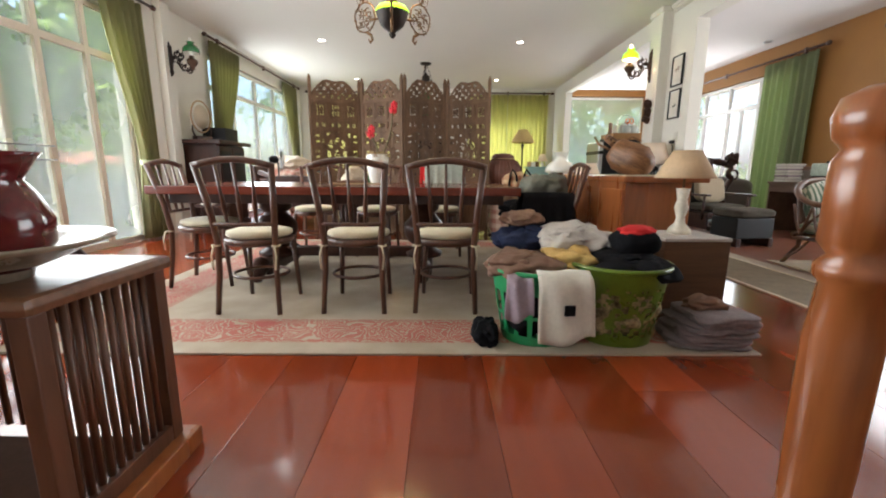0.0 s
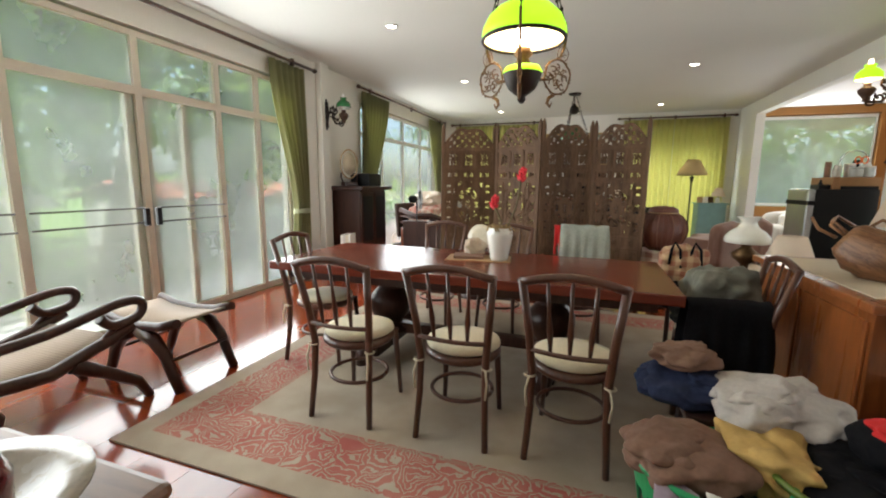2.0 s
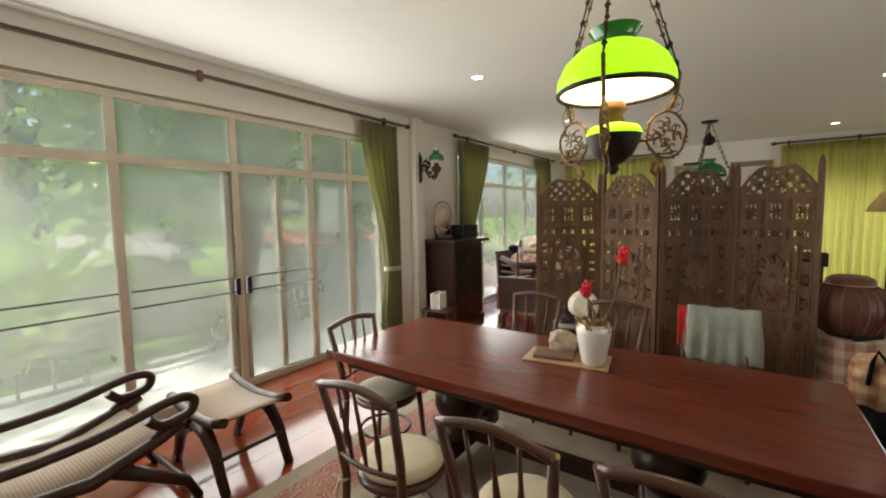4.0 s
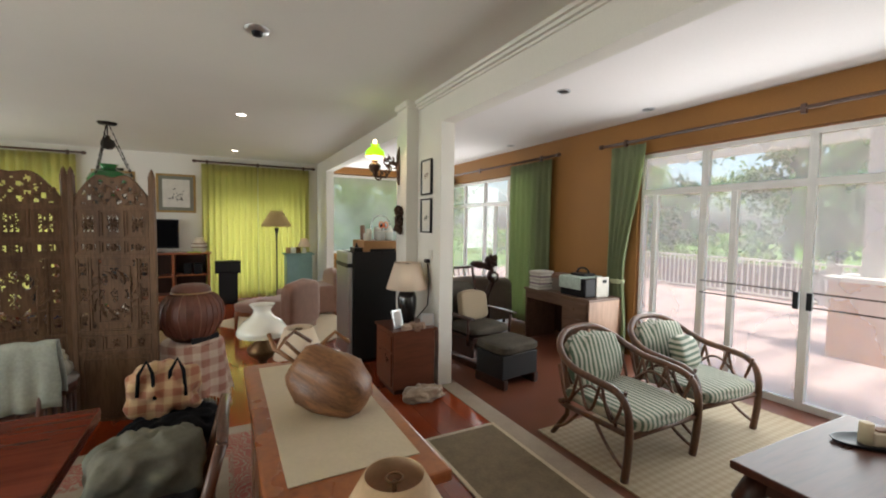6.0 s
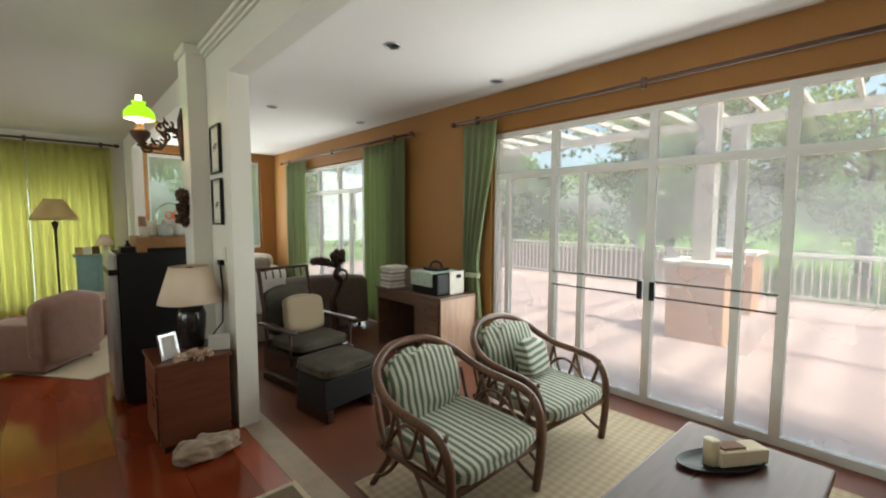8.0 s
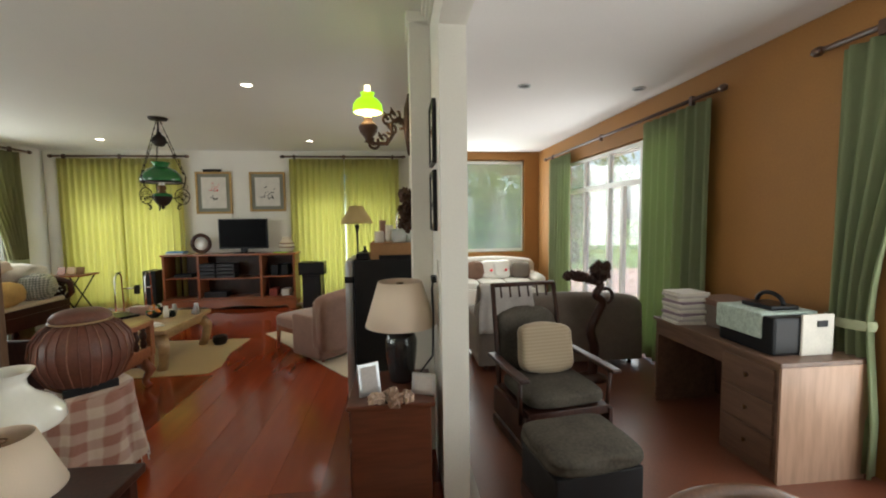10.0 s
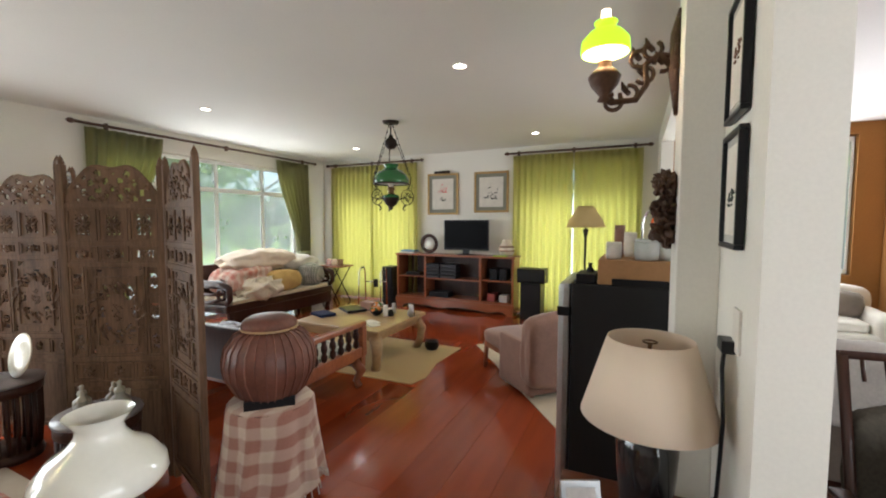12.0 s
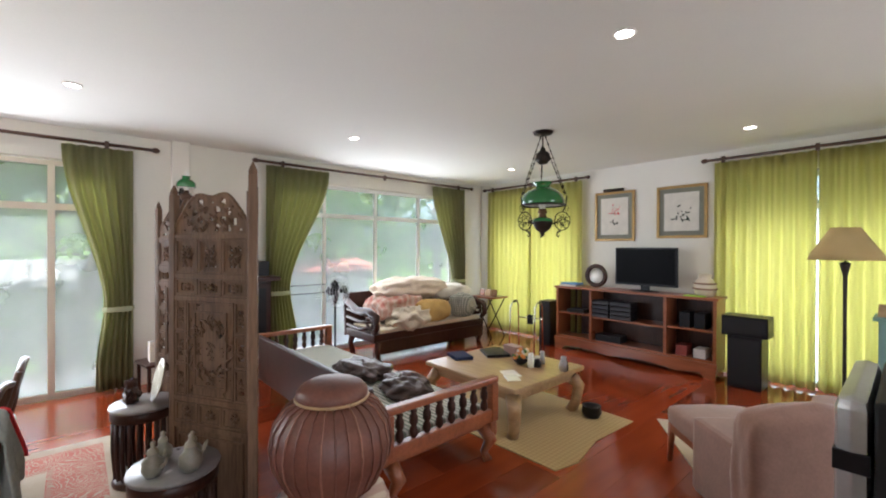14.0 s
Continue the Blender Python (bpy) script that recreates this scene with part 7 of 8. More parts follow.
part("cross_tube", tube(B(), [(-0.2, 0.17, 0.55), (0.2, 0.17, 0.55)], 0.012), CHROME, wk)
part("latch_box", box(B(), -0.04, 0.04, 0.15, 0.2, 0.45, 0.6, 0.008), BLACK, wk)

# ---- annex ----
jr = tagged(part("jute_rug", box(B(), 3.86, 5.95, 0.9, 4.22, 0.001, 0.012, 0.003), JUTE, None), "beige woven jute rug with a chevron weave", "rug")


def rattan_chair(x, y, rz, label, turned):
    c = thing("rattan_armchair", label, "armchair", x, y, 0.012, rz, "rattan chairs on the jute rug")
    # hoop over the back that sweeps down into the arms
    side = [(0.36, -0.34, 0.0), (0.365, -0.365, 0.25), (0.365, -0.35, 0.46), (0.37, -0.27, 0.56), (0.38, -0.1, 0.585), (0.375, 0.08, 0.6), (0.355, 0.22, 0.645), (0.3, 0.33, 0.715), (0.17, 0.405, 0.785)]
    hoop = [(-x_, y_, z_) for x_, y_, z_ in side] + [(0, 0.425, 0.805)] + side[::-1]
    part("hoop_frame", tube(B(), smooth_line(hoop, 4), 0.026, 10), RATTAN, c, "bent cane hoop")
    for s in (-1, 1):
        part("back_leg", tube(B(), [(s * 0.32, 0.36, 0.0), (s * 0.27, 0.26, 0.18), (s * 0.28, 0.24, 0.34), (s * 0.3, 0.31, 0.7)], 0.02, 8), RATTAN, c)
        part("seat_rail", tube(B(), [(s * 0.34, -0.34, 0.3), (s * 0.3, 0.28, 0.26)], 0.02, 8), RATTAN, c)
        part("brace", tube(B(), bow((s * 0.35, -0.34, 0.06), (s * 0.33, -0.06, 0.28), -0.03, 6), 0.012, 7), RATTAN, c)
        part("brace", tube(B(), bow((s * 0.32, 0.33, 0.06), (s * 0.31, 0.1, 0.27), -0.03, 6), 0.012, 7), RATTAN, c)
        for k in range(3):
            y0 = -0.32 + 0.2 * k
            part("arm_loop", tube(B(), bow((s * 0.35, y0, 0.58), (s * 0.35, y0 + 0.2, 0.58), -0.24, 10), 0.012, 7), RATTAN, c)
        part("arm_loop", tube(B(), bow((s * 0.345, -0.25, 0.32), (s * 0.33, 0.2, 0.3), 0.2, 10), 0.011, 7), RATTAN, c)
    for y0 in (-0.35, 0.27):
        part("cross_rail", tube(B(), [(-0.34, y0, 0.29), (0.34, y0, 0.29)], 0.02, 8), RATTAN, c)
    for k in range(5):
        u = -0.22 + 0.11 * k
        part("back_cane", tube(B(), [(u * 0.8, 0.27, 0.3), (u, 0.35, 0.55), (u * 1.05, 0.4, 0.77)], 0.011, 6), RATTAN, c)
    part("seat_cushion", pad(B(), -0.33, 0.33, -0.4, 0.28, 0.3, 0.43, 0.26, 0.04, None, 3), STRIPES, c, "green and cream striped seat cushion")
    part("back_cushion", pad(B(), -0.265, 0.265, -0.09, 0.07, -0.02, 0.415, 0.42, 0.16, pose(0, 0.21, 0.38, -17, 0, 0), 4), STRIPES, c, "crumpled striped back cushion")
    return c


rc = rattan_chair(4.26, 3.78, 0, "rattan armchair with green striped cushions", False)
rc2 = copy_thing(rc, pose(5.13, 3.82, 0.012, 0, 0, -4))
pw = thing("scatter_cushion", "small green striped cushion on a rattan chair", "cushion", 5.16, 3.82, 0.44)
part("cushion", pad(B(), -0.17, 0.17, -0.06, 0.06, 0, 0.29, 0.3, 0.06, pose(0.02, 0.0, 0.0, -22, 8, 8), 8), STRIPES_B, pw)

et = thing("low_table", "dark polished low wooden table on the jute rug", "coffee table", 4.65, 2.55, 0.012, -2)
part("tabletop", box(B(), -0.65, 0.65, -0.32, 0.32, 0.36, 0.405, 0.01), wood("polished_dark_top", (0.05, 0.018, 0.012), (0.1, 0.035, 0.022), 0.3, "x", 4, 0.05, gloss=0.22), et)
part("apron", box(B(), -0.58, 0.58, -0.26, 0.26, 0.27, 0.36, 0.01), DARKW, et)
for sx in (-1, 1):
    for sy in (-1, 1):
        part("leg", tube(B(), [(sx * 0.53, sy * 0.22, 0.32), (sx * 0.6, sy * 0.27, 0.2), (sx * 0.56, sy * 0.24, 0.06), (sx * 0.6, sy * 0.27, 0.0)], [0.07, 0.055, 0.04, 0.045], 10), DARKW, et)
tr = thing("black_tray", "oval black tray with a candle and carved block", "tray", 4.95, 2.6, 0.417, -35)
part("tray", lathe(B(), [(0, 0.004), (0.2, 0.004), (0.225, 0.02), (0.232, 0.02), (0.21, 0), (0, 0)], 34, (0, 0, 0), 0.45), BLACK, tr)
cd = tagged(part("candle", lathe(B(), [(0, 0), (0.034, 0), (0.034, 0.12), (0.02, 0.125), (0, 0.118)], 18, (4.9, 2.63, 0.422)), plain("ivory_wax", (0.6, 0.5, 0.33), 0.5, vary=0.05), None), "thick ivory candle on the tray", "candle")
blk = thing("carved_block", "pale carved wooden block on the tray", "ornament", 5.02, 2.55, 0.422, -35)
part("block", box(B(), -0.13, 0.13, -0.05, 0.05, 0, 0.075, 0.008), LINEN, blk)
part("inlay", box(B(), -0.1, 0.02, -0.03, 0.03, 0.075, 0.085, 0.002), BROWNC, blk)

DESKW = wood("grey_brown_desk_wood", (0.11, 0.06, 0.04), (0.2, 0.115, 0.078), 0.4, "y", 4, 0.1)
dk = thing("desk", "brown kneehole desk with a plywood side", "desk", 5.86, 5.92)
part("top", box(B(), -0.3, 0.3, -0.62, 0.62, 0.72, 0.75, 0.006), DESKW, dk)
part("pedestal", box(B(), -0.28, 0.3, -0.6, -0.15, 0.0, 0.72, 0.004), DESKW, dk)
part("side_panel", box(B(), -0.29, 0.3, -0.618, -0.601, 0.0, 0.72), PINKW, dk, "pale pinkish plywood side")
part("side_panel", box(B(), -0.28, 0.3, 0.57, 0.6, 0.0, 0.72), DESKW, dk)
part("drawer_rail", box(B(), -0.28, 0.3, -0.15, 0.57, 0.6, 0.72, 0.004), DESKW, dk)
part("back_panel", box(B(), 0.27, 0.29, -0.15, 0.57, 0.05, 0.6), DARKW, dk)
for z0, z1 in ((0.06, 0.26), (0.28, 0.48), (0.5, 0.69)):
    d = part("drawer", box(B(), -0.295, -0.28, -0.57, -0.18, z0, z1, 0.004), DESKW, dk)
    part("knob", lathe(B(), [(0, 0), (0.012, 0), (0.015, 0.015), (0, 0.02)], 12), BRASS, d).matrix_local = pose(-0.295, -0.375, (z0 + z1) / 2, 0, -90, 0)
pr = thing("printer", "white and grey printer under a lace cloth", "printer", 5.82, 5.62, 0.75, 0)
part("body", box(B(), -0.2, 0.2, -0.2, 0.24, 0.0, 0.24, 0.02), BLACK, pr)
part("side", box(B(), -0.02, 0.2, -0.215, -0.2, 0.0, 0.26, 0.008), OFFW, pr, "white side panel")
part("slot", box(B(), 0.08, 0.15, -0.219, -0.215, 0.18, 0.22), BLACK, pr)
part("lace_cloth", box(B(), -0.215, 0.19, -0.12, 0.25, 0.09, 0.255, 0.012), plain("pale_green_lace", (0.42, 0.5, 0.44), 0.9, vary=0.3, scale=40, bump=0.5), pr, "pale green lace cloth")
hp = thing("headphones", "black headphones lying on the printer", "headphones", 5.82, 5.66, 1.005)
part("band", ring(B(), (0, 0, 0.03), 0.1, 0.014, "x", 18, 0.7, (0, 180)), BLACK, hp)
part("cup", box(B(), -0.1, 0.1, -0.12, 0.12, 0, 0.03, 0.01), BLACK, hp)
for i in range(11):
    tagged(part("magazine", box(B(), -0.13, 0.13, -0.11, 0.11, 0, 0.022, 0.003, pose(5.68 + 0.008 * (i % 3), 6.3 + 0.006 * (i % 2), 0.751 + 0.0235 * i, 0, 0, 5 * (i % 4) - 6)), (OFFW, LGREY, OFFW, MAUVE)[i % 4], None), "magazine in a tall stack on the desk", "magazine", "magazines on the desk")
bx = thing("wooden_chest", "brown storage box on the desk", "box", 5.92, 6.1, 0.75)
part("body", box(B(), -0.14, 0.16, -0.14, 0.2, 0, 0.17, 0.006), TAUPE, bx)
part("lid", box(B(), -0.15, 0.17, -0.15, 0.21, 0.17, 0.22, 0.008), BROWNC, bx)

rk = thing("glider_chair", "dark wooden glider chair with charcoal cushions", "armchair", 4.42, 6.0, 0, 8)
part("seat_cushion", pad(B(), -0.29, 0.29, -0.28, 0.26, 0.34, 0.46, 0.3), GREYC, rk)
part("back_cushion", pad(B(), -0.26, 0.26, 0.24, 0.36, 0.44, 0.96, 0.3, 0.05, pose(0, 0, 0, -9, 0, 0) @ pose(0, 0.0, 0, 0, 0, 0)), GREYC, rk)
for s in (-1, 1):
    part("back_post", tube(B(), [(s * 0.28, 0.27, 0.1), (s * 0.28, 0.32, 0.5), (s * 0.27, 0.46, 1.08)], 0.02, 8), DARKW, rk)
    part("arm", box(B(), s * 0.34 - 0.035, s * 0.34 + 0.035, -0.3, 0.3, 0.56, 0.59, 0.012), DARKW, rk)
    part("arm_post", tube(B(), [(s * 0.33, -0.2, 0.25), (s * 0.34, -0.22, 0.56)], 0.016, 8), DARKW, rk)
    part("side_panel", box(B(), s * 0.31 - 0.015, s * 0.31 + 0.015, -0.28, 0.3, 0.12, 0.32, 0.006), DARKW, rk)
    part("runner", box(B(), s * 0.28 - 0.03, s * 0.28 + 0.03, -0.34, 0.36, 0.0, 0.07, 0.01), DARKW, rk)
part("seat_base", box(B(), -0.3, 0.3, -0.27, 0.28, 0.28, 0.34, 0.006), DARKW, rk)
part("crest_rail", tube(B(), [(-0.28, 0.47, 1.08), (0.28, 0.47, 1.08)], 0.018, 8), DARKW, rk)
for i in range(6):
    part("spindle", tube(B(), [(-0.2 + 0.08 * i, 0.44, 0.98), (-0.2 + 0.08 * i, 0.465, 1.07)], 0.008, 6), DARKW, rk)
tp = thing("tan_cushion", "tan ribbed square cushion on the glider chair", "cushion", 4.44, 6.06, 0.45, 8)
part("cushion", pad(B(), -0.21, 0.21, -0.05, 0.06, 0, 0.39, 0.11, 0.02, pose(0, 0.04, 0, -16, 4, 0)), banded("tan_ribbed", (0.33, 0.25, 0.16), (0.4, 0.31, 0.21), 0.012, "z"), tp)
ot = thing("ottoman", "charcoal upholstered glider ottoman", "footstool", 4.3, 5.24, 0, 8)
part("cushion", pad(B(), -0.27, 0.27, -0.23, 0.23, 0.33, 0.46, 0.3, 0.05), GREYC, ot)
part("frame", box(B(), -0.25, 0.25, -0.2, 0.2, 0.1, 0.34, 0.01), BLACKM, ot)
for s in (-0.22, 0.22):
    part("runner", box(B(), s - 0.03, s + 0.03, -0.22, 0.22, 0, 0.1, 0.01), DARKW, ot)


def couch(name, label, x0, x1, y0, y1, back_at, material, back_h, pads):
    c = thing(name, label, "sofa", (x0 + x1) / 2, (y0 + y1) / 2)
    w, d = (x1 - x0) / 2, (y1 - y0) / 2
    part("base", box(B(), -w, w, -d, d, 0.06, 0.34, 0.03), material, c)
    b0, b1 = (-d, -d + 0.22) if back_at == "s" else (d - 0.22, d)
    part("backrest", pad(B(), -w, w, b0, b1, 0.1, back_h, 0.14), material, c)
    for s in (-1, 1):
        part("arm", pad(B(), s * (w - 0.1) - 0.11, s * (w - 0.1) + 0.11, -d, d, 0.1, 0.6, 0.2), material, c)
    for i in range(pads):
        u0 = -w + 0.2 + (2 * w - 0.4) * i / pads
        part("seat_cushion", pad(B(), u0 + 0.01, u0 + (2 * w - 0.4) / pads - 0.01, -d + 0.1, d - 0.05, 0.32, 0.48, 0.22), material, c)
    for sx in (-1, 1):
        for sy in (-1, 1):
            part("foot", tube(B(), [(sx * (w - 0.1), sy * (d - 0.1), 0), (sx * (w - 0.1), sy * (d - 0.1), 0.07)], 0.025), DARKW, c)
    return c


couch("sofa", "taupe cloth sofa seen from behind", 4.15, 5.98, 7.35, 8.2, "s", TAUPE, 0.82, 2)
couch("sofa", "off-white sofa under the picture window", 4.1, 6.02, 10.45, 11.35, "n", OFFW, 0.88, 3)
throw = draped("sofa_throw", "pale throw hanging over the sofa back", "throw", 4.45, 7.46, 0.835, 0.55, 0.4, 0.25, LGREY, 0, 11, 0.125)
for i, (x, rz) in enumerate(((4.5, 10), (5.1, -6), (5.35, 12))):
    cu = thing("scatter_cushion", "white cushion with a small red flower", "cushion", x, 11.0, 0.46, rz)
    part("cushion", pad(B(), -0.2, 0.2, -0.07, 0.07, 0, 0.36, 0.35, 0.06, pose(0, 0, 0, -14, 0, 0), i), WHITE, cu)
    part("flower", lathe(B(), [(0, 0), (0.03, 0.0), (0.02, 0.012), (0, 0.014)], 12), REDF, cu).matrix_local = pose(0, -0.12, 0.18, 90, 0, 0)
heap("patterned_pillow", "brown patterned pillow on the white sofa", "pillow", 4.78, 11.02, 0.46, 0.36, 0.16, 0.34, BROWNC, 104, 0, 0.1, 0.4)
heap("patterned_pillow", "brown and white pillow on the white sofa", "pillow", 5.68, 10.95, 0.46, 0.36, 0.2, 0.32, TAUPE, 105, -25, 0.1, 0.4)
sp = thing("sculpture", "dark carved wooden sculpture of twisting branches", "sculpture", 5.25, 7.05)
bm = B()
lathe(bm, [(0, 0), (0.15, 0), (0.14, 0.03), (0.05, 0.06), (0, 0.06)], 16)
tube(bm, smooth_line([(0, 0, 0.03), (0.03, 0.02, 0.3), (-0.02, 0, 0.5), (0.06, 0.02, 0.66), (0.1, 0, 0.78), (0.02, -0.02, 0.86), (0.08, 0, 0.95), (0.0, 0.02, 1.0), (-0.16, 0.0, 1.02), (-0.24, 0.0, 1.06)], 4), [0.05] * 8 + [0.045] * 12 + [0.04] * 10 + [0.032] * 7, 9)
ring(bm, (0.13, 0, 0.84), 0.075, 0.018, "y", 16)
tube(bm, smooth_line([(0.04, 0, 0.96), (0.1, 0, 1.05), (0.08, 0, 1.12), (0.16, 0, 1.16)], 4), [0.04] * 5 + [0.05] * 5 + [0.04] * 3, 9)
pad(bm, 0.0, 0.16, -0.06, 0.06, 1.02, 1.17, 0.8, 0.7, None, 3)
for i in range(9):
    rr = random.Random(i + 9)
    u, z = -0.26 + 0.045 * i, 1.05 + rr.uniform(-0.04, 0.05)
    pad(bm, u - 0.035, u + 0.035, -0.035, 0.035, z - 0.035, z + 0.035, 0.9, 0.8, None, i)
part("figure", bm, DARKW, sp)

wc = thing("wicker_sofa", "cane sofa with cream tufted cushions", "sofa", 5.5, 1.05, 0.012, -8)
part("frame", tube(B(), [(-0.62, 0.5, 0), (-0.63, 0.52, 0.45), (-0.6, 0.48, 0.62), (-0.55, 0.2, 0.7), (-0.5, -0.4, 0.8), (0.5, -0.4, 0.8), (0.58, 0.2, 0.7), (0.62, 0.5, 0.6), (0.62, 0.52, 0)], 0.03, 9), plain("bleached_cane", (0.42, 0.36, 0.26), 0.5, vary=0.15), wc)
part("base", box(B(), -0.58, 0.58, -0.38, 0.46, 0.2, 0.3, 0.02), PALEW, wc)
TUFT = plain("cream_tufted_cloth", (0.56, 0.48, 0.33), 0.95, vary=0.12, scale=5, bump=0.3)
for i in range(2):
    part("seat_cushion", pad(B(), -0.57 + 0.58 * i, 0.0 + 0.57 * i, -0.34, 0.48, 0.28, 0.46, 0.25, 0.08, None, i), TUFT, wc, "cream tufted cushion")
part("back_cushion", pad(B(), -0.5, 0.5, -0.36, -0.2, 0.4, 0.82, 0.3, 0.06, None, 5), TUFT, wc)
heap("fleece", "white fluffy fleece thrown on the cane sofa", "throw", 5.72, 0.98, 0.45, 0.55, 0.6, 0.3, plain("white_fleece", (0.75, 0.73, 0.7), 0.98, vary=0.08, bump=0.7, sheen=0.4), 110, 0, 0.4)

# ---- outside ----
GRASS = plain("lawn", (0.1, 0.17, 0.04), 0.95, vary=0.4, scale=1.2, bump=0.4, gloss=0.05)
solid("ground", box(B(), -220, 220, -220, 220, -0.75, -0.55), GRASS, "green lawn round the house", "ground")
TERRA = plain("pink_terrace_tile", (0.38, 0.265, 0.24), 0.9, vary=0.12, scale=3, gloss=0.05)
solid("terrace", box(B(), EX + 0.2, 13.6, -6, 16, -0.6, -0.06), TERRA, "pinkish tiled terrace", "terrace")
solid("deck", box(B(), -6.4, WX - 0.2, -4, 15, -0.6, -0.44), plain("grey_deck", (0.6, 0.59, 0.58), 0.95, vary=0.2, gloss=0.05), "pale grey garden deck", "terrace")
solid("deck_north", box(B(), -6.4, 13.6, NY + 0.2, 15.0, -0.6, -0.08), TERRA, "terrace behind the house", "terrace")


def pier(x, y, h, label):
    p = thing("terrace_pier", label, "pillar", x, y, -0.06)
    part("base", box(B(), -0.35, 0.35, -0.35, 0.35, 0, h, 0.01), plain("salmon_render", (0.52, 0.25, 0.1), 0.8, vary=0.1), p, "salmon rendered base")
    part("cap", box(B(), -0.41, 0.41, -0.41, 0.41, h, h + 0.06, 0.01), OFFW, p)
    part("post", box(B(), -0.12, 0.12, -0.12, 0.12, h + 0.06, 3.3, 0.01), LGREY, p, "pale concrete post")
    return p


pier(9.2, 3.85, 1.03, "salmon terrace pier with a pale post")
pier(11.6, 4.0, 1.03, "salmon terrace pier with a pale post")
pier(9.2, 10.5, 1.03, "salmon terrace pier with a pale post")
perg = thing("pergola", "pale timber pergola over the terrace", "pergola", 0, 0)
for x in (7.2, 9.2, 11.6):
    part("beam", box(B(), x - 0.06, x + 0.06, -4, 14, 3.25, 3.42), OFFW, perg)
for i in range(30):
    y = -3.5 + 0.6 * i
    part("rafter", box(B(), EX + 0.2, 12.2, y - 0.03, y + 0.03, 3.42, 3.52), LGREY, perg)
part("eaves", box(B(), EX + 0.2, EX + 0.8, -6, 16, 2.95, 3.2), plain("salmon_soffit", (0.5, 0.36, 0.28), 0.85, vary=0.06), perg, "salmon painted eaves")


WEATHERED = plain("weathered_iron", (0.2, 0.18, 0.17), 0.8, vary=0.3, bump=0.3)


def railing(p, q, label, z=-0.07, h=0.9, gap=0.13, mat_=None):
    r = thing("railing", label, "railing", 0, 0)
    p, q = Vector((*p, z)), Vector((*q, z))
    mat_ = mat_ or OFFW
    part("top_rail", box(B(), 0, (q - p).length, -0.04, 0.04, h - 0.03, h + 0.03, 0.006, Matrix.Translation(p) @ Matrix.Rotation(math.atan2(q.y - p.y, q.x - p.x), 4, "Z")), mat_, r)
    part("foot_rail", box(B(), 0, (q - p).length, -0.03, 0.03, 0.08, 0.13, 0.006, Matrix.Translation(p) @ Matrix.Rotation(math.atan2(q.y - p.y, q.x - p.x), 4, "Z")), mat_, r)
    me = None
    for i in range(int((q - p).length / gap)):
        c = p + (q - p).normalized() * gap * (i + 0.5)
        if me is None:
            o = part("baluster", box(B(), -0.014, 0.014, -0.014, 0.014, 0.1, h - 0.02), mat_, r)
            me = o.data
        else:
            o = new("baluster", me)
            o.parent = r
        o.location = c
    return r


# Assumed overhang, added to keep daylight off the upper north curtains.
solid("eaves_north", box(B(), WX, EX + 0.2, NY + 0.2, NY + 1.3, 2.72, 2.9), OFFW, "added eaves that shade the tops of the north windows", "eaves")
railing((13.4, -4), (13.4, 12), "white wooden railing along the terrace", h=0.95)
deck_rail = railing((-5.7, -3), (-5.7, 14), "weathered iron deck railing with a band of rings", z=-0.44, h=0.86, gap=0.3, mat_=WEATHERED)
part("band_rail", box(B(), -5.72, -5.68, -3, 14, 0.12, 0.16, 0.005), WEATHERED, deck_rail)
rosette = None
for i in range(58):
    if rosette is None:
        rosette = part("rosette", ring(B(), (0, 0, 0), 0.1, 0.016, "x", 16), WEATHERED, deck_rail)
        o = rosette
    else:
        o = new("rosette", rosette.data)
        o.parent = deck_rail
    o.location = (-5.7, -2.8 + 0.29 * i, 0.27)
solid("garden_wall", box(B(), 13.6, 13.8, 5, 15, -0.6, 0.75), plain("weathered_garden_wall", (0.26, 0.22, 0.19), 0.9, vary=0.3, scale=2), "low weathered garden wall", "wall")


SHEDW = plain("pale_shed_render", (0.72, 0.71, 0.68), 0.85, vary=0.12, scale=2, bump=0.2)


def shed(x, y0, y1, eave, ridge, roof_mat, label):
    """A low garden shed: rendered wall, and a pitched roof of corrugated sheet along y."""
    h = thing("garden_shed", label, "shed", x, (y0 + y1) / 2, -0.55)
    w = (y1 - y0) / 2
    part("wall", box(B(), -1.1, 1.1, -w + 0.2, w - 0.2, 0, eave + 0.5, 0.01), SHEDW, h, "pale rendered wall")
    for sx in (-1, 1):
        bm = B()
        n = int(w * 16)
        rows = [[bm.verts.new((sx * u * 1.5, -w + 2 * w * k / n, eave + 0.55 + (ridge - eave) * (1 - u) + (0.02 if k % 2 else -0.02))) for k in range(n + 1)] for u in (0, 1)]
        for k in range(n):
            bm.faces.new((rows[0][k], rows[0][k + 1], rows[1][k + 1], rows[1][k]))
        r = part("roof", bm, roof_mat, h, "corrugated roof sheet")
        r.modifiers.new("thickness", "SOLIDIFY").thickness = 0.03
    return h


shed(-9.2, 6.8, 12.0, 0.95, 1.3, plain("red_roof_sheet", (0.42, 0.15, 0.11), 0.7, vary=0.3), "low garden shed with a faded red roof")
shed(-9.4, 0.6, 5.4, 0.85, 1.35, plain("grey_roof_sheet", (0.2, 0.19, 0.18), 0.8, vary=0.3), "low garden shed with a grey roof")
BARK = plain("tree_bark", (0.14, 0.11, 0.085), 0.95, vary=0.4, scale=6, bump=0.9)


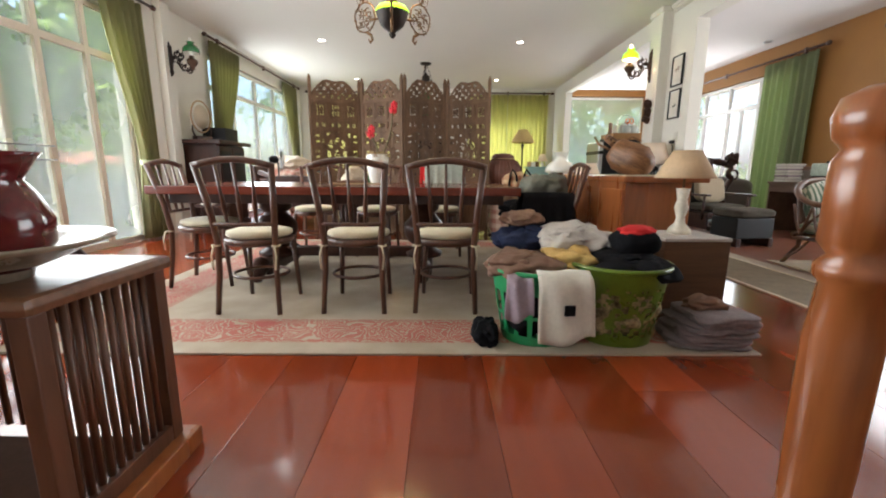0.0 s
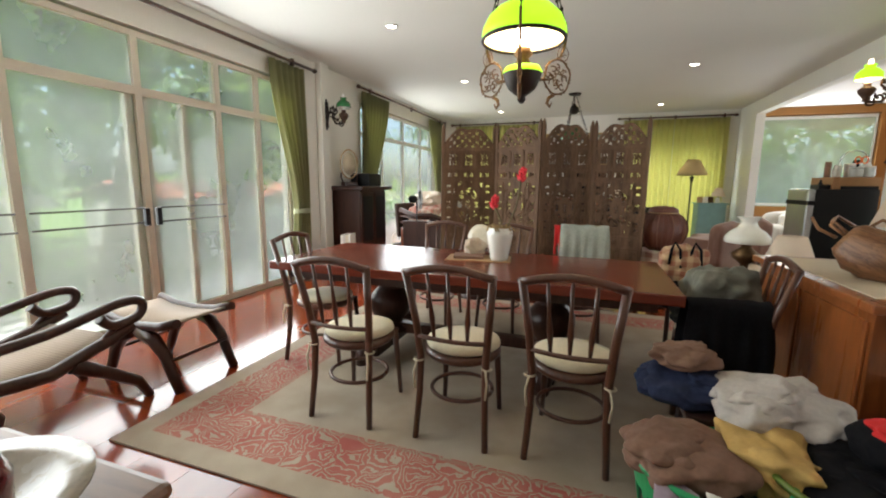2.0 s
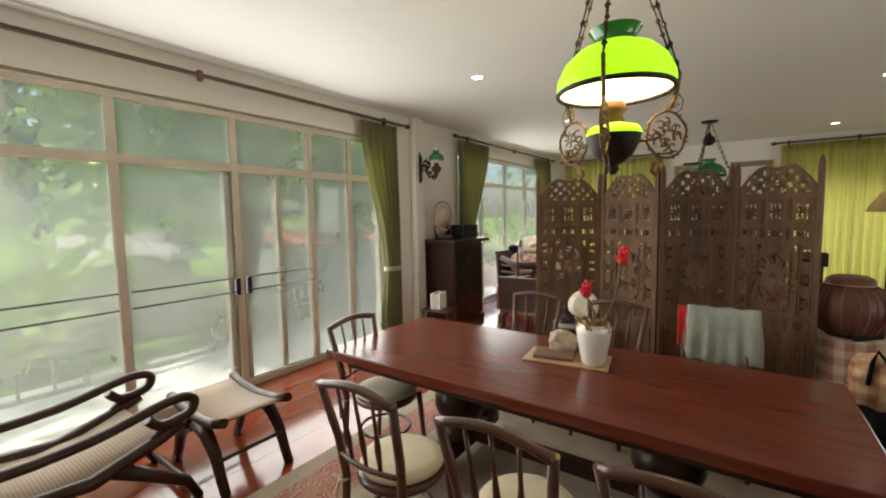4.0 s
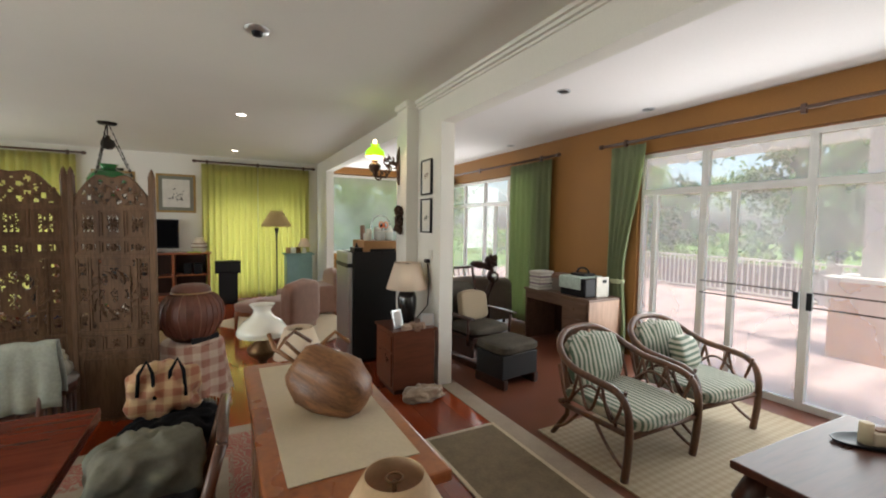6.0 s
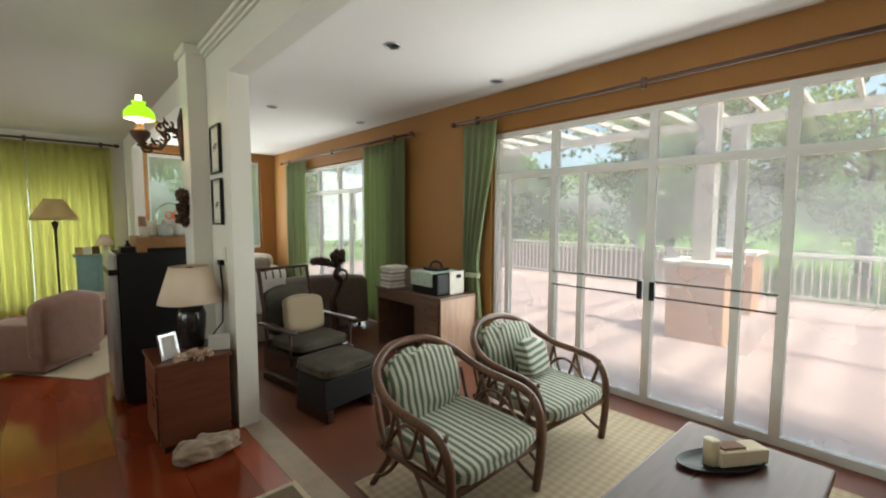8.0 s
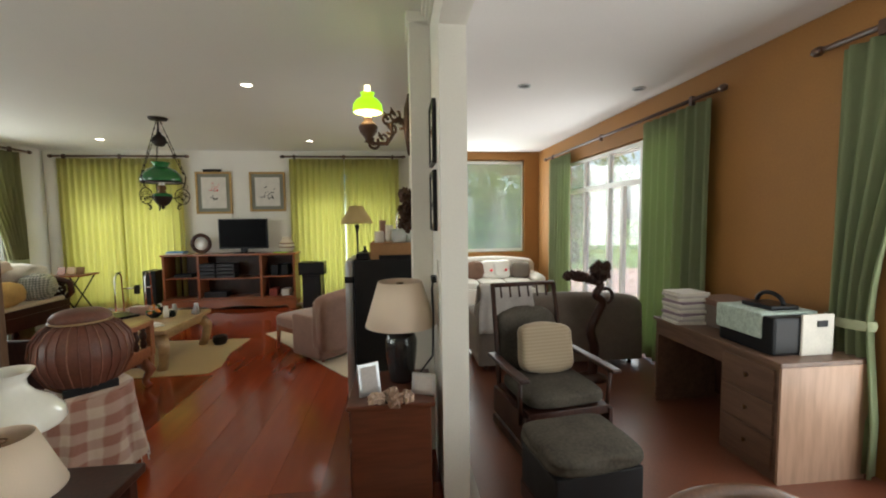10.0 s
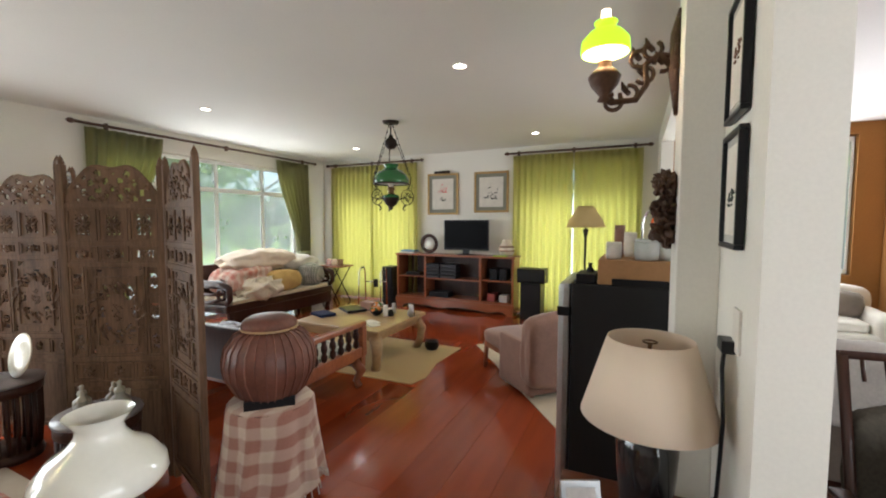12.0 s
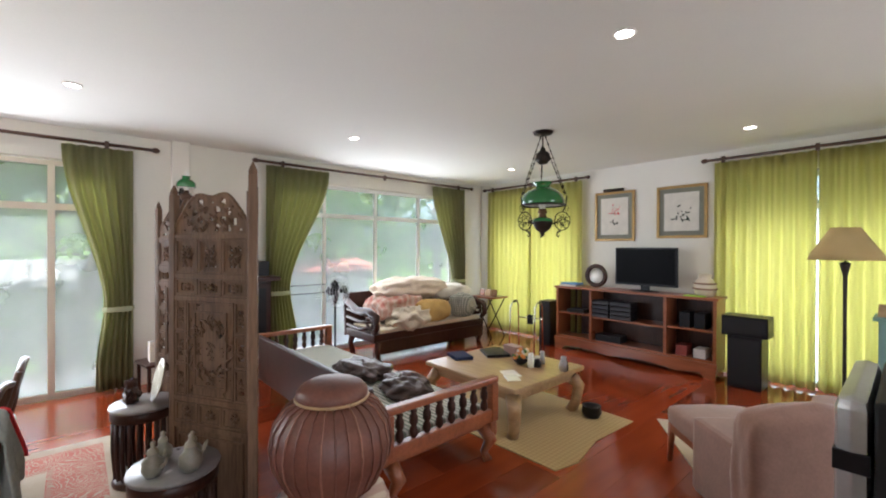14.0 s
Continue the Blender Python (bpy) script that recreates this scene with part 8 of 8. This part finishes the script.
def leaf_mat(name, colour, glow):
    m, nt, b = nodes_of(name)
    geo = nt.nodes.new("ShaderNodeNewGeometry")
    r = ramp(nt, tuple(c * 0.55 for c in colour), tuple(c * 1.5 for c in colour), 0, 1)
    nt.links.new(geo.outputs["Random Per Island"], r.inputs[0])
    nt.links.new(r.outputs[0], b.inputs["Base Color"])
    b.inputs["Roughness"].default_value = 0.5
    tl = nt.nodes.new("ShaderNodeBsdfTranslucent")
    tl.inputs[0].default_value = (*glow, 1)
    mx = nt.nodes.new("ShaderNodeMixShader")
    mx.inputs[0].default_value = 0.4
    out = nt.nodes["Material Output"]
    nt.links.new(b.outputs[0], mx.inputs[1])
    nt.links.new(tl.outputs[0], mx.inputs[2])
    nt.links.new(mx.outputs[0], out.inputs[0])
    return m


LEAVES = [leaf_mat("tree_leaves", (0.1, 0.17, 0.045), (0.24, 0.38, 0.08)), leaf_mat("light_leaves", (0.14, 0.21, 0.05), (0.34, 0.48, 0.11)), leaf_mat("dark_leaves", (0.07, 0.13, 0.05), (0.16, 0.27, 0.08))]


def foliage(name, centres, count, size, material, parent, seed):
    """Many small leaves round clump centres (x, y, z, radius)."""
    g = np.random.default_rng(seed)
    k = len(centres)
    c = np.array(centres)
    pick = g.integers(0, k, count)
    d = g.normal(size=(count, 3))
    d /= np.linalg.norm(d, axis=1, keepdims=True)
    pos = c[pick, :3] + d * (c[pick, 3:4] * g.uniform(0.35, 1.05, (count, 1))) * np.array([1, 1, 0.75])
    u = g.normal(size=(count, 3))
    u /= np.linalg.norm(u, axis=1, keepdims=True)
    v = np.cross(u, g.normal(size=(count, 3)))
    v /= np.linalg.norm(v, axis=1, keepdims=True)
    s = size * g.uniform(0.6, 1.4, (count, 1))
    verts = np.stack([pos - u * s, pos + v * s * 0.45, pos + u * s, pos - v * s * 0.45], 1).reshape(-1, 3)
    me = bpy.data.meshes.new(name)
    me.from_pydata(verts.tolist(), [], np.arange(count * 4).reshape(-1, 4).tolist())
    me.materials.append(material)
    ob = new(name, me)
    ob.parent = parent
    return tagged(ob, kind="stuff")


def tree(x, y, h, spread, trunk_r, leaf, seed, label, count=5000, low=0.35, tilt=None):
    rnd = random.Random(seed)
    t = thing("tree", label, "tree", x, y, -0.6)
    lean = rnd.uniform(-0.4, 0.4)
    pts = [(0, 0, 0), (0.1 * lean, 0.05, h * 0.2), (lean * 0.5, 0.1, h * 0.45), (lean, 0.0, h * 0.7), (lean * 1.2, 0.2, h * 0.9)]
    if tilt:
        pts = [Vector(p) + Vector((0, tilt * p[2], 0)) for p in pts]
    part("trunk", tube(B(), pts, [trunk_r * 1.3, trunk_r, trunk_r * 0.8, trunk_r * 0.5, trunk_r * 0.15], 12), BARK, t)
    clumps = []
    bm = B()
    for i in range(12):
        a, z = rnd.uniform(0, 6.28), h * rnd.uniform(low, 0.85)
        r = spread * rnd.uniform(0.35, 1.0)
        s = Vector((lean * z / h, 0.1, z * 0.85))
        e = Vector((math.cos(a) * r, math.sin(a) * r, z + rnd.uniform(0.1, 0.8)))
        tube(bm, [s, s.lerp(e, 0.5) + Vector((0, 0, 0.25)), e], [trunk_r * 0.35, trunk_r * 0.2, 0.02], 6)
        for q in range(3):
            o = e + Vector((rnd.gauss(0, 0.5), rnd.gauss(0, 0.5), rnd.gauss(0, 0.35)))
            clumps.append((o.x, o.y, o.z, rnd.uniform(0.45, 0.95) * spread / 2.4))
    part("limbs", bm, BARK, t)
    foliage("crown", clumps, count, 0.15, leaf, t, seed)
    return t


tree(-6.15, 4.75, 6.5, 3.2, 0.2, LEAVES[0], 1, "leaning garden tree close to the deck", 3200, 0.5, 0.27)
tree(-7.2, 2.6, 6.5, 3.0, 0.22, LEAVES[1], 4, "broad garden tree beyond the deck", 4200, 0.3)
tree(-7.5, 8.6, 6.0, 3.0, 0.26, LEAVES[1], 2, "leafy garden tree beyond the deck", 5000, 0.3)
rt = random.Random(9)
for i in range(9):
    tree(-11 - rt.uniform(0, 8), -4 + 2.8 * i + rt.uniform(-1, 1), rt.uniform(5, 8), rt.uniform(2.4, 3.4), 0.2, LEAVES[i % 3], 20 + i, "garden tree in the western hedge", 2600, 0.15)
for i in range(10):
    tree(17.5 + rt.uniform(0, 9), -4 + 2.5 * i + rt.uniform(-1, 1), rt.uniform(6, 9), rt.uniform(2.4, 3.6), 0.18, LEAVES[(i + 1) % 3], 50 + i, "garden tree beyond the terrace", 4200, 0.12 if i % 3 else 0.3)
for i in range(7):
    tree(-4 + 2.8 * i + rt.uniform(-0.8, 0.8), 19 + rt.uniform(0, 5), rt.uniform(5, 8), rt.uniform(2.4, 3.2), 0.18, LEAVES[i % 3], 80 + i, "garden tree north of the house", 2400, 0.12)
hz = tagged(new("hedge"), "dense far green hedge round the garden", "hedge", "", "stuff")
g0 = random.Random(3)
cl = [(30 * math.cos(a) + 2, 30 * math.sin(a) + 4, g0.uniform(-0.3, 1.2), g0.uniform(0.8, 1.5)) for a in (g0.uniform(0, 6.283) for _ in range(260))]
foliage("hedge_leaves", cl, 16000, 0.26, LEAVES[1], hz, 5)

# ---- floor planks ----
meshes = {}
edge = WX
rp = random.Random(2)
while edge < 3.6 - 0.02:
    w = min(0.298, 3.6 - edge)
    y = 1.08 if (edge + w > -0.12 and edge < 1.24) else SY
    if y < 0 and edge < 1.24 < edge + w:
        y = 1.08
    start = y
    while start < NY:
        ln = min(rp.choice((2.7, 3.3, 3.9)), NY - start)
        if NY - start - ln < 0.6:
            ln = NY - start
        key = (round(w, 3), round(ln, 2))
        if key not in meshes:
            bm = box(B(), 0.0006, w - 0.0006, 0.0006, ln - 0.0006, -0.02, 0.0, 0.001)
            me = bpy.data.meshes.new("plank")
            bm.to_mesh(me)
            bm.free()
            me.materials.append(PLANK)
            meshes[key] = me
        o = new("plank", meshes[key])
        o.parent, o.location = floor, (edge, start, 0.0)
        start += ln
    edge += 0.298
